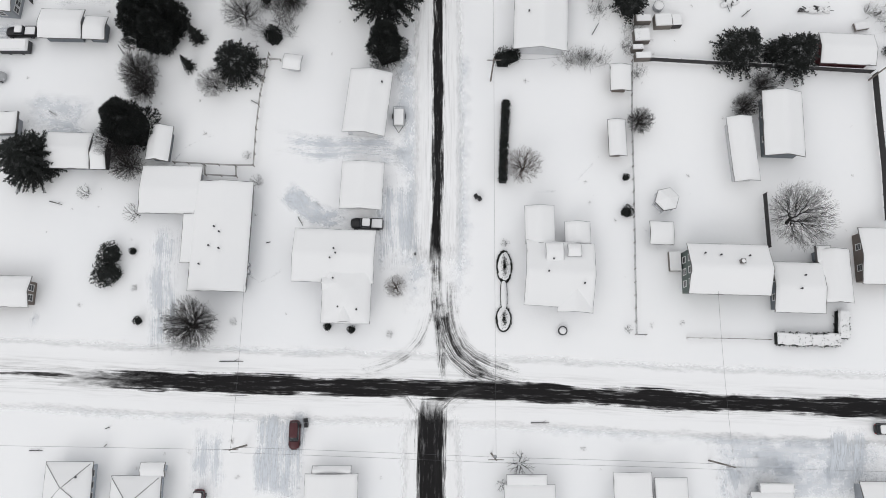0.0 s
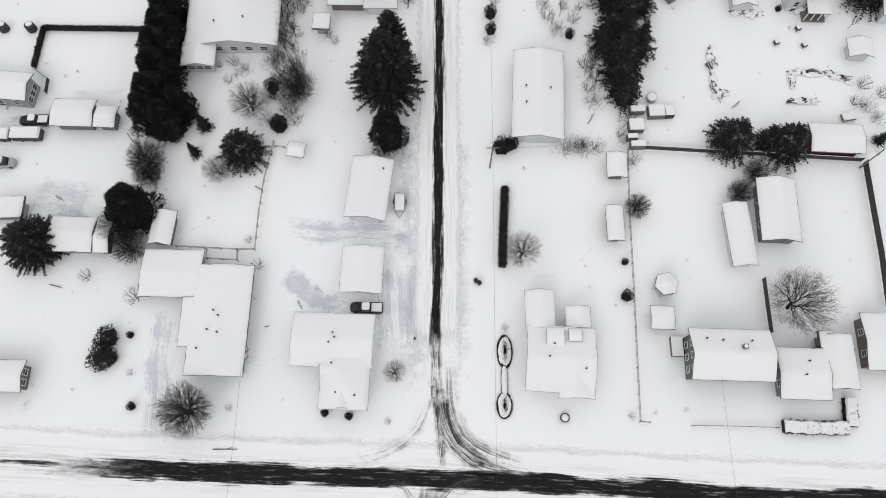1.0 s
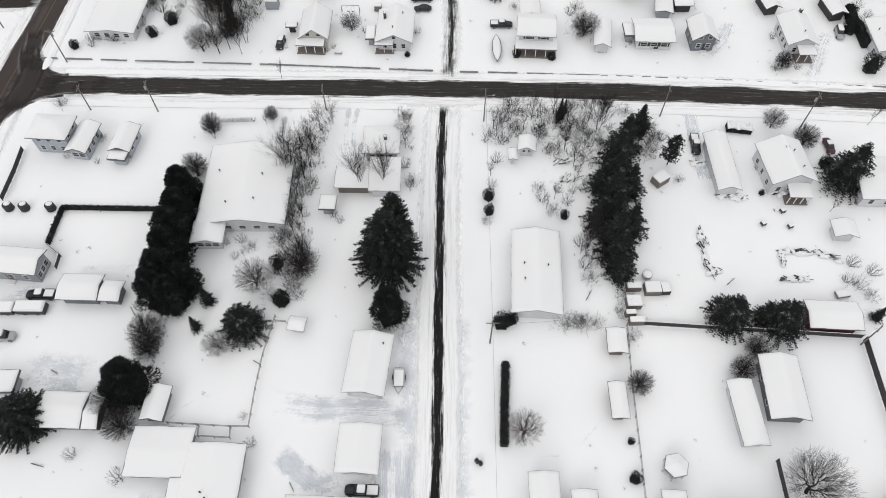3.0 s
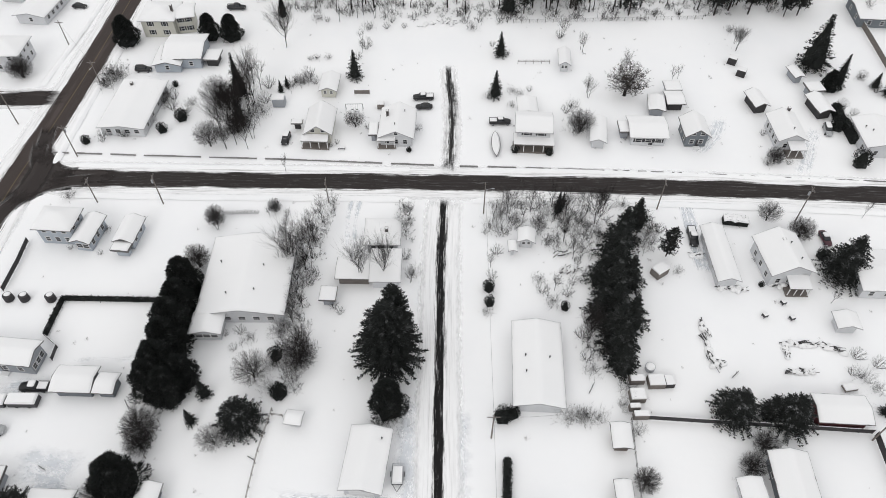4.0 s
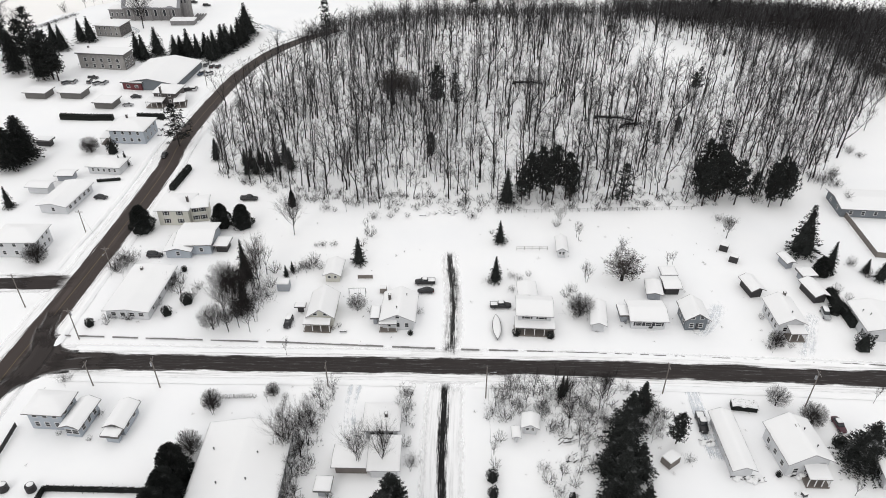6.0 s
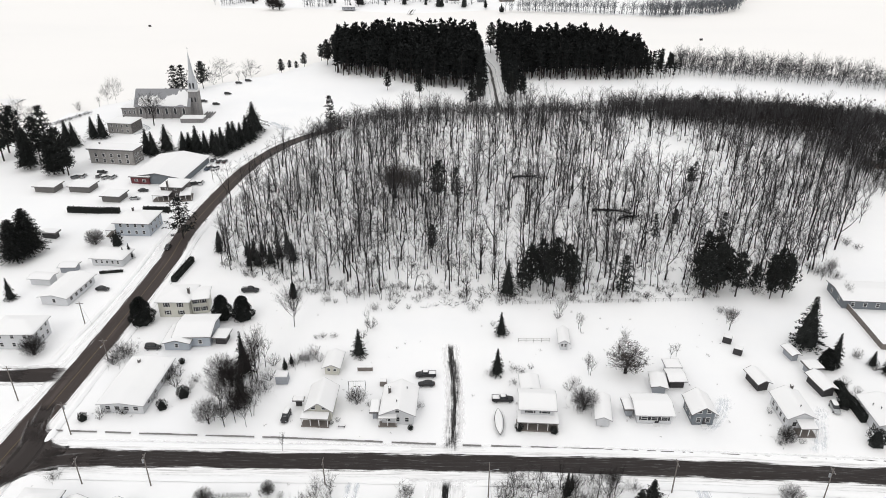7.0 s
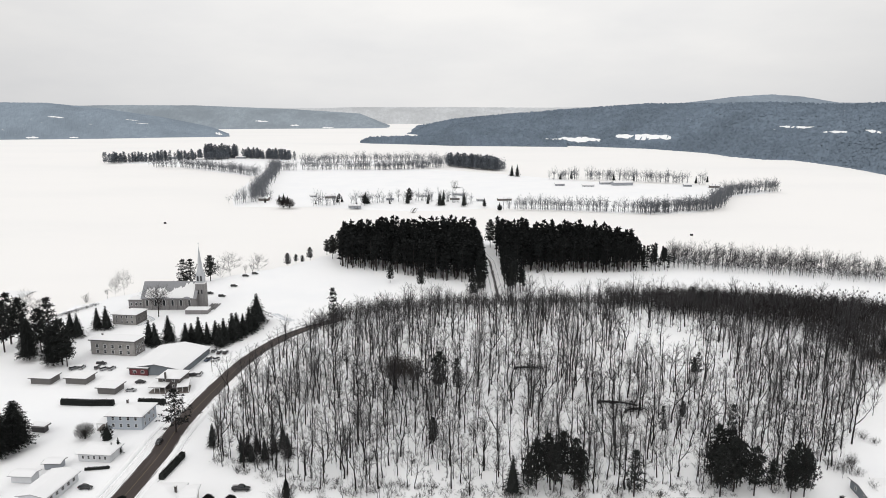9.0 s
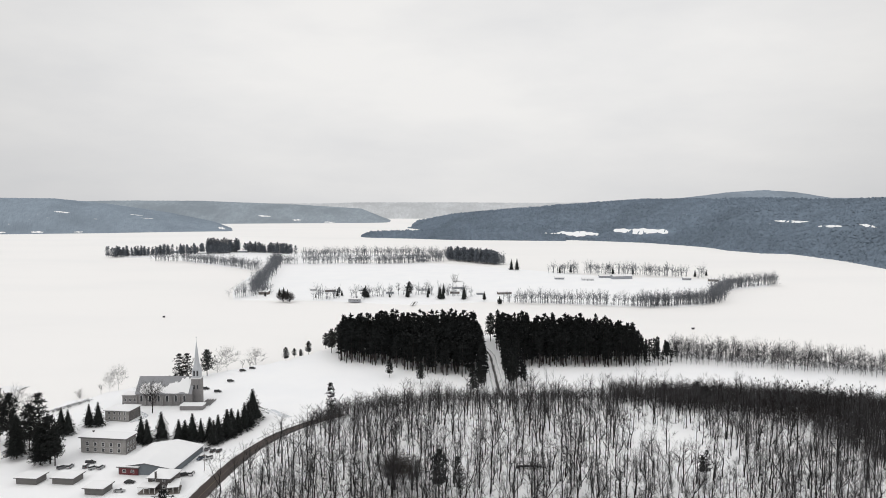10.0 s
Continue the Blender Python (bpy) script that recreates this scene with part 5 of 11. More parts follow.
def box_thing(name, x, y, rot, l, w, h, mat, label, category, snow=0.15, legs=False, z=None):
    """A low piece of yard gear with snow lying on it."""
    ob = thing(name, x, y, rot, label, category, z=float(rise(x, y)) if z is None else z)
    low = 0.3 if legs else 0.0
    part("body", Solid().box(-l / 2, l / 2, -w / 2, w / 2, low, h, 0.03), mat, ob)
    if legs:
        for sx in (-1, 1):
            for sy in (-1, 1):
                part("leg", Solid().box(sx * l * 0.42 - 0.05, sx * l * 0.42 + 0.05, sy * w * 0.42 - 0.05, sy * w * 0.42 + 0.05, 0, low), mat, ob)
    if snow:
        part("snow_cover", Solid().box(-l / 2 + 0.02, l / 2 - 0.02, -w / 2 + 0.02, w / 2 - 0.02, h + 0.002, h + snow, 0.08), DIMMED_ROOF_SNOW, ob)
    return ob


def log_pile(x, y, rot, l, w, h, seed, label="brush and log pile half buried in snow"):
    rng = random.Random(seed)
    ob = thing("brush_pile", x, y, rot, label, "brush pile", z=float(rise(x, y)))
    for _ in range(9):
        a, b = rng.uniform(-l / 2, l / 2), rng.uniform(-w / 2, w / 2)
        t = rng.uniform(-0.5, 0.5)
        k = rng.uniform(0.5, 1.3)
        part("log", Solid().rod((a - k * math.cos(t), b - k * math.sin(t), rng.uniform(0.05, h)), (a + k * math.cos(t), b + k * math.sin(t), rng.uniform(0.05, h)), rng.uniform(0.06, 0.16), 0.05, 5), BARK, ob)
    for _ in range(7):
        s = Solid().dome(rng.uniform(-l / 2, l / 2), rng.uniform(-w / 2, w / 2), 0.02, rng.uniform(0.4, 0.9), rng.uniform(0.3, 0.7), h * rng.uniform(0.8, 1.2), 8, 3, 0.3, rng.randrange(9999))
        part("snow_patch", s, DIMMED_ROOF_SNOW, ob)


def fallen_tree(x, y, rot, l, seed):
    """An uprooted tree on the snow: dark trunk, root plate and a tangle of limbs."""
    rng = np.random.default_rng(seed)
    ob = thing("fallen_tree", x, y, rot, "dark fallen tree half buried in the woods", "fallen tree", z=float(rise(x, y)))
    part("trunk", Solid().rod((-l / 2, 0, 0.8), (l * 0.1, 0.3, 1.1), 0.5, 0.38, 7).rod((l * 0.1, 0.3, 1.1), (l / 2, -0.4, 0.5), 0.38, 0.12, 7), BARK, ob)
    part("root_plate", Solid().dome(-l / 2, 0, 0, 0.8, 0.7, 1.2, 9, 4, 0.6, seed), BARK, ob)
    limbs = Blades()
    for _ in range(130):
        p = np.array([rng.uniform(-0.45, 0.5) * l, rng.normal(0, 0.7), rng.uniform(0.3, 1.1)])
        d = np.array([rng.normal(0.4, 0.5), rng.normal(0, 0.8), rng.uniform(0.0, 0.7)])
        d /= np.linalg.norm(d)
        side = np.cross(d, rng.normal(0, 1, 3))
        blade(limbs, p, d, side / (np.linalg.norm(side) + 1e-9), rng.uniform(1.2, 3.6), 0.12, 0.2)
    part("branchwork", quads("branchwork", *gathered(limbs), BARK), None, ob)


def stick(x, y, rot, l, label="fallen bare branch lying on the snow"):
    """A branch or plank that lies on the snow."""
    s = Solid().rod((-l / 2, 0, 0.12), (l / 2, 0, 0.18), 0.09, 0.05, 5).rod((l * 0.1, 0, 0.15), (l * 0.32, l * 0.12, 0.25), 0.045, 0.02, 4)
    me = s.mesh("branch")
    me.materials.append(BARK)
    ob = new("branch", me)
    ob.matrix_world = pose(x, y, float(rise(x, y)), 0, 0, rot)
    tagged(ob, label, "branch")


def round_bale(x, y):
    ob = thing("round_bale", x, y, 20, "round bale standing on end, snow on top", "bale", "bales in a row")
    part("bale", Solid().rod((0, 0, 0), (0, 0, 1.45), 1.0, 0.95, 14), DARK_SIDING, ob, "dark grey bale")
    part("snow_cover", Solid().dome(0.05, 0.25, 1.4, 0.72, 0.62, 0.3, 12, 3, 0.15), DIMMED_ROOF_SNOW, ob)


def low_wall(points):
    """A low kerb wall along a pavement, snow lying on it, broken here and there."""
    rng = random.Random(5)
    line = smooth_line(points, 2.0)
    ob = thing("low_wall", line[0].x, line[0].y, 0, "low grey kerb wall half buried in snow", "wall")
    for a, b in zip(line, line[1:]):
        if rng.random() < 0.05:
            continue
        d = b - a
        m = pose(a.x - line[0].x, a.y - line[0].y, 0, 0, 0, math.degrees(math.atan2(d.y, d.x)))
        stone = part("wall_block", Solid().box(0, d.length - 0.02, -0.13, 0.13, 0, rng.uniform(0.28, 0.36)), STONE, ob, at=m)
        if rng.random() < 0.4:
            part("snow_cap", Solid().box(0, d.length - 0.02, -0.02, 0.2, 0.3, 0.42, 0.06), DIMMED_ROOF_SNOW, stone)


def round_tank(x, y, r, h):
    ob = thing("water_barrel", x, y, 0, "round barrel with a cap of snow", "barrel")
    part("barrel", Solid().rod((0, 0, 0), (0, 0, h), r * 0.94, r, 14), STEEL, ob)
    part("snow_cap", Solid().dome(0, 0, h + 0.003, r * 0.92, r * 0.92, 0.25, 12, 3), DIMMED_ROOF_SNOW, ob)


def planter(x, y, r):
    ob = thing("stone_planter", x, y, 0, "round dark-rimmed planter filled with snow", "planter")
    part("rim", Solid().rod((0, 0, 0), (0, 0, 0.6), r, r * 1.05, 18), DARK_TRIM, ob)
    part("snow_fill", Solid().dome(0, 0, 0.604, r * 0.8, r * 0.8, 0.3, 14, 3), DIMMED_ROOF_SNOW, ob)


def swing_frame(x, y, w, h):
    ob = thing("swing_frame", x, y, 2, "dark metal swing frame in the garden", "swing")
    part("top_bar", Solid().rod((-w / 2, 0, h), (w / 2, 0, h), 0.06), DARK_TRIM, ob)
    for s in (-1, 1):
        for b in (-1, 1):
            part("leg", Solid().rod((s * w / 2, 0, h), (s * w / 2, b * 0.8, 0), 0.05), DARK_TRIM, ob)
    for k in (-0.6, 0.6):
        part("swing_seat", Solid().box(k - 0.3, k + 0.3, -0.12, 0.12, 0.6, 0.66).rod((k - 0.28, 0, 0.6), (k - 0.28, 0, h), 0.015, 0.015, 4).rod((k + 0.28, 0, 0.6), (k + 0.28, 0, h), 0.015, 0.015, 4), DARK_TRIM, ob)


def church(x, y, rot, l):
    """A brick church: nave under a steep roof, sacristy, tower with belfry and spire, front steps."""
    ob = thing("church", x, y, rot, "grey brick church with a steep snowy roof and tall pale spire", "church")
    hl, hw, eave, crest = l / 2, 7.0, 7.5, 15.5
    part("wall", Solid().prism([(-hw, 0), (-hw, eave), (0, crest - 0.3), (hw, eave), (hw, 0)], -hl + 0.3, hl - 0.3, "x"), CHURCH_STONE, ob)
    roof = part("roof", Solid().prism([(-hw - 0.6, eave - 0.7), (-hw - 0.6, eave - 0.4), (0, crest + 0.25), (hw + 0.6, eave - 0.4), (hw + 0.6, eave - 0.7), (0, crest - 0.05)], -hl, hl, "x"), SLATE_ROOF, ob, "dark slate roof, partly bare of snow")
    slope = (crest + 0.25 - (eave - 0.4)) / (hw + 0.6)
    cols, low, high, rough = 70, [], [], random.Random(5)
    for k in range(cols + 1):
        f = k / cols
        up = 0.38 + 0.42 * f + 0.13 * math.sin(f * 9.0) + 0.08 * math.sin(f * 23.0) + 0.05 * math.sin(f * 57.0) + rough.uniform(-0.07, 0.07)
        up = (hw + 0.5) * max(0.08, min(0.93, up))
        px = -hl + 2.5 + (l - 4.5) * f
        sag = max(0.0, 0.9 * math.sin(f * 14.0 + 2.0) - 0.3) + rough.uniform(0, 0.2)
        low.append((px, -hw - 0.55 + sag, eave - 0.36 + sag * slope))
        high.append((px, -hw - 0.55 + up, eave - 0.36 + up * slope))
    m = cols + 1
    part("snow_cover", Solid().add(low + high + [(a, b, c + 0.28) for a, b, c in low] + [(a, b, c + 0.16) for a, b, c in high],
         [(k, k + 1, m + k + 1, m + k) for k in range(cols)] + [(2 * m + k, 2 * m + k + 1, 3 * m + k + 1, 3 * m + k) for k in range(cols)]
         + [(k, k + 1, 2 * m + k + 1, 2 * m + k) for k in range(cols)] + [(m + k, m + k + 1, 3 * m + k + 1, 3 * m + k) for k in range(cols)]
         + [(0, m, 3 * m, 2 * m), (cols, m + cols, 3 * m + cols, 2 * m + cols)]), DIMMED_ROOF_SNOW, roof, "ragged sheet of sliding snow")
    for k in range(6):
        px = -hl + l * (k + 0.7) / 6.6
        m = pose(px, -hw, 4.2)
        win = part("window", Solid().box(-0.85, -0.7, -0.1, 0, -1.7, 1.4).box(0.7, 0.85, -0.1, 0, -1.7, 1.4).prism([(-0.85, 1.4), (0, 2.3), (0.85, 1.4), (0.7, 1.4), (0, 2.1), (-0.7, 1.4)], -0.1, 0, "y"), TRIM, ob, at=m)
        part("pane", Solid().prism([(-0.7, -1.7), (-0.7, 1.4), (0, 2.1), (0.7, 1.4), (0.7, -1.7)], -0.04, 0, "y"), GLASS, win)
        part("buttress", Solid().box(px - l / 13.2 - 0.4, px - l / 13.2 + 0.4, -hw - 0.8, -hw, 0, 5.6, 0.15), CHURCH_STONE, ob)
    part("sacristy_wall", Solid().box(-hl - 9, -hl + 0.3, -4, 4, 0, 5.0), CHURCH_STONE, ob)
    sr = part("sacristy_roof", Solid().box(-hl - 9.3, -hl + 0.28, -4.3, 4.3, 5.0, 5.3), ROOF_EDGE, ob)
    part("snow_cover", Solid().box(-hl - 9.2, -hl + 0.2, -4.2, 4.2, 5.304, 5.7, 0.15), DIMMED_ROOF_SNOW, sr)
    for k in range(3):
        add_window(ob, pose(-hl - 7.3 + 2.8 * k, -4, 2.6), 1.0, 1.8, TRIM, False)
    tx, tw = hl + 1.2, 2.6
    tower = part("tower", Solid().box(tx - tw, tx + tw, -tw - 1.5, tw - 1.5, 0, 15.0), CHURCH_STONE, ob)
    part("cornice", Solid().box(tx - tw - 0.3, tx + tw + 0.3, -tw - 1.8, tw - 1.2, 15.0, 15.6), TRIM, tower)
    belfry = part("belfry", Solid().box(tx - 2.1, tx + 2.1, -3.6, 0.6, 15.6, 21.0), SPIRE_METAL, tower, "pale belfry stage")
    for s in (-1, 1):
        part("louvre", Solid().box(tx + s * 0.95 - 0.5, tx + s * 0.95 + 0.5, -3.66, -3.6, 16.6, 19.8), DARK_TRIM, belfry)
        part("tower_window", Solid().box(tx + s * 1.0 - 0.4, tx + s * 1.0 + 0.4, -tw - 1.56, -tw - 1.5, 9.0, 11.5), GLASS, tower)
    n, ring = 8, []
    spire = Solid().add([(tx + 2.3 * math.cos(6.2832 * k / n + 0.39), -1.5 + 2.3 * math.sin(6.2832 * k / n + 0.39), 21.0) for k in range(n)]
                        + [(tx + 1.5 * math.cos(6.2832 * k / n + 0.39), -1.5 + 1.5 * math.sin(6.2832 * k / n + 0.39), 24.0) for k in range(n)] + [(tx, -1.5, 38.0)],
                        [tuple(range(n))] + [(k, (k + 1) % n, (k + 1) % n + n, k + n) for k in range(n)] + [(k + n, (k + 1) % n + n, 2 * n) for k in range(n)])
    part("spire", spire, SPIRE_METAL, tower, "tall pale metal spire")
    part("finial", Solid().rod((tx, -1.5, 37.5), (tx, -1.5, 40.0), 0.1, 0.06).box(tx - 0.5, tx + 0.5, -1.56, -1.44, 39.0, 39.15), SPIRE_METAL, tower)
    part("porch", Solid().box(hl - 4, hl + 9, -hw - 9, -hw - 3, 0, 2.4), CHURCH_STONE, ob)
    part("snow_cover", Solid().box(hl - 4.2, hl + 9.2, -hw - 9.2, -hw - 2.8, 2.41, 2.9, 0.2), DIMMED_ROOF_SNOW, ob, "deep snow on the low front wing")
    for k in range(4):
        part("terrace_wall", Solid().box(hl + 6 + k * 1.2, hl + 6.5 + k * 1.2, -hw - 3 + k, 2 + k, 0, 1.6 - 0.3 * k), STONE, ob)


def headstones():
    """Rows of gravestones in the snow field behind the hill."""
    rng = random.Random(12)
    me = Solid().box(-0.35, 0.35, -0.12, 0.12, 0, 0.8).prism([(-0.35, 0.8), (-0.22, 1.0), (0.22, 1.0), (0.35, 0.8)], -0.12, 0.12, "y").mesh("headstone")
    me.materials.append(STONE)
    for row in range(5):
        for k in range(17):
            x, y = 205 + k * 5.6 + rng.uniform(-1.5, 1.5), 462 - k * 1.75 - row * 6.5 + rng.uniform(-1, 1)
            if rng.random() < 0.25:
                continue
            ob = new("headstone", me)
            ob.matrix_world = pose(x, y, float(rise(x, y)), 0, 0, rng.uniform(-20, 20)) @ Matrix.Diagonal((rng.uniform(0.9, 1.5), 1.2, rng.uniform(0.8, 1.5), 1))
            tagged(ob, "grey headstone standing in deep snow", "headstone", "graves in the cemetery")

# ---------------------------------------------------------------- the ground, the lake and the hills


def ground_height(x, y):
    far = np.clip((np.hypot(x, y) - 60) / 200, 0, 1)
    return rise(x, y) + 0.10 * wavy(x, y, 5.0) * (0.4 + far) + 0.06 * wavy(x, y, 1.9, 3.0) - 0.12


tagged(sheet("ground", axis_steps(-150, 150, 3.0, -900, 900), axis_steps(-60, 420, 3.0, -500, 900), ground_height, SNOW),
       "wide snow-covered village ground with soft drifts", "snow", kind="structure")


def lake_height(x, y):
    d = np.hypot(x, y)
    return -5.0 + 46.0 * (np.clip(d - 3700, 0, 1250) / 1250) ** 2 + 0.0 * x


tagged(sheet("frozen_lake", axis_steps(-400, 400, 25, -3400, 3400, 1.12), axis_steps(300, 1500, 25, 300, 3620, 1.1), lake_height, ICE_SNOW),
       "frozen lake under smooth unbroken snow", "lake", kind="structure")
tagged(sheet("frozen_lake", axis_steps(-1200, 1200, 60, -1500, 1500, 1.2), np.arange(3620, 4780, 40), lake_height, ICE_SNOW),
       "far arm of the frozen lake between hills", "lake", kind="structure")


def ridge(name, cols, base_far, depth, top, material, label, rough=5.0, rows=22, seed=0.0, fields=(), trees=0):
    """A wooded hillside seen over the lake. cols: bearings in degrees to the right of ahead. For each bearing a distance of
    its foot and the height of its crest, which stands depth metres behind the foot. fields: open snowy clearings, as
    (bearing, bearing, share, share) of the way up."""
    a = np.radians(np.linspace(cols[0], cols[-1], 260))
    foot = np.interp(np.degrees(a), cols, base_far)
    crest = np.interp(np.degrees(a), cols, top)
    t = np.linspace(0, 1, rows)[:, None]
    d = foot + depth * t
    x, y = np.sin(a) * d, np.cos(a) * d
    lump = wavy(x, y, 120, seed) * 0.10 + wavy(x, y, 45, seed + 2) * 0.05
    z = -5.5 + (crest + 5.5) * (np.sin(t * math.pi / 2) ** 1.1) * (1 + lump * (1 - t) * 1.4)
    rng = np.random.default_rng(int(seed * 10) + 5)
    z += (rng.random(z.shape) - 0.3) * rough * np.clip(t * 9, 0, 1)
    z[0] = -6
    n, m = 260, rows
    i = (np.arange(m - 1)[:, None] * n + np.arange(n - 1)).ravel()
    verts = np.stack([x, y, z], -1).reshape(-1, 3)
    me = quads(name, verts, np.stack([i, i + 1, i + n + 1, i + n], -1), material, False)
    for b0, b1, t0, t1 in fields:
        u, v = np.meshgrid(np.linspace(-1, 1, 41), np.linspace(0, 1, 7))
        lens = np.sqrt(np.clip(1 - u ** 2, 0.0004, 1)) * (0.8 + 0.2 * np.sin(u * 7 + b0 * 3)) + 0.1 * np.sin(u * 19 + b0)
        w = (t0 + t1) / 2 + 0.06 * (t1 - t0) * np.sin(u * 5 + b1) + (v - 0.5) * (t1 - t0) * np.maximum(lens, 0.02)
        g = np.radians((b0 + b1) / 2 + u * (b1 - b0) / 2)
        far = np.interp(np.degrees(g), cols, base_far) + depth * w
        fx, fy = np.sin(g) * far, np.cos(g) * far
        lump = wavy(fx, fy, 120, seed) * 0.10 + wavy(fx, fy, 45, seed + 2) * 0.05
        fz = -5.5 + (np.interp(np.degrees(g), cols, top) + 5.5) * (np.sin(w * math.pi / 2) ** 1.1) * (1 + lump * (1 - w) * 1.4) + rough * 0.5
        i = (np.arange(6)[:, None] * 41 + np.arange(40)).ravel()
        field = quads("snow_field", np.stack([fx, fy, fz], -1).reshape(-1, 3), np.stack([i, i + 1, i + 42, i + 41], -1), SNOW, True)
        tagged(new("snow_field", field), "open snowy field on the wooded hillside", "field", kind="structure")
    if trees:
        ring = np.arange(5) * 1.2566
        crown = np.concatenate([np.stack([np.cos(ring) * w, np.sin(ring) * w, np.full(5, h)], -1) for w, h in ((1.0, -0.15), (0.72, 0.5), (0.1, 1.0))])
        k = np.arange(5)
        side = np.stack([k, (k + 1) % 5, (k + 1) % 5 + 5, k + 5], -1)
        clump = np.concatenate([side, side + 5])
        g, w = rng.uniform(cols[0], cols[-1], trees), rng.random(trees) ** 1.3
        keep = np.ones(trees, bool)
        for b0, b1, t0, t1 in fields:
            keep &= ~((g > b0) & (g < b1) & (w > t0 - 0.01) & (w < t1))
        g, w = g[keep], w[keep]
        far = np.interp(g, cols, base_far) + depth * w
        fx, fy = np.sin(np.radians(g)) * far, np.cos(np.radians(g)) * far
        lump = wavy(fx, fy, 120, seed) * 0.10 + wavy(fx, fy, 45, seed + 2) * 0.05
        fz = -5.5 + (np.interp(g, cols, top) + 5.5) * (np.sin(w * math.pi / 2) ** 1.1) * (1 + lump * (1 - w) * 1.4)
        wide, tall = rng.uniform(3.5, 7.0, len(g)), rng.uniform(2.5, 6.5, len(g))
        verts = crown[None] * np.stack([wide, wide, tall], -1)[:, None] + np.stack([fx, fy, fz], -1)[:, None]
        verts[:, :, :2] += rng.normal(0, 0.6, (len(g), 15, 2))
        faces = (clump[None] + (np.arange(len(g)) * 15)[:, None, None]).reshape(-1, 4)
        tagged(new("hillside_trees", quads("hillside_trees", verts.reshape(-1, 3), faces, material, True)), "close-set trees covering the far hillside", "woods", kind="stuff")
    return tagged(new(name, me), label, "hills", kind="structure")


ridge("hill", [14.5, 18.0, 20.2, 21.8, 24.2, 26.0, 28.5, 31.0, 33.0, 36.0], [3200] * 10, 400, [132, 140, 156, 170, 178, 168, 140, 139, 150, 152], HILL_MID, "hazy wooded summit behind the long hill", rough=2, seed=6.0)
ridge("hill", [-22.16, -11.0, -7.35, 0.07, 7.48, 13.74, 22.1], [4500, 4500, 4500, 4500, 4500, 4500, 4500], 300, [121, 113, 121, 121, 117, 125, 114], HILL_FAINT, "faint hazy snowy hills at the far end of the lake", rough=3, seed=1.0, fields=[])
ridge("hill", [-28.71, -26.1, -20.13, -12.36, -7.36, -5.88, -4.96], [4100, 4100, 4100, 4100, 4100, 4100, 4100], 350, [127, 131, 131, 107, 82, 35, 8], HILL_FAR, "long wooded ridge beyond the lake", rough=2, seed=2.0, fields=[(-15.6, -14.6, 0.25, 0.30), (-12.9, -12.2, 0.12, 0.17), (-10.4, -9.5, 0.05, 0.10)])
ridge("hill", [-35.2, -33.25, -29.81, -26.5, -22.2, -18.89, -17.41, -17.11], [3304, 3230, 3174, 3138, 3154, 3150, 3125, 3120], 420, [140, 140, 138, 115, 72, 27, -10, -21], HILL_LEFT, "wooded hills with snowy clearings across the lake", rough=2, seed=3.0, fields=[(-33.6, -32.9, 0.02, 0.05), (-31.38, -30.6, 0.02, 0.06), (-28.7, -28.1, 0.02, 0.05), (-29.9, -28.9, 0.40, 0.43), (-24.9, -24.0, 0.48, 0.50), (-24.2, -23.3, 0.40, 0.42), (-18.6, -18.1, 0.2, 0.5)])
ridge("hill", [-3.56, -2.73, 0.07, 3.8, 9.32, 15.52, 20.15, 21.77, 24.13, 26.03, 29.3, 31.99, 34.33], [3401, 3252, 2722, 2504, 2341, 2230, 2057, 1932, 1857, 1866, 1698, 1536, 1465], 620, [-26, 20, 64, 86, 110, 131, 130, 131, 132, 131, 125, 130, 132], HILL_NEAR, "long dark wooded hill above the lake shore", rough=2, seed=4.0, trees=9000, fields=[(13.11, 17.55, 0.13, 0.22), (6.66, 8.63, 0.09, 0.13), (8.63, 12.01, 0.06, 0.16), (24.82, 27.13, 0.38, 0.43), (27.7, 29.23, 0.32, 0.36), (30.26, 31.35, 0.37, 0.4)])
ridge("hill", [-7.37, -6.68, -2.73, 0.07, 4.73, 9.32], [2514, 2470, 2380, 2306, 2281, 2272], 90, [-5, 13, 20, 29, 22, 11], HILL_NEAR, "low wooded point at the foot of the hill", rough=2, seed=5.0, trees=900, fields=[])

# ---------------------------------------------------------------- roads
strip("road", [(-150, 5.0), (-74, 2.7), (-58, 1.9), (-40, 1.1), (-27, 0.7), (0, 0), (20, -0.8), (44, -2.1), (73, -3.2), (150, -7)], 13, 0.02, ROAD_FAINT, "street under packed grey snow", "road")
strip("road_surface", [(-68, 2.3), (-52, 1.6), (-40, 1.1), (-27, 0.7), (0, 0), (20, -0.8), (44, -2.1), (73, -3.2), (180, -8)], 11, 0.035, ROAD_SOUTH, "bared wet asphalt of the village street", "road")
strip("road", [(-1.5, -60), (-1.8, -17), (-1.9, -8), (-1.6, -3)], 11, 0.028, ROAD_FAINT, "ploughed street under packed snow", "road")
strip("road_surface", [(-1.5, -90), (-1.8, -30), (-1.9, -8), (-1.6, 0)], 9, 0.04, TURN_SOUTH, "bared wet asphalt of the side street", "road")
strip("road", [(-1.2, 20), (-1.2, 26), (-0.9, 38), (-0.9, 71), (-0.8, 95), (-0.3, 113), (0.3, 117)], 10, 0.03, ROAD_LANE, "narrow ploughed lane with dark wheel-worn asphalt", "road")
strip("road", [(-103, 122), (-53, 121.3), (0, 121), (43, 120.2), (106, 117.6), (180, 114)], 13, 0.035, ROAD_MID, "ploughed street with grey wet asphalt", "road")
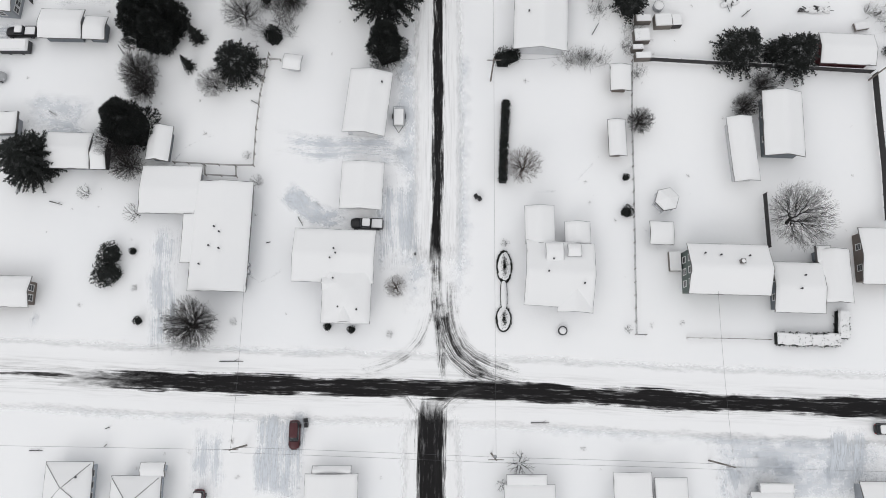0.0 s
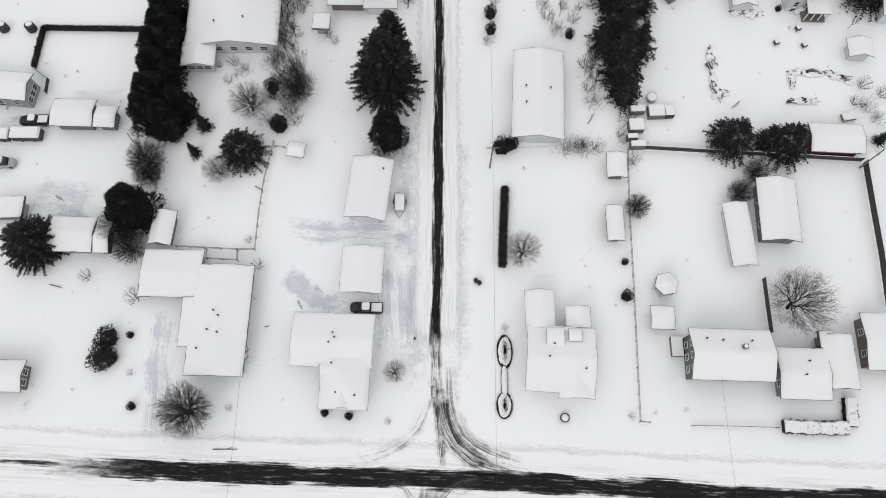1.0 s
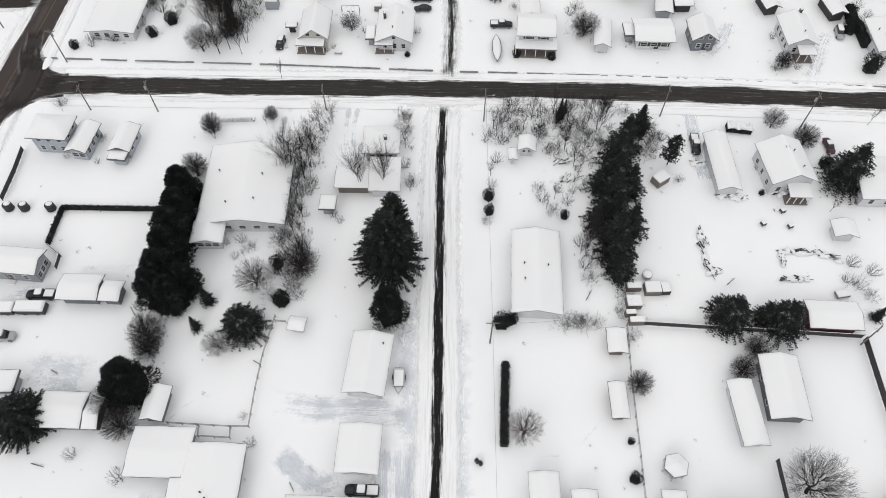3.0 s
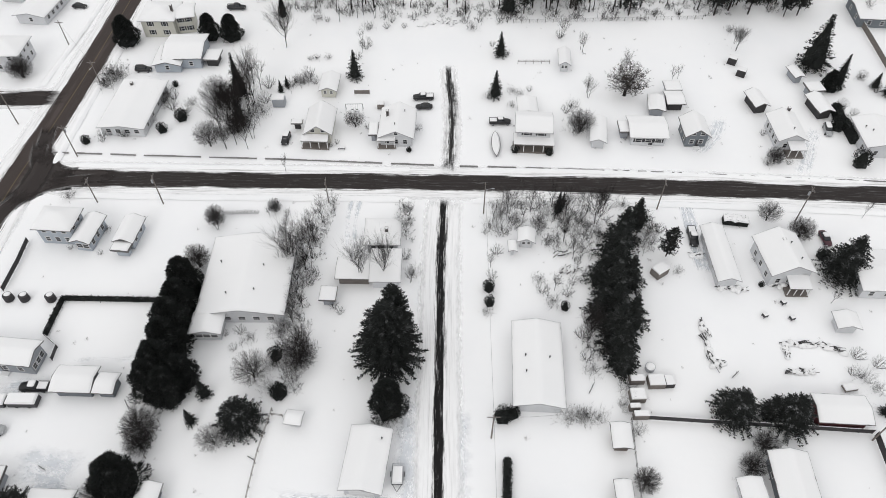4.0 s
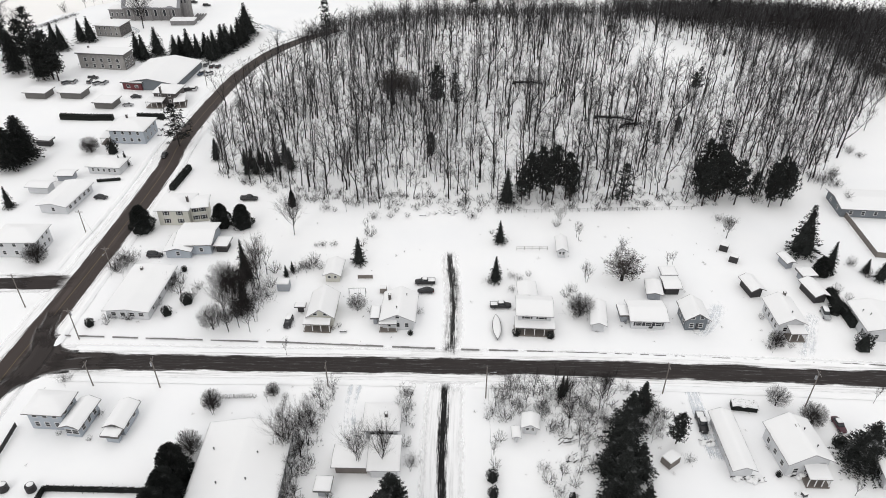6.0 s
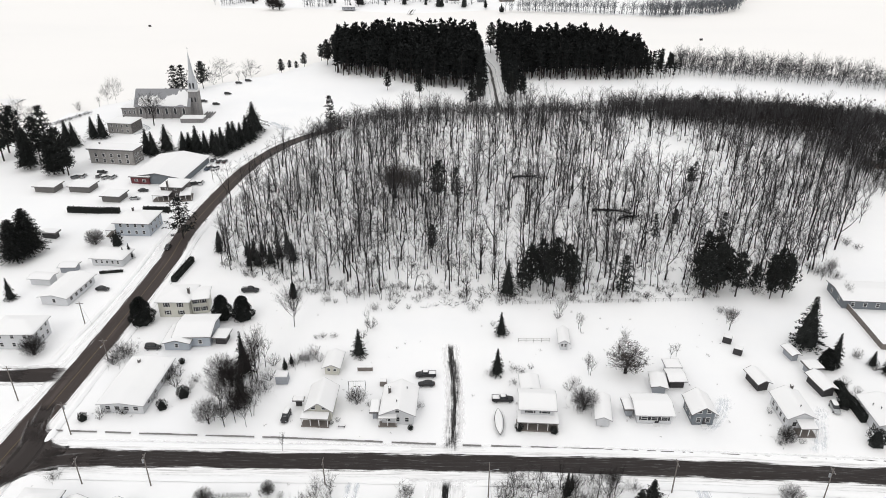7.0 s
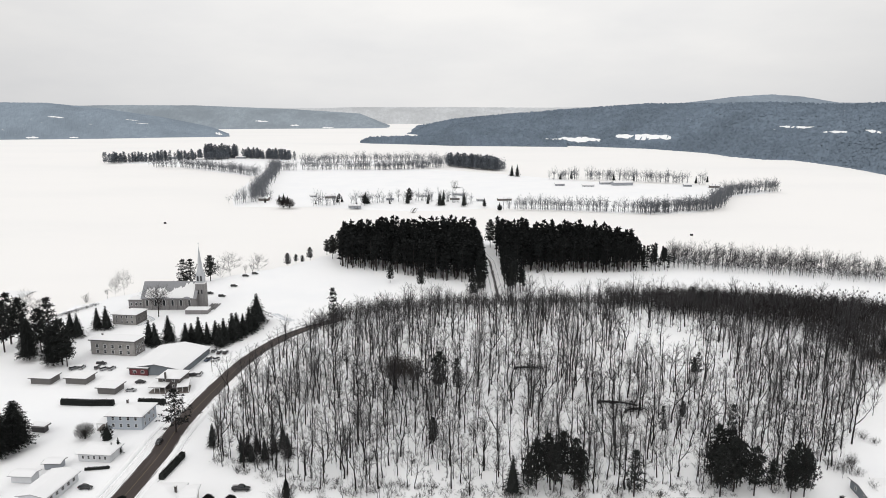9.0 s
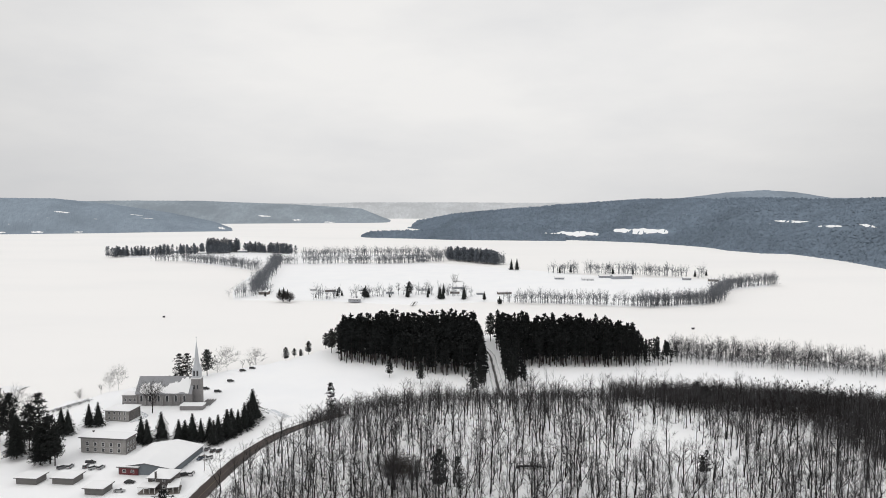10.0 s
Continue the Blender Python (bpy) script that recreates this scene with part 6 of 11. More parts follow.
strip("road", [(-106, -40), (-105.5, 60), (-104.6, 113), (-103, 138), (-101.5, 171), (-101, 218), (-102.5, 246), (-99, 300), (-91.5, 335), (-79, 359), (-58, 381)], 15, 0.045, ROAD_MAIN, "salted main road with bare brown-grey asphalt", "road")
strip("road", [(-64, 376), (-50, 388), (-20, 404), (30, 413), (110, 418), (220, 402), (300, 380)], 9, 0.04, ROAD_FAINT, "snowy road behind the wooded hill", "road")
strip("road", [(-190, 152.5), (-130, 152), (-112, 152.5), (-104, 153)], 10, 0.03, ROAD_MID, "ploughed side street meeting the main road", "road")
strip("road_surface", [(-105, 100), (-103, 110), (-99, 117), (-91, 120.5), (-84, 121.3)], 6, 0.05, JOIN, "asphalt curve where the streets meet", "road")
strip("road_surface", [(-103.5, 142), (-101.5, 132), (-97, 125), (-88, 122)], 6, 0.055, JOIN, "asphalt curve where the streets meet", "road")
strip("road_surface", [(-105, 121.8), (-95, 121.6), (-78, 121.4)], 9, 0.058, JOIN_WIDE, "asphalt where the middle street meets the main road", "road")
strip("road_surface", [(-104.5, 106), (-102.5, 113), (-98, 118), (-90, 120)], 6, 0.06, JOIN, "asphalt curve where the streets meet", "road")
strip("road_surface", [(-103.5, 136), (-101.8, 129), (-98, 124.5), (-90, 122.5)], 6, 0.062, JOIN, "asphalt curve where the streets meet", "road")
strip("road_surface", [(-104.5, 98), (-103.2, 109), (-99.5, 116.5), (-92, 120.2), (-84, 121.2)], 7, 0.064, JOIN, "asphalt curve where the streets meet", "road")
strip("road_surface", [(-103.8, 112), (-97, 120), (-90, 121.5)], 8, 0.066, JOIN_WIDE, "asphalt where the streets meet", "road")
strip("road_surface", [(-103, 133), (-97, 124), (-90, 121.8)], 8, 0.068, JOIN_WIDE, "asphalt where the streets meet", "road")
strip("road_surface", [(-100.8, 111), (-99.6, 121), (-99.4, 132)], 7.5, 0.07, JOIN_WIDE, "asphalt where the streets meet", "road")
strip("road_surface", [(-122, 152.2), (-103, 152.9)], 9, 0.05, JOIN_WIDE, "asphalt where the side street meets the main road", "road")
strip("driveway", [(1.2, 126), (1.8, 143.5), (0.9, 161), (0.8, 170)], 6, 0.025, ROAD_DRIVE, "scraped driveway with dark wheel streaks", "driveway")
strip("road", [(30, 412), (30.2, 442), (30.3, 507), (29.7, 536), (24.2, 564), (14, 600), (4, 660)], 9, 0.05, ROAD_SHORE, "ploughed road running through the pines", "road")
strip("road", [(-46, 816), (-44, 850), (-36, 930), (-30, 1000)], 8, 4.2, ROAD_SHORE, "ploughed road on the island", "road")

strip("wheel_tracks", [(-0.4, 15.0), (0.3, 9.5), (2.2, 5.4), (5.0, 3.0), (9.0, 1.4)], 4.6, 0.08, TRACKS_DARK, "ragged grey wheel streaks fanning into the junction", "tracks")
strip("wheel_tracks", [(-1.9, 24.0), (-2.3, 14.5), (-4.2, 8.2), (-8.5, 4.6), (-15.0, 2.8)], 3.2, 0.064, TRACKS_FAN, "ragged grey wheel streaks fanning into the junction", "tracks")
strip("wheel_tracks", [(0.2, 20.0), (0.8, 12.0), (3.0, 6.6), (7.5, 3.6), (14.0, 1.6)], 5.0, 0.066, TRACKS_FAN, "ragged grey wheel streaks fanning into the junction", "tracks")
strip("wheel_tracks", [(-1.1, 30.0), (-1.1, 20.0), (-0.7, 11.0), (-0.3, 5.0), (0.2, 0.5)], 2.6, 0.09, TRACKS_BLACK, "dark broken wheel streaks running down the lane", "tracks")
strip("wheel_tracks", [(-3.2, -8.0), (-3.9, -3.4), (-6.0, -0.6), (-11.0, 0.3)], 3.4, 0.075, TRACKS_FAN, "ragged grey wheel streaks fanning into the junction", "tracks")
strip("wheel_tracks", [(-0.6, -8.0), (0.2, -3.4), (3.6, -0.8), (9.0, -0.4)], 3.4, 0.085, TRACKS_FAN, "ragged grey wheel streaks fanning into the junction", "tracks")
strip("wheel_tracks", [(3.0, 2.4), (6.5, 1.7), (11.0, 0.6)], 3.2, 0.088, TRACKS_BLACK, "ragged grey wheel streaks fanning into the junction", "tracks")
strip("wheel_tracks", [(0.9, 163.3), (1.8, 151.3), (1.5, 139.3), (1.0, 128.3), (0.8, 123.2)], 4.2, 0.05, TRACKS_DARK, "dark wheel streaks on the scraped driveway", "tracks")
strip("driveway", [(-46.7, 4.6), (-48.0, 18.0), (-48.2, 29.5)], 6.5, 0.03, PACKED, "packed grey snow on a driveway", "driveway")
strip("driveway", [(-38.3, -17.9), (-38.5, -10.0), (-38.5, -4.6)], 6.5, 0.03, PACKED, "packed grey snow on a driveway", "driveway")
strip("driveway", [(-26.8, -17.9), (-26.8, -10.0), (-26.6, -2.8)], 9, 0.03, TRACKS, "packed grey snow on a driveway", "driveway")
strip("driveway", [(-30.8, 43.6), (-22.6, 42.3), (-14.5, 42.3), (-6.5, 41.7)], 6, 0.03, PACKED, "packed grey snow on a driveway", "driveway")
strip("driveway", [(-14.5, 41.3), (-9.5, 40.9), (-3.9, 40.4)], 5, 0.035, PACKED, "packed grey snow on a driveway", "driveway")
strip("driveway", [(-8.4, 38.3), (-8.0, 28.0), (-7.7, 19.0)], 9, 0.04, PACKED, "packed grey snow on a driveway", "driveway")
strip("driveway", [(-73.5, 45.2), (-66.3, 44.1), (-61.3, 45.2)], 6, 0.03, PACKED, "packed grey snow on a driveway", "driveway")
strip("driveway", [(-28.4, 35.2), (-22.2, 30.0), (-16.2, 28.5)], 5, 0.03, PATH_SNOW, "packed grey snow on a driveway", "driveway")
strip("driveway", [(-69.8, 13.7), (-70.0, 7.4)], 3.0, 0.03, PACKED, "packed grey snow on a driveway", "driveway")
strip("driveway", [(-21.4, 98.5), (-22.3, 107.4), (-21.9, 116.9)], 1.6, 0.03, TRACKS_GREY, "wheel ruts on a driveway", "driveway")
strip("driveway", [(-19.7, 98.6), (-20.5, 107.5), (-19.9, 116.9)], 1.6, 0.03, TRACKS_GREY, "wheel ruts on a driveway", "driveway")
strip("driveway", [(56.2, 93.6), (56.6, 104.7), (56.5, 115.7)], 4, 0.03, TRACKS_GREY, "wheel ruts on a driveway", "driveway")
strip("driveway", [(62.3, 131.1), (70.2, 140.1), (73.3, 147.2)], 5, 0.03, PACKED, "packed grey snow on a driveway", "driveway")
strip("driveway", [(87.0, 123.2), (93.4, 135.8), (97.7, 142.7)], 5, 0.03, PACKED, "packed grey snow on a driveway", "driveway")
strip("driveway", [(64.6, -16.2), (66.3, -10.1), (66.8, -5.6)], 7, 0.03, TRACKS, "packed grey snow on a driveway", "driveway")
strip("driveway", [(45.9, -10.0), (46.5, -13.6), (47.0, -18.8)], 6, 0.03, PACKED, "packed grey snow on a driveway", "driveway")
strip("driveway", [(41.3, -10.0), (57.1, -9.2), (75.6, -9.2)], 12, 0.015, SCRAPED, "scraped and trodden snow", "driveway")
strip("driveway", [(45.5, -15.3), (58.4, -14.5), (74.9, -14.5)], 8, 0.015, SCRAPED, "scraped and trodden snow", "driveway")
strip("driveway", [(-73.8, -0.0), (-45.4, -2.1), (-7.9, -2.8)], 7, 0.015, SCRAPED, "scraped and trodden snow", "driveway")
strip("driveway", [(10.8, -4.2), (43.4, -6.0), (72.9, -7.4)], 7, 0.015, SCRAPED, "scraped and trodden snow", "driveway")
strip("driveway", [(-74.5, 5.1), (-45.9, 4.6), (-13.7, 4.6)], 6, 0.015, SCRAPED, "scraped and trodden snow", "driveway")
strip("driveway", [(11.0, 2.7), (43.9, 0.9), (73.7, -1.0)], 6, 0.015, SCRAPED, "scraped and trodden snow", "driveway")
strip("driveway", [(-7.2, 64.5), (-6.0, 43.6), (-4.8, 23.0), (-4.7, 12.2)], 6, 0.015, SCRAPED, "scraped and trodden snow", "driveway")
strip("driveway", [(3.3, 64.5), (3.1, 38.3), (3.0, 12.2)], 5, 0.015, SCRAPED, "scraped and trodden snow", "driveway")
strip("driveway", [(-77.1, 50.1), (-68.7, 48.4), (-60.6, 49.0)], 9, 0.015, SCRAPED, "scraped and trodden snow", "driveway")
strip("driveway", [(68.4, 62.2), (74.4, 60.0), (82.0, 64.5)], 8, 0.015, SCRAPED, "scraped and trodden snow", "driveway")
strip("driveway", [(29.1, 42.3), (25.7, 38.3), (21.6, 34.7), (14.6, 33.9)], 0.9, 0.02, PATH_SNOW, "narrow trodden path in the snow", "driveway")
strip("driveway", [(33.3, 30.5), (36.0, 26.0), (38.6, 21.0)], 0.9, 0.02, PATH_SNOW, "narrow trodden path in the snow", "driveway")
strip("driveway", [(-48.6, 38.3), (-45.9, 42.5), (-41.0, 44.7)], 0.9, 0.02, PATH_SNOW, "narrow trodden path in the snow", "driveway")
strip("driveway", [(19.3, 12.2), (19.2, 8.4), (20.5, 4.6)], 0.9, 0.02, PATH_SNOW, "narrow trodden path in the snow", "driveway")
strip("driveway", [(-34.5, 21.0), (-31.5, 18.0), (-26.7, 21.0)], 0.9, 0.02, PATH_SNOW, "narrow trodden path in the snow", "driveway")
strip("driveway", [(-180.3, 386.8), (-169.1, 376.1), (-172.5, 363.8)], 3, 0.03, TRACKS_GREY, "trodden and driven grey way near the church", "driveway")
strip("driveway", [(-182.5, 410.2), (-167.2, 398.3), (-159.7, 400.8)], 3, 0.03, TRACKS_GREY, "trodden and driven grey way near the church", "driveway")
strip("driveway", [(-228.3, 384.0), (-223.0, 395.3), (-216.7, 409.8)], 4, 0.03, TRACKS_GREY, "trodden and driven grey way near the church", "driveway")
strip("driveway", [(-104.4, 389.9), (-95.2, 379.1), (-87.7, 374.0)], 5, 0.03, TRACKS_GREY, "trodden and driven grey way near the church", "driveway")
strip("driveway", [(-163.9, 339.9), (-168.5, 331.4), (-180.4, 327.1)], 8, 0.03, TRACKS_GREY, "trodden and driven grey way near the church", "driveway")
strip("driveway", [(-129.0, 331.8), (-120.6, 340.4), (-114.8, 340.5)], 8, 0.03, TRACKS_GREY, "trodden and driven grey way near the church", "driveway")
strip("driveway", [(-85.2, 64.1), (-78.8, 64.7), (-75.2, 65.3)], 5, 0.03, PACKED, "packed grey snow on a driveway", "driveway")
strip("driveway", [(-75.6, 70.1), (-67.0, 71.0), (-60.3, 71.1)], 2, 0.03, PACKED, "plough line in the yard snow", "driveway")

# ---------------------------------------------------------------- the woods
BARE_FOREST = [slim_tree(40 + k, 14 + 1.6 * (k % 4), 3.6 + 0.4 * (k % 4), 25 + 2 * (k % 3), 7, 0.34 + 0.06 * (k % 3), 0.036, 0.0128, 0.65, 0.009, 0.032) for k in range(18)]
SAPLINGS = [slim_tree(60 + k, 8, 2.1, 13, 6, 0.12, 0.026, 0.008, 0.7, 0.014, 0.034) for k in range(9)]
YARD_SAPLINGS = [(far_tree(67 + k, 9, 2.4, 20, 8, 0.024, 0.08),) for k in range(8)]
BARE_FAR = [(far_tree(80 + k, 12, 2.6 + 0.7 * (k % 3), 10, 4, 0.09, 0.14),) for k in range(10)]
BARE_SHORE = [(far_tree(88 + k, 12, 2.8 + 0.5 * (k % 3), 15, 7, 0.05, 0.22),) for k in range(10)]
BROOMS = [(far_tree(100 + k, 8, 2.2, 14, 7, 0.05, 0.12),) for k in range(8)]
THICKET = [(tangle(90 + k, 2.6, 1.6, 14, 4, 0.036),) for k in range(5)]
PINE_STEM = [pine(110 + k, 22, 2.5, bare=0.40 - 0.09 * (k % 3), whorls=5, tuft=1.9, count=3, top=0.3, slim=0.26, wood=False) for k in range(7)]
PINE_FAR = [pine(120 + k, 16, 3.2, bare=0.12, whorls=6, tuft=2.0, count=3, top=0.12 + 0.1 * (k % 3), wood=False) for k in range(6)]


def inside(x, y, ring):
    hit = False
    for (ax, ay), (bx, by) in zip(ring, ring[1:] + ring[:1]):
        if (ay > y) != (by > y) and x < ax + (y - ay) / (by - ay) * (bx - ax):
            hit = not hit
    return hit


def scatter(ring, spacing, seed, keep=None, jitter=0.75):
    """Places on a loose grid inside a ring of corners."""
    rng = np.random.default_rng(seed)
    xs, ys = [p[0] for p in ring], [p[1] for p in ring]
    out = []
    for x in np.arange(min(xs), max(xs), spacing):
        for y in np.arange(min(ys), max(ys), spacing):
            a, b = x + rng.normal(0, spacing * jitter * 0.5), y + rng.normal(0, spacing * jitter * 0.5)
            if inside(a, b, ring) and (keep is None or keep(a, b, rng)):
                out.append((a, b))
    return out, rng


def spots_for(places, rng, kinds, low, high, wide=(0.85, 1.2), z=None):
    return [(rng.integers(0, kinds), x, y, (float(rise(x, y)) if z is None else z) - 0.2, rng.uniform(low, high), rng.uniform(*wide), rng.uniform(0, 6.283)) for x, y in places]


WOOD_RING = [(-92, 250), (-80, 214), (-44, 199), (-2, 196), (37, 195), (80, 199), (116, 204), (140, 226), (165, 262), (200, 310), (235, 385), (180, 400), (110, 398), (30, 395), (-30, 384), (-62, 360), (-80, 332), (-88, 300)]


def sparse(x, y, rng):
    """Thinner on the open crown of the hill and along a trodden way through it."""
    open_top = min(1.0, 1.5 * math.exp(-(((x - 103) / 29) ** 2 + ((y - 318) / 46) ** 2)))
    trail = math.exp(-(((x - 26 - 0.04 * (y - 300)) / 5) ** 2))
    patchy = 0.18 + 0.32 * float(wavy(x, y, 17.0, 1.0)) + 0.30 * float(wavy(x, y, 6.0, 4.0))
    return rng.random() > max(0.95 * open_top, 0.8 * trail, patchy + 0.27 * min(1.0, max(0.0, (y - 245) / 70)))


places, rng = scatter(WOOD_RING, 4.5, 7, sparse)
forest("bare_woods", BARE_FOREST, spots_for(places, rng, 18, 0.55, 1.2, (0.9, 1.35)), (BARK, TWIG_HAZE), "leafless hardwood trees on a snowy hill", "woods")
places, rng = scatter(WOOD_RING, 4.4, 17, lambda x, y, r: sparse(x, y, r) and r.random() < 0.8)
forest("saplings", SAPLINGS, spots_for(places, rng, 9, 0.35, 1.1), (TWIG, TWIG_HAZE), "thin leafless saplings between the taller trees", "woods")
places, rng = scatter(WOOD_RING, 3.6, 8, lambda x, y, r: r.random() < 0.6 and sparse(x, y, r))
forest("undergrowth", THICKET, spots_for(places, rng, 5, 0.3, 0.9), (TWIG,), "low bare undergrowth poking through the snow", "undergrowth")
EDGE_RING = [(-84, 216), (-46, 196), (0, 191), (40, 192), (82, 195), (118, 201), (118, 208), (80, 204), (37, 201), (-2, 201), (-44, 205), (-76, 222)]
places, rng = scatter(EDGE_RING, 2.6, 18, lambda x, y, r: r.random() < 0.75)
forest("undergrowth", THICKET, spots_for(places, rng, 5, 0.5, 1.3), (TWIG,), "tangled leafless brush along the edge of the woods", "undergrowth")
BACK_RING = [(-78, 346), (-55, 372), (-25, 388), (30, 399), (110, 403), (180, 400), (236, 378), (252, 360), (262, 382), (240, 402), (180, 412), (110, 412), (30, 408), (-32, 396), (-66, 376)]
places, rng = scatter(BACK_RING, 2.2, 9)
forest("saplings", BROOMS, spots_for(places, rng, 8, 0.6, 1.4, (1.0, 1.5)), (TWIG,), "dense leafless saplings along the road behind the hill", "woods")
EAST_RING = [(95, 402), (125, 398), (150, 390), (200, 374), (228, 345), (258, 358), (262, 385), (236, 404), (170, 424), (125, 430), (98, 428)]
places, rng = scatter(EAST_RING, 4.2, 10)
forest("bare_woods", BARE_FOREST, spots_for(places, rng, 18, 0.4, 0.72, (1.2, 1.7)), (BARK, TWIG_HAZE), "close-set leafless trees on the shoulder of the hill", "woods")
places, rng = scatter(EAST_RING, 3.3, 20)
forest("saplings", BROOMS, spots_for(places, rng, 8, 0.6, 1.4, (1.0, 1.6)), (TWIG,), "dark leafless thicket on the shoulder of the hill", "woods")
places, rng = scatter([(127.9, 422.4), (177.3, 423.2), (207.9, 413.3), (217.7, 378.4), (226.3, 344.8), (188.8, 279.3), (192.6, 303.3), (189.4, 339.7), (167.3, 371.3), (118.7, 388.0)], 3.2, 21)
forest("saplings", BROOMS, spots_for(places, rng, 8, 0.8, 1.5, (1.0, 1.4)), (TWIG,), "dense dark leafless trees round the shoulder of the hill", "woods")
# the two blocks of planted pines on either side of the shore road
places, rng = scatter([(-84, 507), (-60, 500), (-40, 490), (-12, 470), (12, 462), (22, 470), (24, 530), (20, 600), (-30, 606), (-92, 590)], 4.5, 11, jitter=0.6)
forest("pine_plantation", PINE_STEM, spots_for(places, rng, 7, 0.72, 1.2), (PINE_BARK, NEEDLES_FAR), "tall dark planted pines standing close together", "woods")
places, rng = scatter([(38, 520), (50, 492), (100, 493), (160, 500), (170, 516), (152, 545), (126, 586), (40, 606), (36, 560)], 4.4, 12, jitter=0.6)
falling = [(k, x, y, z, s * (1 - 0.38 * min(1.0, max(0.0, (x - 0.26 * y - 2) / 8))), w, r) for k, x, y, z, s, w, r in spots_for(places, rng, 7, 0.66, 1.14)]
forest("pine_plantation", PINE_STEM, falling, (PINE_BARK, NEEDLES_FAR), "tall dark planted pines standing close together", "woods")
places, rng = scatter([(16, 440), (26, 440), (26, 500), (20, 500)], 5.0, 13)
forest("pine_plantation", PINE_STEM, spots_for(places, rng, 5, 0.7, 0.95), (PINE_BARK, NEEDLES_FAR), "dark pines beside the shore road", "woods")
places, rng = scatter([(34, 430), (50, 436), (48, 480), (38, 520)], 5.0, 14)
forest("pine_plantation", PINE_STEM, spots_for(places, rng, 5, 0.6, 0.9), (PINE_BARK, NEEDLES_FAR), "dark pines beside the shore road", "woods")
# bare shore trees east of the pines
places, rng = scatter([(165, 505), (230, 486), (330, 450), (335, 470), (250, 520), (170, 545)], 3.9, 15)
forest("shore_trees", BARE_SHORE, spots_for(places, rng, 10, 0.7, 1.6, (0.75, 1.1)), (TWIG_SHORE,), "leafless trees along the lake shore", "woods")
places, rng = scatter([(165, 520), (230, 500), (330, 462), (335, 474), (250, 522), (170, 545)], 3.0, 16)
forest("shore_brush", BARE_SHORE[:4], spots_for(places, rng, 4, 0.22, 0.42, (1.6, 2.4)), (TWIG_SHORE,), "low leafless brush along the lake shore", "brush")
# the long low island in the lake, its snow fields and rows of trees
def island(name, ring, top, label):
    cx, cy = sum(p[0] for p in ring) / len(ring), sum(p[1] for p in ring) / len(ring)
    line = smooth_line(ring + ring[:1], 15)[:-1]
    n = len(line)
    verts = []
    for k, h in ((1.0, -5.6), (0.985, -4.2), (0.95, top - 0.6), (0.9, top), (0.5, top + 0.6), (0.02, top + 0.8)):
        verts += [(cx + (p.x - cx) * k, cy + (p.y - cy) * k, h) for p in line]
    faces = [(r * n + i, r * n + (i + 1) % n, (r + 1) * n + (i + 1) % n, (r + 1) * n + i) for r in range(5) for i in range(n)]
    tagged(new(name, quads(name, verts, faces, SNOW, True)), label, "island", kind="structure")


island("island", [(-277, 868), (-169, 864), (-46, 832), (71, 857), (234, 812), (319, 845), (330, 930), (484, 1040), (380, 1130), (270, 1150), (106, 1300), (-20, 1400), (-200, 1420), (-338, 1400), (-350, 1250), (-330, 1080), (-308, 964)], -3.6, "low snow-covered island in the frozen lake")
island("island", [(-776, 1570), (-611, 1493), (-440, 1330), (-352, 1270), (-335, 1380), (-200, 1480), (-24, 1560), (-60, 1640), (-380, 1700), (-640, 1700)], -3.8, "far tongue of snowy land in the lake")


def tree_row(points, wide, spacing, seed, protos, mats, low, high, label, z=-3.8):
    rng = np.random.default_rng(seed)
    spots = []
    for c in smooth_line(points, spacing):
        if rng.random() < 0.1:
            continue
        for _ in range(max(3, round(3.3 * wide / spacing))):
            spots.append((rng.integers(0, len(protos)), c.x + rng.normal(0, wide * 0.3), c.y + rng.normal(0, wide * 0.3), z, low + (high - low) * rng.random() ** 1.5, rng.uniform(0.8, 1.5), rng.uniform(0, 6.3)))
        for _ in range(2):
            spots.append((rng.integers(0, len(protos)), c.x + rng.normal(0, wide * 0.25), c.y + rng.normal(0, wide * 0.25), z, low * rng.uniform(0.18, 0.4), 3.2, rng.uniform(0, 6.3)))
    forest("tree_row", protos, spots, mats, label, "trees")

# overgrown yards in the village
def thicket(ring, spacing, seed, low, high, label):
    places, rng = scatter(ring, spacing, seed)
    protos = YARD_SAPLINGS
    forest("thicket", protos, spots_for(places, rng, len(protos), low, high, (0.9, 1.4)), (TWIG,), label, "thicket")
    places, rng = scatter(ring, spacing * 0.9, seed + 50)
    forest("undergrowth", THICKET, spots_for(places, rng, 5, 0.5, 1.2), (TWIG,), "tangled leafless undergrowth in an overgrown yard", "undergrowth")


thicket([(9.8, 114), (22.6, 116.7), (38.8, 116.8), (36, 103), (29.3, 90.4), (26.2, 97.3), (20.5, 103.6), (11, 103.6)], 2.9, 31, 0.3, 0.8, "leafless saplings crowding an overgrown yard")
thicket([(-29.2, 113.3), (-25.3, 113.9), (-27, 97), (-28, 83), (-25.7, 70.6), (-28, 61.7), (-33, 63.5), (-33, 80), (-34, 94.6), (-32, 105.7)], 2.5, 32, 0.3, 0.85, "leafless saplings along a property line")
thicket([(-10.7, 113.5), (-6.6, 113), (-6.9, 101), (-9.6, 100)], 2.4, 33, 0.3, 0.6, "leafless saplings beside the cottage")
thicket([(42, 108), (49, 111), (46, 100), (41, 95)], 2.8, 34, 0.3, 0.6, "leafless saplings beside the spruce row")
thicket([(27, 80), (32.4, 80.4), (33.5, 71), (29, 71)], 2.6, 35, 0.3, 0.6, "leafless saplings behind the long hall")
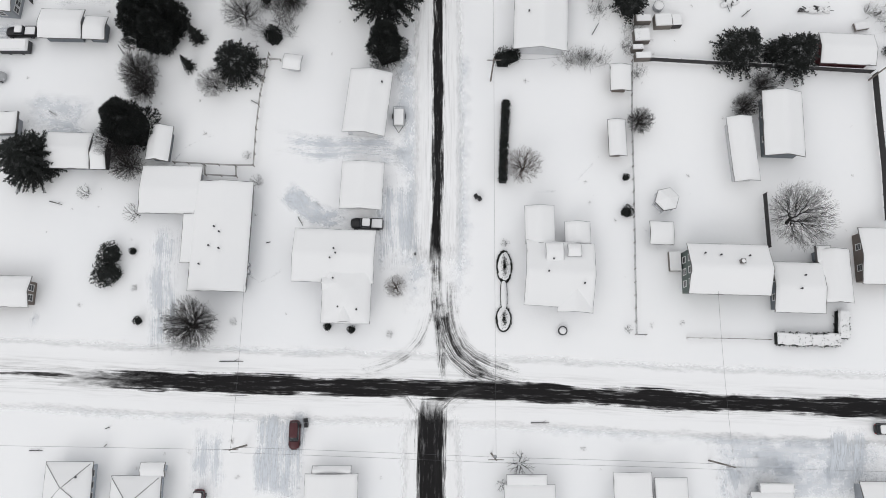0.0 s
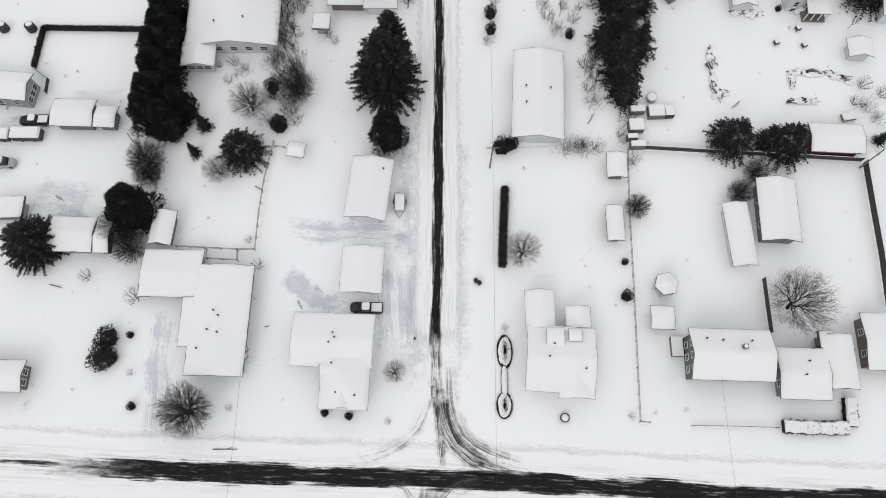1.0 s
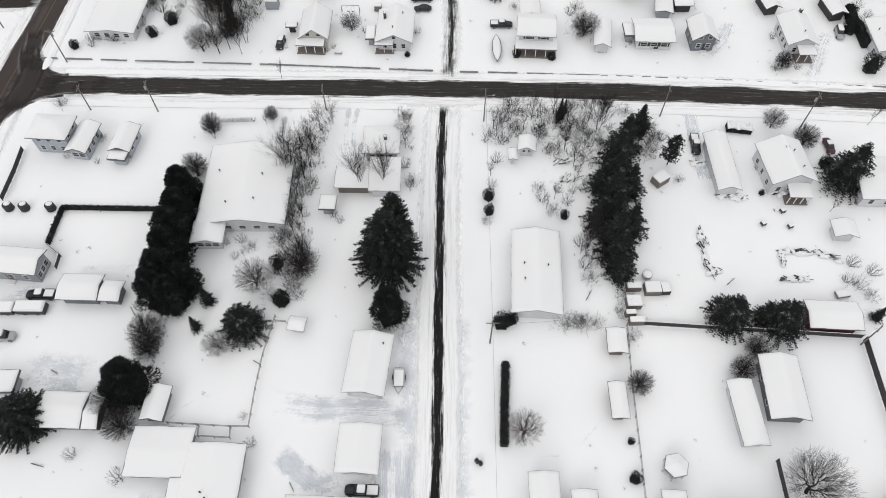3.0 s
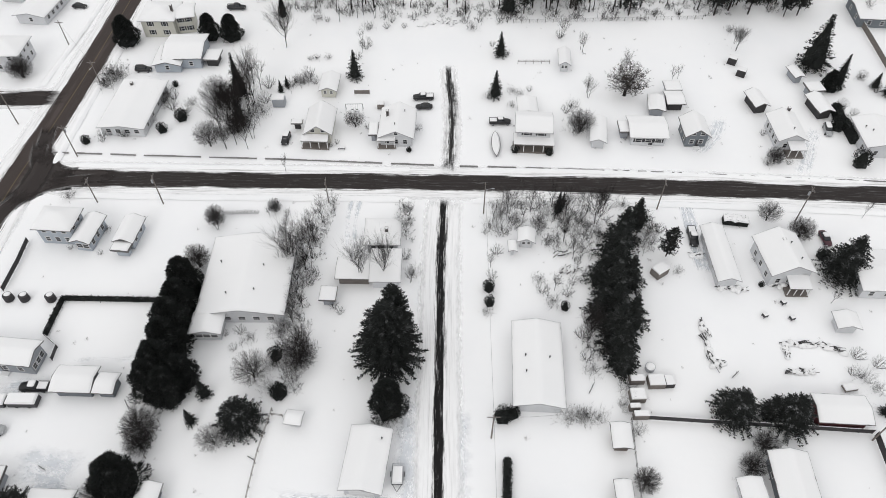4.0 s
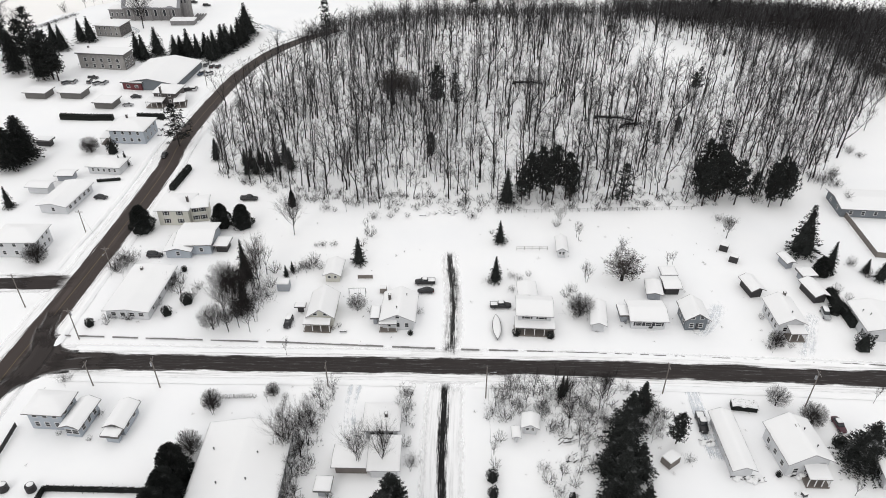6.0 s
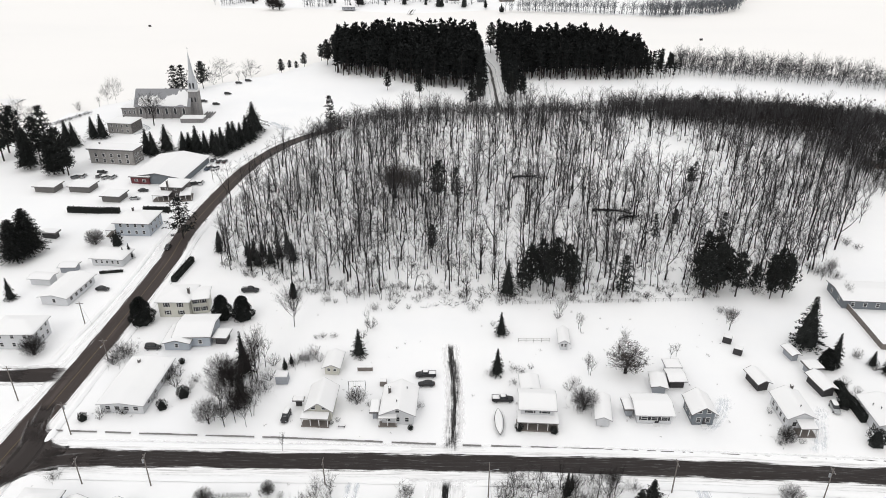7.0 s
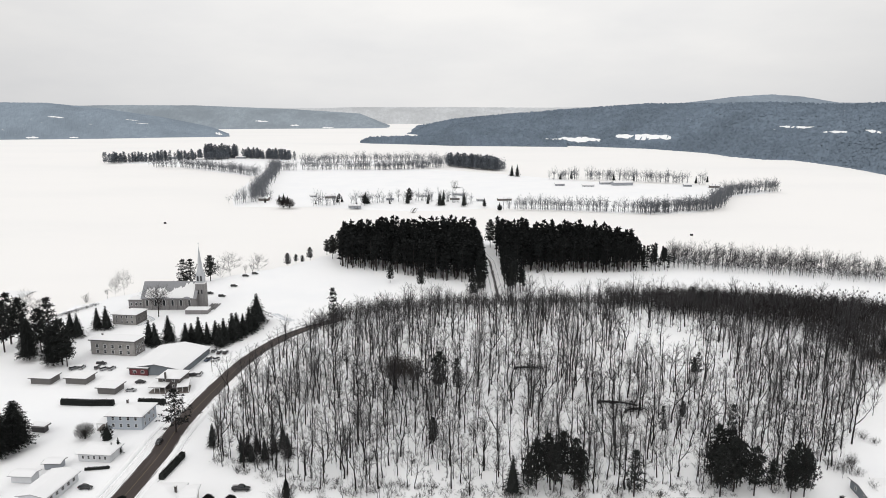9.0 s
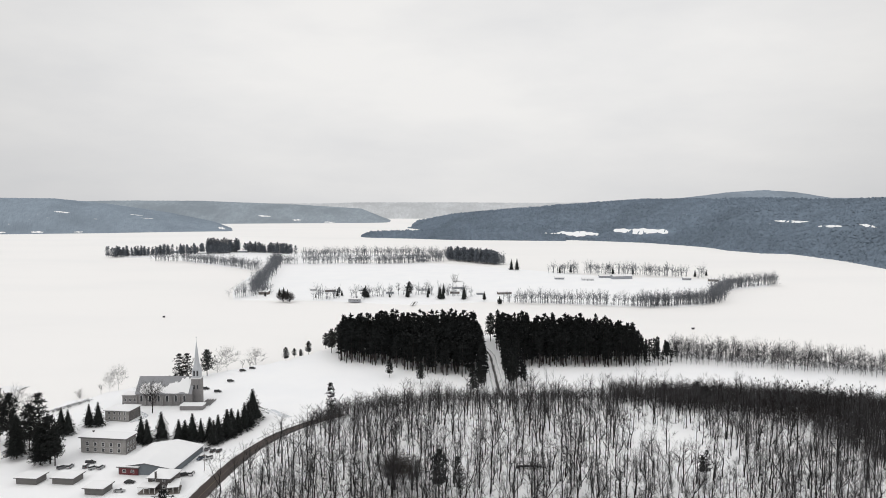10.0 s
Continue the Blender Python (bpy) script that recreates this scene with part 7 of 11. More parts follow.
thicket([(-57.7, 60), (-52.5, 61.6), (-50.4, 51), (-56, 53)], 2.8, 36, 0.3, 0.6, "leafless saplings on a property line")

# dry weeds poking through the yards
places, rng = scatter([(-95, -28), (90, -32), (95, 190), (-92, 195)], 7.0, 61, lambda x, y, r: r.random() < 0.5 and abs(y) > 8 and abs(x) > 6 and abs(y - 121) > 7, 1.4)
forest("weeds", THICKET, spots_for(places, rng, 5, 0.08, 0.3, (0.6, 1.3)), (TWIG_RED,), "dry weeds poking through the snow", "weeds")

tree_row([(70.4, 845.0), (138.1, 836.3), (196.4, 823.1), (234.2, 814.5), (272.0, 828.5), (321.1, 848.0)], 8, 5, 1, BARE_FAR, (TWIG_FAR_HAZED,), 1.01, 1.74, "leafless trees along the island shore")
tree_row([(234.2, 814.5), (272.0, 828.5), (321.1, 848.0), (362.9, 933.4), (407.3, 996.2), (483.5, 1038.6)], 16, 7, 2, BARE_FAR, (TWIG_FAR_HAZED,), 1.16, 1.89, "close leafless trees at the island point")
tree_row([(-276.9, 870.9), (-263.0, 892.3), (-250.0, 926.2)], 20, 9, 3, BARE_FAR, (TWIG_FAR_HAZED,), 1.01, 1.74, "leafless trees at the island corner")
tree_row([(-268.6, 937.8), (-290.0, 1059.1), (-331.5, 1290.2), (-367.6, 1454.8)], 20, 9, 4, BARE_FAR, (TWIG_FAR_HAZED,), 1.16, 1.89, "leafless trees along the island edge")
tree_row([(-336.0, 1374.1), (-225.5, 1388.3), (-111.8, 1389.6), (-21.9, 1458.9)], 24, 9, 5, BARE_FAR, (TWIG_FAR_HAZED,), 1.3, 2.03, "leafless shore trees on the island")
tree_row([(-320.5, 1514.9), (-204.8, 1580.9), (-49.1, 1566.1), (93.6, 1405.2)], 30, 12, 6, BARE_FAR, (TWIG_FAR_HAZED,), 1.45, 2.32, "leafless trees on the far side of the island")
tree_row([(-617.9, 1451.9), (-536.0, 1424.8), (-440.5, 1347.8), (-354.1, 1257.0)], 20, 9, 7, BARE_FAR, (TWIG_FAR_HAZED,), 1.3, 2.03, "leafless shore trees")
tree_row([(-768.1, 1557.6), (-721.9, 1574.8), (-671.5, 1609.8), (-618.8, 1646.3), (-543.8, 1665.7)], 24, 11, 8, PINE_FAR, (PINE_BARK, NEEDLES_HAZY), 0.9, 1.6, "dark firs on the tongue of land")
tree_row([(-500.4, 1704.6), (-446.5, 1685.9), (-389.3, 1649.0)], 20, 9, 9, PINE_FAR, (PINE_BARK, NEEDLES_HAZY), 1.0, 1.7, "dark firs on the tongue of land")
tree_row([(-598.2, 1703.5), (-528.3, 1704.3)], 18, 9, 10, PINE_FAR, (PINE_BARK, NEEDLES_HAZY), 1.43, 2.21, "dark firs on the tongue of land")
tree_row([(178.3, 1202.1), (237.2, 1202.8), (317.8, 1175.3), (407.3, 1131.9)], 16, 9, 11, BARE_FAR, (TWIG_FAR_HAZED,), 1.3, 2.17, "leafless trees between island cottages")
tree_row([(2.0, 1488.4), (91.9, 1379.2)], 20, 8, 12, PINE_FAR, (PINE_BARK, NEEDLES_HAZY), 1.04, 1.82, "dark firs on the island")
tree_row([(-170.8, 872.2), (-114.8, 883.3), (-51.4, 917.0), (23.1, 890.3)], 12, 9, 13, BARE_FAR, (TWIG_FAR_HAZED,), 1.01, 1.89, "leafless trees round island cottages")

# ---------------------------------------------------------------- kinds of plants that stand singly
for k in range(3):
    t, c = wood_tree(10 + k, 9, 3.0, 30, 10, 0.14, 0.017, 0.011, 4 - k % 2, 1 + k % 2)
    ready(f"bare{k}", 9, trunk=(t, BARK), crown=(c, TWIG))
t, c = bare_tree(21, 10, 6.2, 800, 0.12, 0.22, 0.018, 0.6, haze=7)
ready("maple", 10, trunk=(t, BARK), crown=(c, TWIG))
t, c = bare_tree(22, 8, 4.8, 800, 0.08, 0.05, 0.024, 0.4, haze=8)
ready("dense", 8, trunk=(t, BARK), crown=(c, TWIG))
t, c = bare_tree(23, 6, 3.0, 500, 0.1, 0.12, 0.015, 0.5, haze=5)
ready("russet", 6, trunk=(t, BARK), crown=(c, TWIG_RED))
t, c = bare_tree(24, 14, 2.6, 300, 0.12, 0.3, 0.02, 0.6, 1.5)
ready("poplar", 14, trunk=(t, BARK), crown=(c, TWIG))
t, c = bare_tree(25, 8, 3.0, 300, 0.22, 0.28, 0.019, 0.6)
ready("oak", 8, trunk=(t, BARK), crown=(c, TWIG), leaves=(leafy(np.random.default_rng(4), c, 900, 0.3, 0.25), LEAVES_BROWN))
for k in range(2):
    ready(f"shrub{k}", 2.2, crown=(shrub(60 + k, 2.2, 1.4, 110, 0.012), TWIG))
ready("brush", 3.4, crown=(tangle(62, 3.4, 2.2, 46, 9, 0.014, 0.42), TWIG))
ready("shoretree", 14, crown=(far_tree(27, 14, 5.2, 34, 12, 0.04, 0.12), TWIG_PALE))
for k in range(3):
    t, c = spruce(30 + k, 12, 3.8, gap=0.46, fill=0.40)
    ready(f"spruce{k}", 12, trunk=(t, PINE_BARK), crown=(c, NEEDLES))
t, c = spruce(34, 12, 4.4, gap=0.8, fill=0.8)
ready("farspruce", 12, trunk=(t, PINE_BARK), crown=(c, NEEDLES))
t, c = spruce(33, 12, 6.0, gap=0.42, power=0.7, droop=0.22, full=2.2)
ready("fir", 12, trunk=(t, PINE_BARK), crown=(c, NEEDLES_SNOWY))
t, c = spruce(35, 18, 6.6, gap=0.5, fill=0.28, droop=0.06, skirt=0.1, power=0.48, full=2.6)
ready("bigpine", 18, trunk=(t, PINE_BARK), crown=(c, NEEDLES))
t, c = wood_tree(26, 12, 5.6, 46, 16, 0.2, 0.02, 0.013, 4, 2)
ready("vtree", 12, trunk=(t, BARK), crown=(c, TWIG))
for k in range(2):
    t, c = pine(36 + k, 14, 3.9, bare=0.25, whorls=12, tuft=0.9, count=9, top=0.35, slim=0.17)
    ready(f"pine{k}", 14, trunk=(t, PINE_BARK), crown=(c, NEEDLES))
t, c = pine(39, 14, 4.3, bare=0.18, whorls=8, tuft=0.85, count=9, flat=0.0, top=0.28, slim=0.15)
ready("tierpine", 14, trunk=(t, PINE_BARK), crown=(c, NEEDLES))
for k in range(2):
    t, c = cedar(50 + k, 9, 3.1, 3600, 0.2, size=0.36, blunt=0.55)
    ready(f"cedar{k}", 9, trunk=(t, PINE_BARK), crown=(c, NEEDLES))
t, c = bushy(53, 3, 1.6, 450, 0.34)
ready("bush", 3, trunk=(t, PINE_BARK), crown=(c, NEEDLES))
t, c = bushy(54, 3, 1.6, 450, 0.34)
ready("snowbush", 3, trunk=(t, PINE_BARK), crown=(c, NEEDLES_SNOWY))


# houses on the south street
h = house("single-storey hip-roofed house deep in snow", -59.4, -15.0, 7.6, 7.5, -0.0, 3, 1.9, "hip", BLUE_SIDING, windows=(('e', 3, 1),), vents=1)
h = house("hip-roofed house with a rear wing, under snow", -48.6, -17.1, 8.0, 7.4, -0.0, 3, 2.2, "hip", BLUE_SIDING, windows=(('e', 3, 1),))
block(h, -46.2, -12.5, 4.0, 2.3, -0.0, 2.8, 0.5, "gx", BLUE_SIDING)
h = house("white house with a snow-covered stepped roof", -17.7, -17.0, 8.5, 7.8, -0.0, 3, 1.2, "gy", WHITE_SIDING, vents=1)
block(h, -17.7, -12.7, 6.3, 1.6, -0.0, 2.8, 0.5, "gx", WHITE_SIDING)
h = house("snow-covered house beside the street", 13.7, -17.8, 8.1, 6.1, -0.0, 3, 0.8, "gx", WHITE_SIDING)
block(h, 13.3, -14.1, 6.4, 1.7, -0.0, 2.7, 0.4, "flat", WHITE_SIDING)
h = house("low flat garage under snow", 30.1, -16.9, 6.1, 8.0, -0.0, 2.8, 0.5, "gy", WHITE_SIDING, name='garage', category='garage')
h = house("low flat garage beside its twin", 36.2, -17.3, 5.2, 7.2, -0.0, 2.8, 0.4, "gy", WHITE_SIDING, name='garage', category='garage')
h = house("snow-covered house near the street corner", 51.9, -18.8, 6.8, 5.9, -0.0, 3, 0.8, "gx", WHITE_SIDING)
block(h, 52.8, -15.3, 5.5, 1.5, -0.0, 2.7, 0.4, "flat", WHITE_SIDING)
h = house("house with a snowy roof at the edge of the block", 69.9, -17.6, 8.0, 6.6, -0.0, 3, 1, "gx", GREY_SIDING)

# houses west of the lane
h = house("long low bungalow with a snow-covered roof", -37.7, 25.6, 9.9, 19.2, -1.1, 3, 0.8, "gy", GREY_SIDING, vents=5, windows=(('s', 2, 1), ('e', 5, 1)))
block(h, -47.0, 33.8, 10.5, 8.6, -1.1, 2.7, 0.5, "gx", GREY_SIDING)
block(h, -43.1, 25.2, 2.6, 8.6, -0.0, 2.85, 0.1, "flat", GREY_SIDING)
h = house("corner house with crossed gables, snow-covered", -18.4, 22.1, 13.8, 9.2, -2.0, 3.1, 1.1, "gx", WHITE_SIDING, vents=3, windows=(('e', 3, 1),))
block(h, -16.1, 15.3, 8.2, 9.3, -1.3, 3.1, 1.6, "hip", WHITE_SIDING, vents=3, windows=(('s', 2, 1),))
block(h, -18.5, 17.4, 3.5, 2.5, -0.0, 3.15, 1.0, "gx", WHITE_SIDING)
block(h, -16.4, 12.5, 2.7, 3.3, -0.0, 3.15, 1.0, "gy", WHITE_SIDING)
h = house("detached two-car garage under snow", -14.0, 34.5, 7.4, 8.5, -2.3, 2.8, 0.9, "gy", WHITE_SIDING, name='garage', category='garage', garage='s')
h = house("workshop building with a gable roof under snow", -13.3, 49.7, 7.6, 12.0, -6.3, 3.1, 1.2, "gy", WHITE_SIDING, name='garage', category='garage', garage='s', vents=1)
h = house("small garden shed, snow on its roof", -27.1, 57.8, 3.4, 3.0, -7.4, 2.2, 0.5, "gx", WHITE_SIDING, name='shed', category='shed')
h = house("dark garden shed with a snowy gable roof", -49.7, 42.3, 4.2, 6.5, -4.3, 2.5, 0.9, "gy", SLATE_SIDING, name='shed', category='shed', windows=(('e', 1, 1),))
h = house("bungalow half hidden by trees, under snow", -65.2, 40.8, 8.0, 6.6, -1.5, 3, 0.9, "gx", GREY_SIDING)
block(h, -59.9, 40.1, 2.8, 5.4, -0.0, 2.7, 0.9, "gx", DARK_SIDING)
h = house("brown-walled house under snow at the edge of the block", -74.6, 16.1, 11.3, 5.3, -1.0, 3, 0.8, "gx", BROWN_SIDING, windows=(('e', 2, 1),))
h = house("low outbuilding with a cluttered deck", -78.8, 45.9, 7.9, 4.2, 1.5, 2.6, 0.4, "flat", GREY_SIDING, name='shed', category='shed')
h = house("large house with a wide snowy roof and porch", -85.4, 70.4, 15.7, 6.0, -5.2, 4, 1.0, "gx", GREY_SIDING, windows=(('e', 3, 1), ('s', 4, 1)), door='s')
h = house("row garage with a stepped snowy roof", -69.2, 65.0, 8.0, 5.8, -1.5, 2.8, 0.8, "gx", SLATE_SIDING, name='garage', category='garage')
block(h, -63.1, 64.3, 4.2, 4.6, -3.1, 2.6, 0.6, "gx", SLATE_SIDING)
h = house("two-storey hip-roofed house, pale grey-blue walls", -85.6, 103.5, 9.1, 7.2, -3.6, 5.2, 2.0, "hip", BLUE_SIDING, windows=(('s', 3, 2), ('e', 2, 2)))
block(h, -79.2, 102.4, 4.9, 8.9, -6.9, 3.2, 1.0, "gy", BLUE_SIDING, windows=(('s', 2, 1, 1.3, 1.2), ('e', 3, 1)))
h = house("white gable garage with a lean-to, under snow", -70.3, 102.6, 5.0, 7.9, -5.0, 2.8, 1.1, "gy", BLUE_SIDING, name='garage', category='garage', windows=(('e', 2, 1),))
block(h, -70.6, 97.9, 4.1, 2.8, -6.1, 2.3, 0.4, "flat", BLUE_SIDING)
h = house("large hall with a broad low snowy gable roof", -41.0, 89.5, 18.1, 20.8, 0.4, 3.6, 1.6, "gy", WHITE_SIDING, windows=(('s', 5, 1, 1.3, 1.0),), vents=4)
block(h, -47.1, 77.5, 6.7, 5.4, 0.4, 3.2, 0.9, "gy", WHITE_SIDING, windows=(('s', 3, 1, 1.3, 1.0),))
h = house("white cottage with a hipped, cross-gabled snowy roof", -13.7, 102.0, 8.2, 8.0, 0.4, 3.4, 1.6, "hip", WHITE_SIDING, windows=(('s', 3, 1), ('w', 2, 1)), chimney=((1, -1, 1.2),))
block(h, -19.2, 92.2, 7.8, 6.0, -0.7, 2.6, 0.5, "gx", WEATHERED)
block(h, -12.5, 92.9, 6.8, 9.3, 0.4, 2.9, 0.8, "gx", WHITE_SIDING)
h = house("small square shed with a thick snow cap", -24.0, 85.5, 3.5, 3.7, -2.0, 2.4, 0.3, "flat", GREY_SIDING, name='shed', category='shed')

# houses east of the lane
h = house("large house with crossed gables, dormers and wings under snow", 19.5, 18.9, 11.5, 11.1, -3.8, 3.4, 1.9, "gx", WHITE_SIDING, vents=3, windows=(('w', 2, 1), ('s', 3, 1)))
block(h, 16.5, 27.5, 5.1, 6.7, -0.0, 3.0, 0.9, "gy", WHITE_SIDING)
block(h, 22.9, 26.1, 4.4, 3.9, -0.0, 2.9, 0.8, "gy", WHITE_SIDING)
block(h, 22.0, 15.2, 6.0, 5.5, -1.8, 3.2, 1.3, "gy", WHITE_SIDING)
block(h, 18.6, 22.4, 3.0, 3.1, -0.0, 4.8, 0.4, "gx", WHITE_SIDING, over=0.1)
block(h, 21.9, 22.7, 2.3, 2.2, -0.0, 4.8, 0.4, "gx", WHITE_SIDING, over=0.1)
h = house("two-storey house with dark green siding, snowy gable roof", 47.1, 19.4, 13.5, 8.5, -1.6, 5.2, 1.8, "gx", GREEN_SIDING, windows=(('w', 3, 2), ('s', 4, 2)), vents=3, chimney=((1.5, 1.0, 1.3),))
h = house("bungalow with a projecting wing, snow-covered", 59.5, 16.7, 8.5, 8.6, -1.9, 3, 0.9, "gx", SLATE_SIDING, vents=2, windows=(('w', 2, 1),))
block(h, 65.9, 18.7, 5.4, 9.2, -1.0, 3, 0.9, "gy", SLATE_SIDING)
block(h, 64.3, 22.4, 2.5, 2.9, -0.0, 2.6, 0.5, "flat", SLATE_SIDING)
h = house("house with brown siding under snow at the block edge", 74.3, 22.0, 8.0, 9.7, -1.4, 3.2, 0.9, "gx", BROWN_SIDING, windows=(('w', 2, 1),))
h = house("small square garden shed under thick snow", 37.4, 26.2, 4.1, 4.1, -2.7, 2.3, 0.4, "gx", SLATE_SIDING, name='shed', category='shed')
h = house("small shed beside the fence, snow on top", 31.8, 54.7, 3.8, 5.1, -1.6, 2.4, 0.5, "gy", BROWN_SIDING, name='shed', category='shed')
h = house("narrow dark shed with a snowy roof", 30.6, 43.3, 3.2, 6.8, -0.0, 2.5, 0.5, "gy", BROWN_SIDING, name='shed', category='shed')
h = house("long narrow outbuilding under snow", 52.4, 41.2, 4.6, 11.9, 2.5, 2.8, 0.7, "gy", WHITE_SIDING, name='garage', category='garage', windows=(('w', 3, 1),), garage='s')
h = house("gabled barn-like garage, snow-covered", 59.7, 45.7, 7.1, 12.1, -2.5, 3.1, 1.3, "gy", SLATE_SIDING, name='garage', category='garage', windows=(('w', 2, 1),))
gazebo(38.6, 32.1, 2.2, 2.4)
h = house("long white gabled hall with a smooth snowy roof", 17.9, 69.0, 9.8, 18.8, -2.6, 3.2, 1.3, "gy", WHITE_SIDING, vents=3, windows=(('w', 3, 1),))
h = house("long outbuilding with a dark red front wall", 72.6, 59.9, 10.0, 6.0, -3.0, 3.0, 0.8, "gx", RED_SIDING, name='garage', category='garage')
h = house("tiny white cabin with a snowy gable roof", 18.2, 101.9, 4.1, 4.3, -6.2, 2.5, 1.0, "gy", WHITE_SIDING, name='shed', category='shed', windows=(('s', 2, 1, 0.6, 0.7),))
h = house("tiny white shed beside a cabin", 14.9, 99.1, 2.1, 3.3, 0.4, 2.2, 0.4, "gy", WHITE_SIDING, name='shed', category='shed')
h = house("long garage with a snowy gable roof", 59.7, 96.9, 5.2, 16.0, 0.4, 3.0, 1.1, "gy", WHITE_SIDING, name='garage', category='garage', windows=(('w', 5, 1, 0.6, 0.7),))
h = house("white house with a steep gambrel roof, snow-covered", 72.6, 95.6, 9.9, 11.4, 5.4, 4.2, 2.6, "gy", WHITE_SIDING, windows=(('s', 3, 1), ('w', 3, 1)), chimney=((0, 2, 1.0),), vents=2)
porch(h, 74.3, 89.1, 4.6, 3.5, -1.4, 2.5)
h = house("house beyond the spruces, snow on its roof", 91.0, 92.2, 9.0, 11.6, -1.5, 3.4, 1.2, "gx", WHITE_SIDING, windows=(('w', 2, 1), ('s', 2, 1)))
h = house("white garden shed with a gable roof", 81.1, 79.8, 5.0, 4.3, -2.7, 2.4, 1.0, "gy", WHITE_SIDING, name='shed', category='shed')

# houses north of the middle street
h = house("long white bungalow with a low snowy roof", -82.3, 146.9, 12.5, 20.6, -2.4, 3.0, 0.7, "gy", WHITE_SIDING, windows=(('s', 4, 1, 1.2, 1.1), ('e', 4, 1)), chimney=((-2.5, 7, 0.9),))
h = house("grey house with a low front gable, snow-covered", -74.6, 172.2, 11.4, 12.5, 2.2, 3.6, 1.2, "gx", BLUE_SIDING, windows=(('s', 2, 1),))
block(h, -78.5, 169.1, 8.5, 10.1, 0.7, 2.6, 1.1, "gy", BLUE_SIDING, windows=(('s', 1, 1),))
block(h, -66.6, 169.8, 4.5, 5.2, -3.0, 2.4, 0.2, "flat", DARK_SIDING)
h = house("two-storey cream house with dark shutters and hip roof", -85.3, 187.2, 11.0, 11.0, 0.7, 5.6, 1.9, "hip", CREAM_SIDING, windows=(('s', 2, 2, 0.9, 1.4), ('e', 1, 2)), shutters=True, chimney=((4, -1, 1.4),))
block(h, -78.5, 187.9, 6.6, 7.9, 11.8, 5.4, 0.6, "gx", CREAM_SIDING, windows=(('s', 2, 2, 0.9, 1.4),), shutters=True)
h = house("tall white house with a hip roof beside the main road", -125.5, 169.0, 13.7, 10.2, 0.7, 5.4, 2.0, "hip", WHITE_SIDING, windows=(('s', 3, 2), ('e', 3, 2)))
h = house("white bungalow with a long snowy gable roof", -125.4, 196.4, 10.5, 16.7, -6.7, 3.0, 1.0, "gy", WHITE_SIDING, windows=(('e', 5, 1, 1.2, 1.1), ('s', 1, 1)))
block(h, -137.3, 203.3, 8.4, 5.2, -4.3, 2.6, 0.6, "gx", WHITE_SIDING)
block(h, -132.4, 211.7, 6.7, 4.8, 0.8, 2.4, 0.4, "gx", GREY_SIDING)
h = house("two-storey blue-grey house with a hip roof", -121.4, 245.3, 14.8, 13.0, -2.9, 5.4, 1.6, "hip", BLUE_SIDING, windows=(('s', 4, 2), ('e', 3, 2)), chimney=((-3, 3, 1.5),))
porch(h, -130.0, 241.3, 3.6, 5.8, 0.8, 2.6, posts=2)
h = house("small white house with a hip roof near the road", -120.6, 218.9, 12.8, 8.8, -4.7, 3.0, 1.2, "hip", WHITE_SIDING, windows=(('s', 5, 1, 0.7, 1.1),))
h = house("cream cottage with a steep front gable and porch", -32.1, 139.6, 7.5, 10.7, -1.0, 3.4, 2.6, "gy", CREAM_SIDING, windows=(('s', 2, 2), ('e', 3, 1)))
porch(h, -32.9, 133.7, 6.9, 2.2, -2.9, 2.5)
block(h, -38.4, 140.8, 3.0, 1.9, 0.7, 2.2, 0.2, "flat", DARK_SIDING)
h = house("small cream garage with a snowy gable", -31.8, 157.2, 5.3, 8.0, -2.1, 2.5, 1.1, "gy", CREAM_SIDING, name='garage', category='garage', windows=(('s', 2, 1, 0.7, 0.8),))
h = house("white house with a front gable, dormer and porch", -12.3, 139.3, 9.3, 12.0, -2.0, 3.2, 2.2, "gy", WHITE_SIDING, windows=(('s', 3, 1), ('w', 3, 1), ('s', 1, 2)), chimney=((-2.6, 1.5, 1.4),), vents=2)
porch(h, -14.9, 133.8, 4.6, 1.8, 0.7, 2.6, posts=3)
block(h, -18.4, 137.8, 2.5, 5.0, 0.7, 2.4, 0.3, "flat", GREY_SIDING)
h = house("two-storey white house with a low porch roof, snow-laden", 22.3, 137.6, 9.6, 8.3, -3.2, 5.2, 1.7, "gx", WHITE_SIDING, windows=(('s', 2, 2, 1.5, 1.1),), shutters=True)
porch(h, 22.2, 133.7, 10.2, 4.0, -3.0, 2.6, posts=5)
block(h, 21.5, 147.0, 5.4, 6.9, 0.7, 3.2, 0.8, "gy", WHITE_SIDING)
h = house("little white summer house with a gable front", 33.7, 169.6, 3.6, 8.0, -3.9, 2.6, 1.1, "gy", WHITE_SIDING, name='shed', category='shed', windows=(('s', 2, 1, 0.6, 0.9),))
h = house("plain white garage under snow", 39.1, 138.2, 4.4, 10.2, -7.9, 2.5, 0.9, "gy", WHITE_SIDING, name='garage', category='garage')
h = house("white bungalow with shuttered front windows", 51.6, 138.7, 10.0, 8.8, -1.9, 3.0, 1.0, "gx", WHITE_SIDING, windows=(('s', 3, 1, 1.5, 1.1),), shutters=True, door='s')
block(h, 45.9, 139.3, 3.1, 4.6, 0.7, 2.4, 0.4, "flat", GREY_SIDING)
h = house("slate-blue cottage with a front gable, white trim", 63.4, 138.1, 6.7, 8.2, 0.7, 3.6, 2.2, "gy", SLATE_SIDING, windows=(('s', 2, 2), ('w', 2, 1)), door='s')
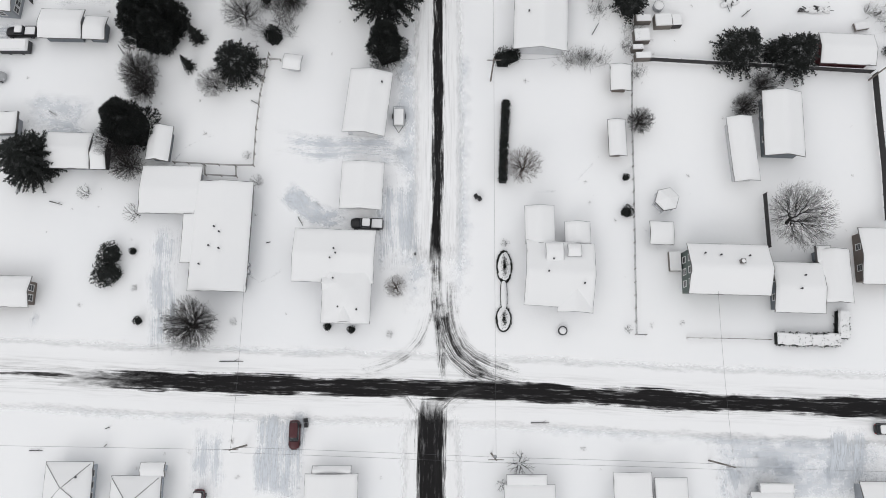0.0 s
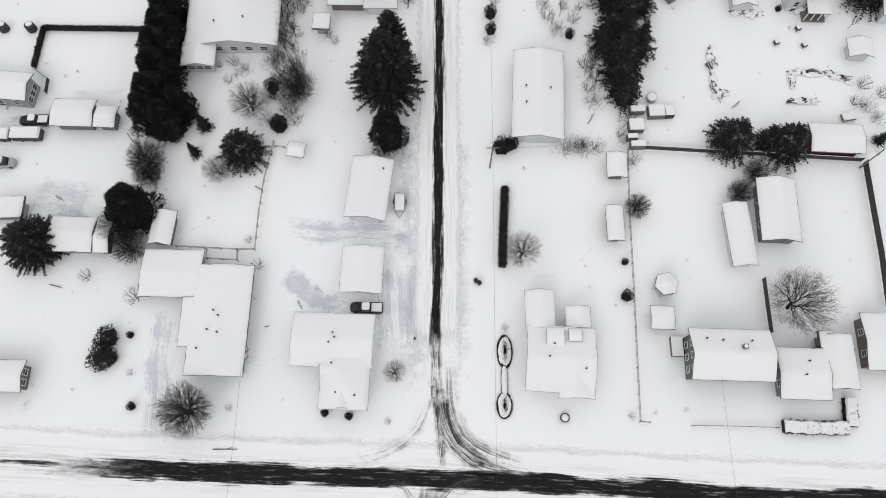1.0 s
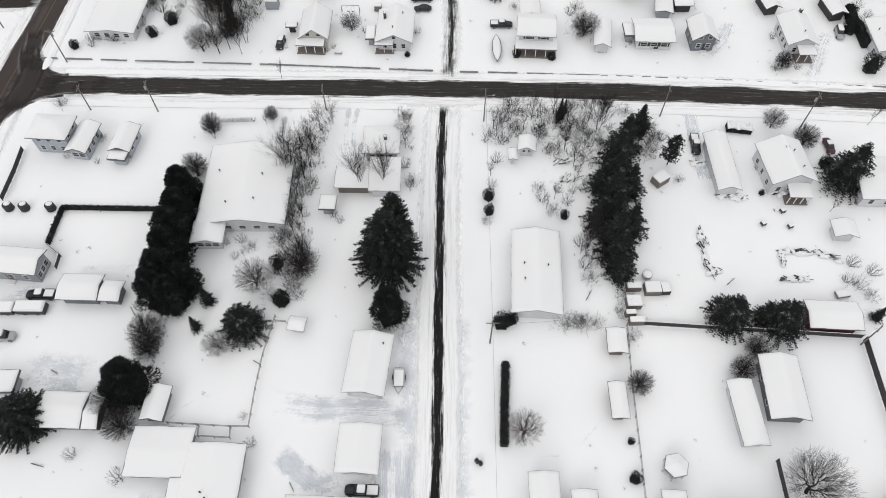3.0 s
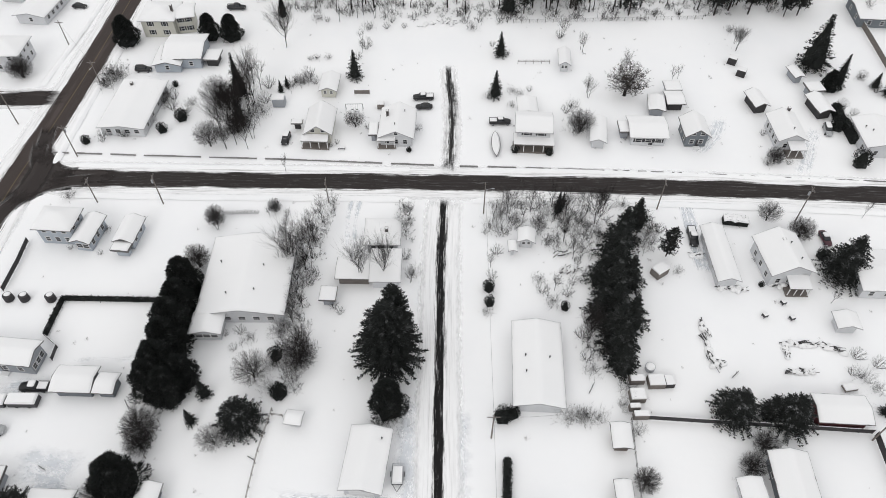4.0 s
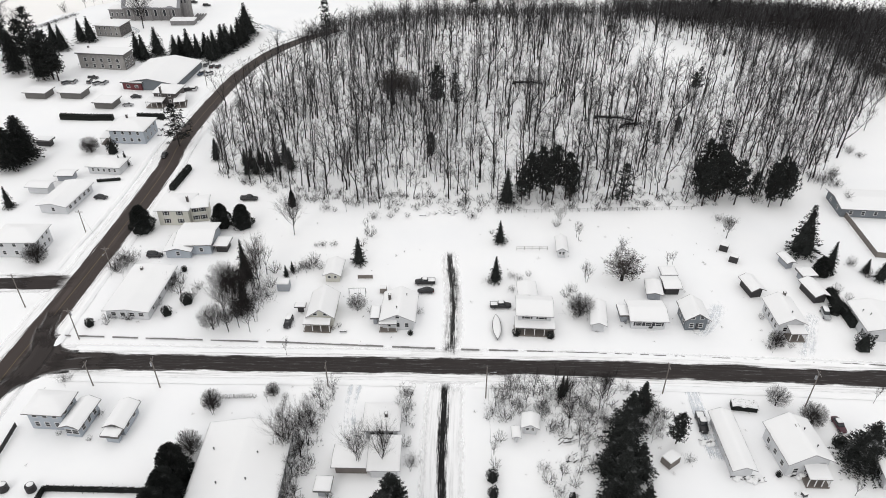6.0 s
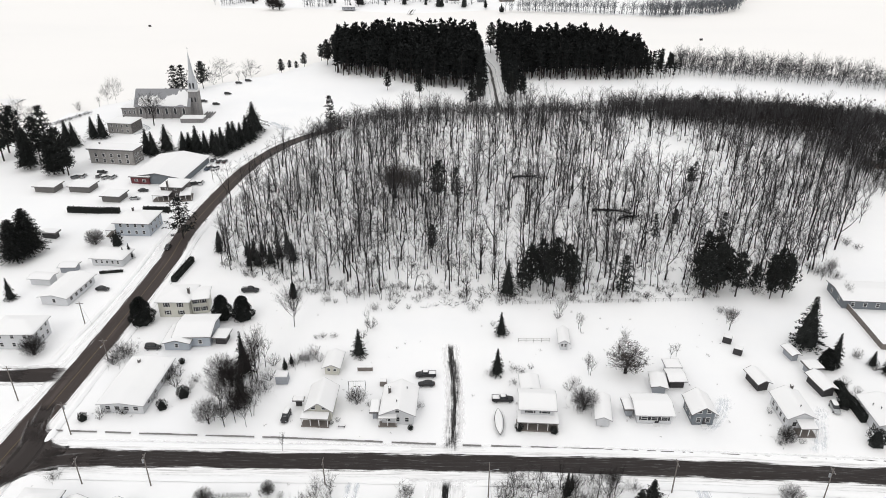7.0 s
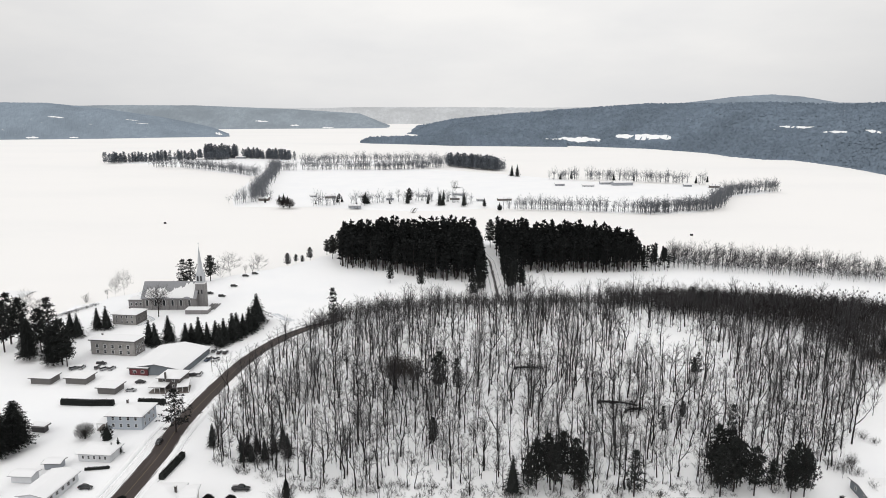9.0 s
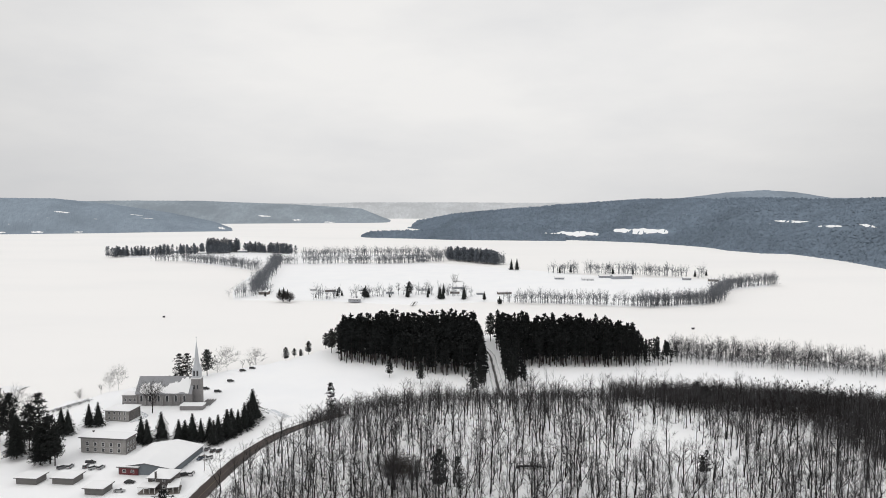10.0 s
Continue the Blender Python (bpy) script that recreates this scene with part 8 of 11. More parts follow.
h = house("pale garden shed, gable end to the yard", 56.2, 149.6, 4.7, 6.9, -8.2, 2.3, 0.5, "gy", GREY_SIDING, name='shed', category='shed')
h = house("dark shed with a lean snowy roof", 61.3, 151.5, 5.1, 5.9, 0.7, 2.5, 0.5, "gx", DARK_SIDING, name='shed', category='shed')
h = house("white shed behind a dark shed", 61.8, 156.7, 4.6, 4.2, 0.7, 2.4, 0.3, "flat", WHITE_SIDING, name='shed', category='shed')
h = house("dark-boarded garage with a gable end", 83.3, 151.2, 4.4, 7.2, 10.3, 2.6, 1.0, "gy", DARK_SIDING, name='garage', category='garage')
h = house("white house with a long snowy roof and dark porch", 86.8, 138.3, 7.7, 11.1, 0.7, 3.6, 1.9, "gy", WHITE_SIDING, windows=(('s', 2, 1), ('w', 4, 1)), chimney=((1.5, 5, 1.0),), vents=1)
porch(h, 87.7, 131.9, 4.2, 3.0, 0.7, 2.5, posts=3)
h = house("small grey shed beside spruces", 97.8, 163.8, 3.3, 5.6, 10.2, 2.3, 0.5, "gy", GREY_SIDING, name='shed', category='shed')
h = house("small white shed with a flat snow cap", 100.5, 156.7, 4.6, 4.3, 7.1, 2.4, 0.3, "flat", GREY_SIDING, name='shed', category='shed')
h = house("dark garage with a snowy gable roof", 99.5, 149.5, 4.6, 8.2, 9.7, 2.6, 0.9, "gy", DARK_SIDING, name='garage', category='garage')
h = house("white house with a broad snowy roof", 109.4, 136.2, 10.4, 12.1, -1.7, 3.8, 1.2, "gy", WHITE_SIDING, windows=(('w', 3, 1), ('s', 2, 1)), vents=2)
h = house("dark-sided bungalow beyond the board fence", 134.9, 195.5, 18.9, 13.4, -4.2, 3.2, 1.0, "gx", SLATE_SIDING, windows=(('s', 4, 1), ('w', 2, 1)))

# buildings round the church
h = house("wide hall with a red-brown front and snowy gable roof", -131.5, 307.7, 26.1, 31.0, -4.8, 3.2, 2.2, "gy", SLATE_SIDING)
block(h, -140.1, 294.2, 10.1, 3.9, -6.5, 3.4, 0.3, "flat", RED_SIDING, windows=(('s', 2, 1, 1.4, 1.1),))
h = house("hip-roofed brick house with a tall chimney", -119.6, 281.4, 10.9, 10.3, -5.4, 5.2, 1.4, "hip", BRICK, windows=(('s', 2, 2),), chimney=((-1, -5, 2.0),))
porch(h, -123.4, 275.1, 7.4, 4.6, -3.6, 2.6)
porch(h, -113.8, 277.1, 4.9, 7.9, 14.5, 2.6, posts=3)
h = house("two-storey brick school with a flat snowy roof", -163.5, 322.8, 24.4, 9.9, -7.0, 7.2, 0.4, "flat", BRICK, windows=(('s', 5, 2, 1.3, 1.6), ('e', 3, 2)), chimney=((-9, 2, 1.2),))
h = house("flat-roofed storage shed, grey metal walls", -178.1, 285.5, 10.6, 7.9, -5.7, 2.7, 0.2, "flat", TAN_METAL, name='shed', category='shed', group='storage sheds in a row')
h = house("flat-roofed storage shed, grey metal walls", -162.8, 286.0, 10.8, 8.5, -5.6, 2.7, 0.2, "flat", TAN_METAL, name='shed', category='shed', group='storage sheds in a row')
h = house("flat-roofed storage shed, grey metal walls", -144.3, 275.5, 9.3, 8.3, -6.2, 2.7, 0.2, "flat", TAN_METAL, name='shed', category='shed', group='storage sheds in a row')
h = house("hip-roofed brick presbytery beside the church", -180.2, 372.5, 15.3, 12.6, -7.1, 5.8, 1.4, "hip", BRICK, windows=(('s', 4, 2),), chimney=((-1, 2, 1.5),))
h = house("white cottage behind the trees on the west side", -291.9, 448.1, 18.4, 15.0, 0.9, 3, 1, "gx", WHITE_SIDING)
h = house("dark low garage at the wood edge", 211.7, 320.7, 14.2, 8.7, -5.6, 3, 0.8, "gx", BROWN_SIDING)
h = house("dark shed behind a large spruce", -152.7, 237.9, 6.8, 3.7, -7.2, 2.4, 0.4, "flat", DARK_SIDING, name='shed', category='shed')

# single trees of the southern blocks
plant("dense", -41.8, 10.5, 7.5, "dense leafless tree in the front yard")
plant("russet", -8.0, 17.0, 4, "small leafless tree with a round crown")
plant("russet", 13.9, 38.0, 6.5, "leafless tree with russet twigs beside a hedge")
plant("maple", 60.1, 28.5, 9, "broad leafless maple with a spreading crown")
plant("snowbush", -57.5, 19.5, 2.6, "rounded evergreen shrub dusted with snow", category='shrub', name='shrub', wide=1.75)
plant("snowbush", -57.3, 22.9, 2.4, "rounded evergreen shrub dusted with snow", category='shrub', name='shrub', wide=1.5)
plant("bush", -53.6, 23.4, 1.2, "small dark evergreen shrub in the snow", category='shrub', name='shrub', wide=1.0)
plant("bush", -51.7, 11.4, 1.4, "small dark evergreen shrub in the snow", category='shrub', name='shrub', wide=1.0)
plant("bush", -19.5, 10.4, 1.3, "small dark evergreen shrub in the snow", category='shrub', name='shrub', wide=1.0)
plant("bush", -15.5, 9.9, 1.3, "small dark evergreen shrub in the snow", category='shrub', name='shrub', wide=1.0)
plant("bush", 32.3, 36.7, 1.2, "small dark evergreen shrub in the snow", category='shrub', name='shrub', wide=1.0)
plant("bush", 32.1, 30.4, 2.0, "small dark evergreen shrub in the snow", category='shrub', name='shrub', wide=1.0)
plant("bush", 10.9, 59.0, 3.2, "dark evergreen shrubs beside the hall", category='shrub', name='shrub')
plant("bush", 12.8, 59.6, 3.0, "dark evergreen shrubs beside the hall", category='shrub', name='shrub', wide=0.8)
plant("shrub0", -62.6, 33.7, 2.5, "small leafless shrub poking out of the snow", category='shrub', name='shrub')
plant("shrub1", -53.8, 29.9, 3.0, "small leafless shrub poking out of the snow", category='shrub', name='shrub')
plant("shrub0", -35.4, 11.2, 1.4, "small leafless shrub poking out of the snow", category='shrub', name='shrub')
plant("shrub1", -52.7, 17.0, 1.3, "small leafless shrub poking out of the snow", category='shrub', name='shrub')
plant("shrub0", -9.0, 9.1, 1.3, "small leafless shrub poking out of the snow", category='shrub', name='shrub')
plant("shrub1", 31.3, 10.0, 1.4, "small leafless shrub poking out of the snow", category='shrub', name='shrub')
plant("shrub0", 10.7, 24.8, 1.5, "small leafless shrub poking out of the snow", category='shrub', name='shrub')
plant("shrub1", -34.8, 40.7, 1.6, "small leafless shrub poking out of the snow", category='shrub', name='shrub')
plant("shrub0", 12.5, -11.9, 4, "small leafless shrub poking out of the snow", category='shrub', name='shrub')
plant("shrub1", -32.6, 35.7, 2.4, "small leafless shrub poking out of the snow", category='shrub', name='shrub')
plant("shrub0", 9.6, -15.1, 2.0, "small leafless shrub poking out of the snow", category='shrub', name='shrub')
plant("dense", -57.4, 42.5, 6, "leafless tree behind the cedars")
plant("dense", -55.2, 38.5, 5, "leafless tree beside the bungalow")
plant("dense", -54.7, 55.8, 5.5, "leafless tree on the property line")
plant("dense", -54.1, 52.8, 4.5, "leafless tree on the property line")
plant("maple", -41.2, 53.6, 4.5, "leafless tree under the firs")
plant("dense", 35.0, 46.7, 4, "leafless bushy tree beside a shed")
plant("dense", 53.9, 49.5, 4.2, "leafless tree between outbuildings")
plant("dense", 57.3, 53.6, 4.2, "leafless tree behind the barn")
plant("brush", 26.3, 59.4, 3, "leafless brush along the fence", category='shrub', name='shrub')
plant("brush", 24.8, 59.7, 2.6, "leafless brush along the fence", category='shrub', name='shrub')
plant("brush", 28.9, 59.1, 2.6, "leafless brush along the fence", category='shrub', name='shrub')
plant("brush", 35.3, 56.4, 2.6, "leafless brush beside the shed", category='shrub', name='shrub')
plant("cedar0", -55.1, 45.4, 11, "large dense dark evergreen", wide=1.15)
plant("bigpine", -71.9, 39.2, 9, "dark spreading spruce beside the bungalow", wide=1.75)
plant("fir", 53.5, 60.0, 9.5, "dark broad fir by the fence", wide=1.1)
plant("fir", 63.5, 58.9, 9.5, "dark fir with snow-dusted boughs", wide=1.1)
plant("fir", 60.1, 60.2, 7, "dark fir with snow-dusted boughs", wide=0.8)
plant("fir", -37.1, 57.6, 9, "dark fir with snow on its lower boughs", wide=1.15)
plant("spruce1", -46.3, 57.7, 5, "small leaning dark spruce", wide=0.9)
plant("spruce2", -45.0, 63.2, 6, "dark spruce in the hedge row")
plant("bush", -31.2, 63.2, 3.6, "small dark evergreen beside brush", category='shrub', name='shrub', wide=0.7)
plant("bigpine", -10.6, 70.8, 19, "tall dark pine beside the lane", wide=1.05)
plant("bigpine", -9.6, 76.0, 18, "tall dark pine behind another by the lane", wide=0.72, turn=140)
plant("cedar1", -10.2, 60.6, 10.5, "dark rounded evergreen beside the lane", wide=0.95)
plant("brush", -10.0, 58.0, 5, "leafless brush below the pine", category='shrub', name='shrub')
plant("cedar0", -53.8, 87.6, 11, "tall dense dark evergreen in a close row", group='evergreens in a row')
plant("cedar1", -53.5, 81.9, 11, "tall dense dark evergreen in a close row", group='evergreens in a row')
plant("cedar0", -53.7, 76.8, 12, "tall dense dark evergreen in a close row", group='evergreens in a row')
plant("cedar1", -53.3, 72.2, 12, "tall dense dark evergreen in a close row", group='evergreens in a row')
plant("cedar0", -53.4, 67.2, 12, "tall dense dark evergreen in a close row", group='evergreens in a row')
plant("cedar1", -54.2, 63.7, 11, "tall dense dark evergreen in a close row", group='evergreens in a row')
plant("cedar0", -51.2, 62.8, 10, "tall dense dark evergreen in a close row", group='evergreens in a row')
plant("cedar1", -49.3, 66.1, 9, "tall dense dark evergreen in a close row", group='evergreens in a row')
plant("spruce0", 43.5, 107.4, 9, "tall dark spruce in a close row", group='spruces in a row', wide=1.4)
plant("spruce1", 39.4, 102.6, 11, "tall dark spruce in a close row", group='spruces in a row', wide=1.4)
plant("spruce2", 37.3, 97.5, 12, "tall dark spruce in a close row", group='spruces in a row', wide=1.4)
plant("spruce0", 36.2, 92.2, 12, "tall dark spruce in a close row", group='spruces in a row', wide=1.4)
plant("spruce1", 35.1, 87.1, 12, "tall dark spruce in a close row", group='spruces in a row', wide=1.4)
plant("spruce2", 34.6, 82.1, 12, "tall dark spruce in a close row", group='spruces in a row', wide=1.4)
plant("spruce0", 34.5, 77.4, 12, "tall dark spruce in a close row", group='spruces in a row', wide=1.4)
plant("spruce1", 34.4, 73.1, 11, "tall dark spruce in a close row", group='spruces in a row', wide=1.4)
plant("spruce2", 34.4, 69.5, 9, "tall dark spruce in a close row", group='spruces in a row', wide=1.4)
plant("spruce0", 33.0, 91.0, 9, "tall dark spruce in a close row", group='spruces in a row', wide=1.4)
plant("spruce1", 31.9, 82.4, 9, "tall dark spruce in a close row", group='spruces in a row', wide=1.4)
plant("spruce2", 38.9, 90.0, 10, "tall dark spruce in a close row", group='spruces in a row', wide=1.4)
plant("spruce0", 37.8, 80.1, 10, "tall dark spruce in a close row", group='spruces in a row', wide=1.4)
plant("pine1", 48.9, 98.3, 9, "dark pine beside the driveway")
plant("fir", 85.3, 93.2, 13, "dark snow-dusted spruce near the gambrel house", wide=0.95)
plant("bush", 83.3, 98.4, 2.6, "dark evergreen shrub beside the house", category='shrub', name='shrub')
plant("bush", 67.6, 90.3, 1.2, "dark evergreen shrub beside the house", category='shrub', name='shrub')
plant("bush", 9.4, 88.7, 3.0, "dark evergreen shrub in the yard", category='shrub', name='shrub', wide=0.8)
plant("bush", 9.4, 84.9, 2.6, "dark evergreen shrub in the yard", category='shrub', name='shrub', wide=0.8)
plant("bush", 25.0, 83.9, 2.2, "dark evergreen shrub in the yard", category='shrub', name='shrub', wide=0.8)
plant("bush", -30.8, 63.4, 3.5, "dark evergreen shrub in the yard", category='shrub', name='shrub', wide=0.8)
plant("bush", -32.9, 71.7, 3.2, "dark evergreen shrub in the yard", category='shrub', name='shrub', wide=0.8)
plant("bare0", 11.1, 108.5, 6, "leafless tree in the overgrown yard")
plant("bare1", 14.9, 111.0, 6, "leafless tree in the overgrown yard")
plant("bare2", 19.9, 111.5, 7, "leafless tree in the overgrown yard")
plant("bare0", 25.4, 109.4, 8, "leafless tree in the overgrown yard")
plant("bare1", 26.8, 102.5, 7, "leafless tree in the overgrown yard")
plant("bare2", 28.2, 97.4, 6, "leafless tree in the overgrown yard")
plant("bare0", 33.0, 111.1, 8, "leafless tree in the overgrown yard")
plant("bare1", 34.6, 107.8, 8, "leafless tree in the overgrown yard")
plant("bare2", 36.9, 112.0, 8, "leafless tree in the overgrown yard")
plant("bare0", 25.1, 113.2, 7, "leafless tree in the overgrown yard")
plant("bare1", 10.1, 94.9, 4, "leafless tree in the overgrown yard")
plant("bare2", 23.4, 88.7, 5, "leafless tree in the overgrown yard")
plant("bare0", 21.5, 86.1, 4, "leafless tree in the overgrown yard")
plant("bare1", 29.2, 76.5, 6, "leafless tree in the overgrown yard")
plant("bare2", 29.5, 73.5, 5, "leafless tree in the overgrown yard")
plant("bare0", 43.8, 105.4, 6, "leafless tree in the overgrown yard")
plant("bare1", 44.6, 101.8, 5, "leafless tree in the overgrown yard")
plant("bare2", 18.0, 108.5, 6, "leafless tree in the overgrown yard")
plant("brush", 13.1, 110.7, 3.2, "leafless brush in the overgrown yard", category='shrub', name='shrub')
plant("brush", 16.8, 108.2, 3.2, "leafless brush in the overgrown yard", category='shrub', name='shrub')
plant("brush", 21.8, 106.6, 3.2, "leafless brush in the overgrown yard", category='shrub', name='shrub')
plant("brush", 23.9, 101.7, 3.2, "leafless brush in the overgrown yard", category='shrub', name='shrub')
plant("brush", 26.9, 108.3, 3.2, "leafless brush in the overgrown yard", category='shrub', name='shrub')
plant("brush", 31.8, 106.6, 3.2, "leafless brush in the overgrown yard", category='shrub', name='shrub')
plant("brush", 29.6, 110.0, 3.2, "leafless brush in the overgrown yard", category='shrub', name='shrub')
plant("brush", 10.5, 106.5, 3.2, "leafless brush in the overgrown yard", category='shrub', name='shrub')
plant("brush", 34.1, 105.0, 3.2, "leafless brush in the overgrown yard", category='shrub', name='shrub')
plant("brush", 33.9, 61.4, 3.2, "leafless brush in the overgrown yard", category='shrub', name='shrub')
plant("brush", 34.9, 65.1, 3.2, "leafless brush in the overgrown yard", category='shrub', name='shrub')
plant("brush", 26.1, 59.0, 3.2, "leafless brush in the overgrown yard", category='shrub', name='shrub')
plant("brush", 22.9, 58.9, 3.2, "leafless brush in the overgrown yard", category='shrub', name='shrub')
plant("bare0", -32.6, 97.8, 8, "leafless tree beside the hall and cottage")
plant("bare1", -30.3, 94.0, 8, "leafless tree beside the hall and cottage")
plant("bare2", -29.4, 102.5, 8, "leafless tree beside the hall and cottage")
plant("bare0", -28.2, 107.8, 7, "leafless tree beside the hall and cottage")
plant("bare1", -33.4, 94.3, 7, "leafless tree beside the hall and cottage")
plant("bare2", -31.1, 89.1, 7, "leafless tree beside the hall and cottage")
plant("bare0", -29.4, 83.7, 6, "leafless tree beside the hall and cottage")
plant("bare1", -30.8, 79.8, 5, "leafless tree beside the hall and cottage")
plant("bare2", -28.6, 70.2, 6, "leafless tree beside the hall and cottage")
plant("bare0", -27.2, 71.8, 5, "leafless tree beside the hall and cottage")
plant("bare1", -36.0, 67.9, 5, "leafless tree beside the hall and cottage")
plant("bare2", -52.7, 94.6, 6, "leafless tree beside the hall and cottage")
plant("bare0", -54.3, 92.6, 5, "leafless tree beside the hall and cottage")
plant("bare1", -51.6, 105.2, 5, "leafless tree beside the hall and cottage")
plant("bare2", -52.7, 107.7, 5, "leafless tree beside the hall and cottage")
plant("bare0", -25.4, 109.9, 4, "leafless tree beside the hall and cottage")
plant("bare1", -7.2, 90.7, 5, "leafless tree beside the hall and cottage")
plant("bare2", -10.0, 105.1, 6, "leafless tree beside the hall and cottage")
plant("bare0", -8.7, 102.7, 6, "leafless tree beside the hall and cottage")
plant("bare1", -8.3, 108.8, 5, "leafless tree beside the hall and cottage")
plant("bare2", -39.1, 124.3, 5, "leafless tree beside the hall and cottage")
plant("bare0", -40.5, 109.2, 3.5, "leafless tree beside the hall and cottage")
plant("bare1", -48.1, 67.8, 5, "leafless tree beside the hall and cottage")
plant("bare2", -40.0, 73.9, 2, "leafless tree beside the hall and cottage")
plant("bare0", -37.9, 75.2, 2, "leafless tree beside the hall and cottage")
plant("bare1", -32.1, 75.0, 3, "leafless tree beside the hall and cottage")
plant("brush", -33.1, 64.7, 3, "leafless brush along the property line", category='shrub', name='shrub')
plant("brush", -33.2, 69.8, 3, "leafless brush along the property line", category='shrub', name='shrub')
plant("brush", -29.9, 75.1, 3, "leafless brush along the property line", category='shrub', name='shrub')
plant("brush", -32.0, 83.4, 3, "leafless brush along the property line", category='shrub', name='shrub')
plant("brush", -33.5, 77.1, 3, "leafless brush along the property line", category='shrub', name='shrub')
plant("brush", -89.0, 115.2, 3, "leafless brush along the property line", category='shrub', name='shrub')
plant("vtree", -17.9, 90.4, 11, "tall leafless tree before the cottage", wide=0.7)
plant("vtree", -12.8, 91.3, 11, "tall leafless tree before the cottage", wide=0.75)
plant("vtree", -33.1, 94.3, 11, "broad leafless tree beside the hall", wide=0.9)
plant("vtree", -29.3, 97.0, 10, "broad leafless tree beside the hall", wide=0.8)
plant("vtree", -27.5, 72.3, 8, "leafless tree behind the hall", wide=0.8)
plant("vtree", 28.9, 76.3, 9, "leafless tree beside the spruce row", wide=0.8)
plant("vtree", 35.7, 111.0, 6.5, "leafless tree near the street", wide=0.8)
plant("vtree", 28.0, 110.1, 6.5, "leafless tree near the street", wide=0.7)
plant("dense", -53.3, 94.6, 6, "leafless bushy tree beside the hall", wide=0.8)
plant("dense", -52.2, 107.2, 5, "leafless bush behind the hall", wide=0.8)
plant("dense", -39.5, 111.2, 3.5, "small leafless tree behind the hall", wide=0.8)
plant("maple", 74.3, 109.4, 5, "round leafless tree near the street", wide=0.9)
plant("dense", 80.2, 104.5, 5, "leafless bush beside the utility pole")
plant("bare2", 96.8, 110.3, 5, "leafless tree near the street")
plant("bare0", 81.0, 85.8, 4, "leafless shrub by the shed")
plant("shrub0", 81.0, 72.5, 3, "leafless shrub beside the yard fence", category='shrub', name='shrub')
plant("spruce2", 81.9, 60.6, 5, "dark spruce beside the red building")

plant("maple", -36.5, 67.3, 6, "leafless yard tree standing in snow")
plant("dense", -28.0, 70.6, 6, "leafless yard tree standing in snow")
plant("bare1", 39.0, 154.6, 6, "leafless yard tree standing in snow")
plant("bare2", 39.9, 175.7, 5.5, "leafless yard tree standing in snow")
plant("bare0", 63.2, 162.0, 5, "leafless yard tree standing in snow")
plant("vtree", 85.3, 177.4, 6, "leafless yard tree standing in snow")
plant("maple", 34.9, 140.4, 6, "leafless yard tree standing in snow")
plant("bare2", 49.2, 164.5, 5, "leafless yard tree standing in snow")
plant("bare0", -24.7, 178.4, 5, "leafless yard tree standing in snow")
plant("vtree", 131.0, 209.9, 6, "leafless yard tree standing in snow")
plant("bare1", 129.1, 195.2, 6, "leafless yard tree standing in snow")

plant("vtree", -55.4, 132.8, 5.5, "spreading leafless tree near the street", wide=1.3)
plant("vtree", -58.0, 138.5, 9, "broad leafless tree in a yard clump", wide=0.95)

# single trees north of the middle street
plant("cedar0", -94.2, 179.2, 9, "large dark rounded evergreen by the cream house", wide=1.25)
plant("cedar1", -70.3, 182.2, 8, "dark rounded evergreen beside the cream house", wide=1.2)
plant("cedar1", -63.8, 181.9, 8, "dark rounded evergreen beside the cream house", wide=1.2)
plant("brush", -92.2, 160.4, 6, "leafless brush near the main road", category='shrub', name='shrub')
plant("brush", -94.0, 159.0, 5, "leafless brush near the main road", category='shrub', name='shrub')
plant("brush", -91.8, 163.0, 4.5, "leafless brush near the main road", category='shrub', name='shrub')
plant("brush", -94.8, 163.8, 4, "leafless brush near the main road", category='shrub', name='shrub')
plant("brush", -76.1, 150.6, 4, "leafless brush near the main road", category='shrub', name='shrub')
plant("brush", -76.2, 154.8, 3.5, "leafless brush near the main road", category='shrub', name='shrub')
plant("bush", -91.7, 134.7, 2.2, "dark evergreen shrub near a house", category='shrub', name='shrub')
plant("bush", -73.4, 139.3, 2.6, "dark evergreen shrub near a house", category='shrub', name='shrub')
plant("bush", -69.6, 144.2, 3.2, "dark evergreen shrub near a house", category='shrub', name='shrub')
plant("bush", -74.9, 158.6, 1.6, "dark evergreen shrub near a house", category='shrub', name='shrub')
plant("shrub0", -83.0, 137.1, 3, "leafless shrub beside the bungalow", category='shrub', name='shrub')
plant("shrub0", -76.4, 151.6, 4.5, "leafless shrub beside the bungalow", category='shrub', name='shrub')
plant("shrub0", -73.0, 148.1, 4, "leafless shrub beside the bungalow", category='shrub', name='shrub')
plant("shrub0", -88.1, 136.9, 2.5, "leafless shrub beside the bungalow", category='shrub', name='shrub')
plant("spruce0", -55.9, 153.9, 14, "tall dark spruce among bare trees", wide=0.75)
plant("spruce1", -54.0, 143.1, 9, "dark ivy-hung tree among bare trees", wide=0.9)
plant("bare0", -53.5, 159.9, 11, "leafless tree in a yard clump")
plant("bare1", -59.5, 147.9, 9, "leafless tree in a yard clump")
plant("bare2", -53.3, 151.9, 11, "leafless tree in a yard clump")
plant("bare0", -51.0, 157.1, 9, "leafless tree in a yard clump")
plant("bare1", -51.6, 150.5, 9, "leafless tree in a yard clump")
plant("bare2", -53.2, 134.4, 8, "leafless tree in a yard clump")
plant("bare0", -58.5, 134.8, 7, "leafless tree in a yard clump")
plant("bare1", -49.4, 136.7, 8, "leafless tree in a yard clump")
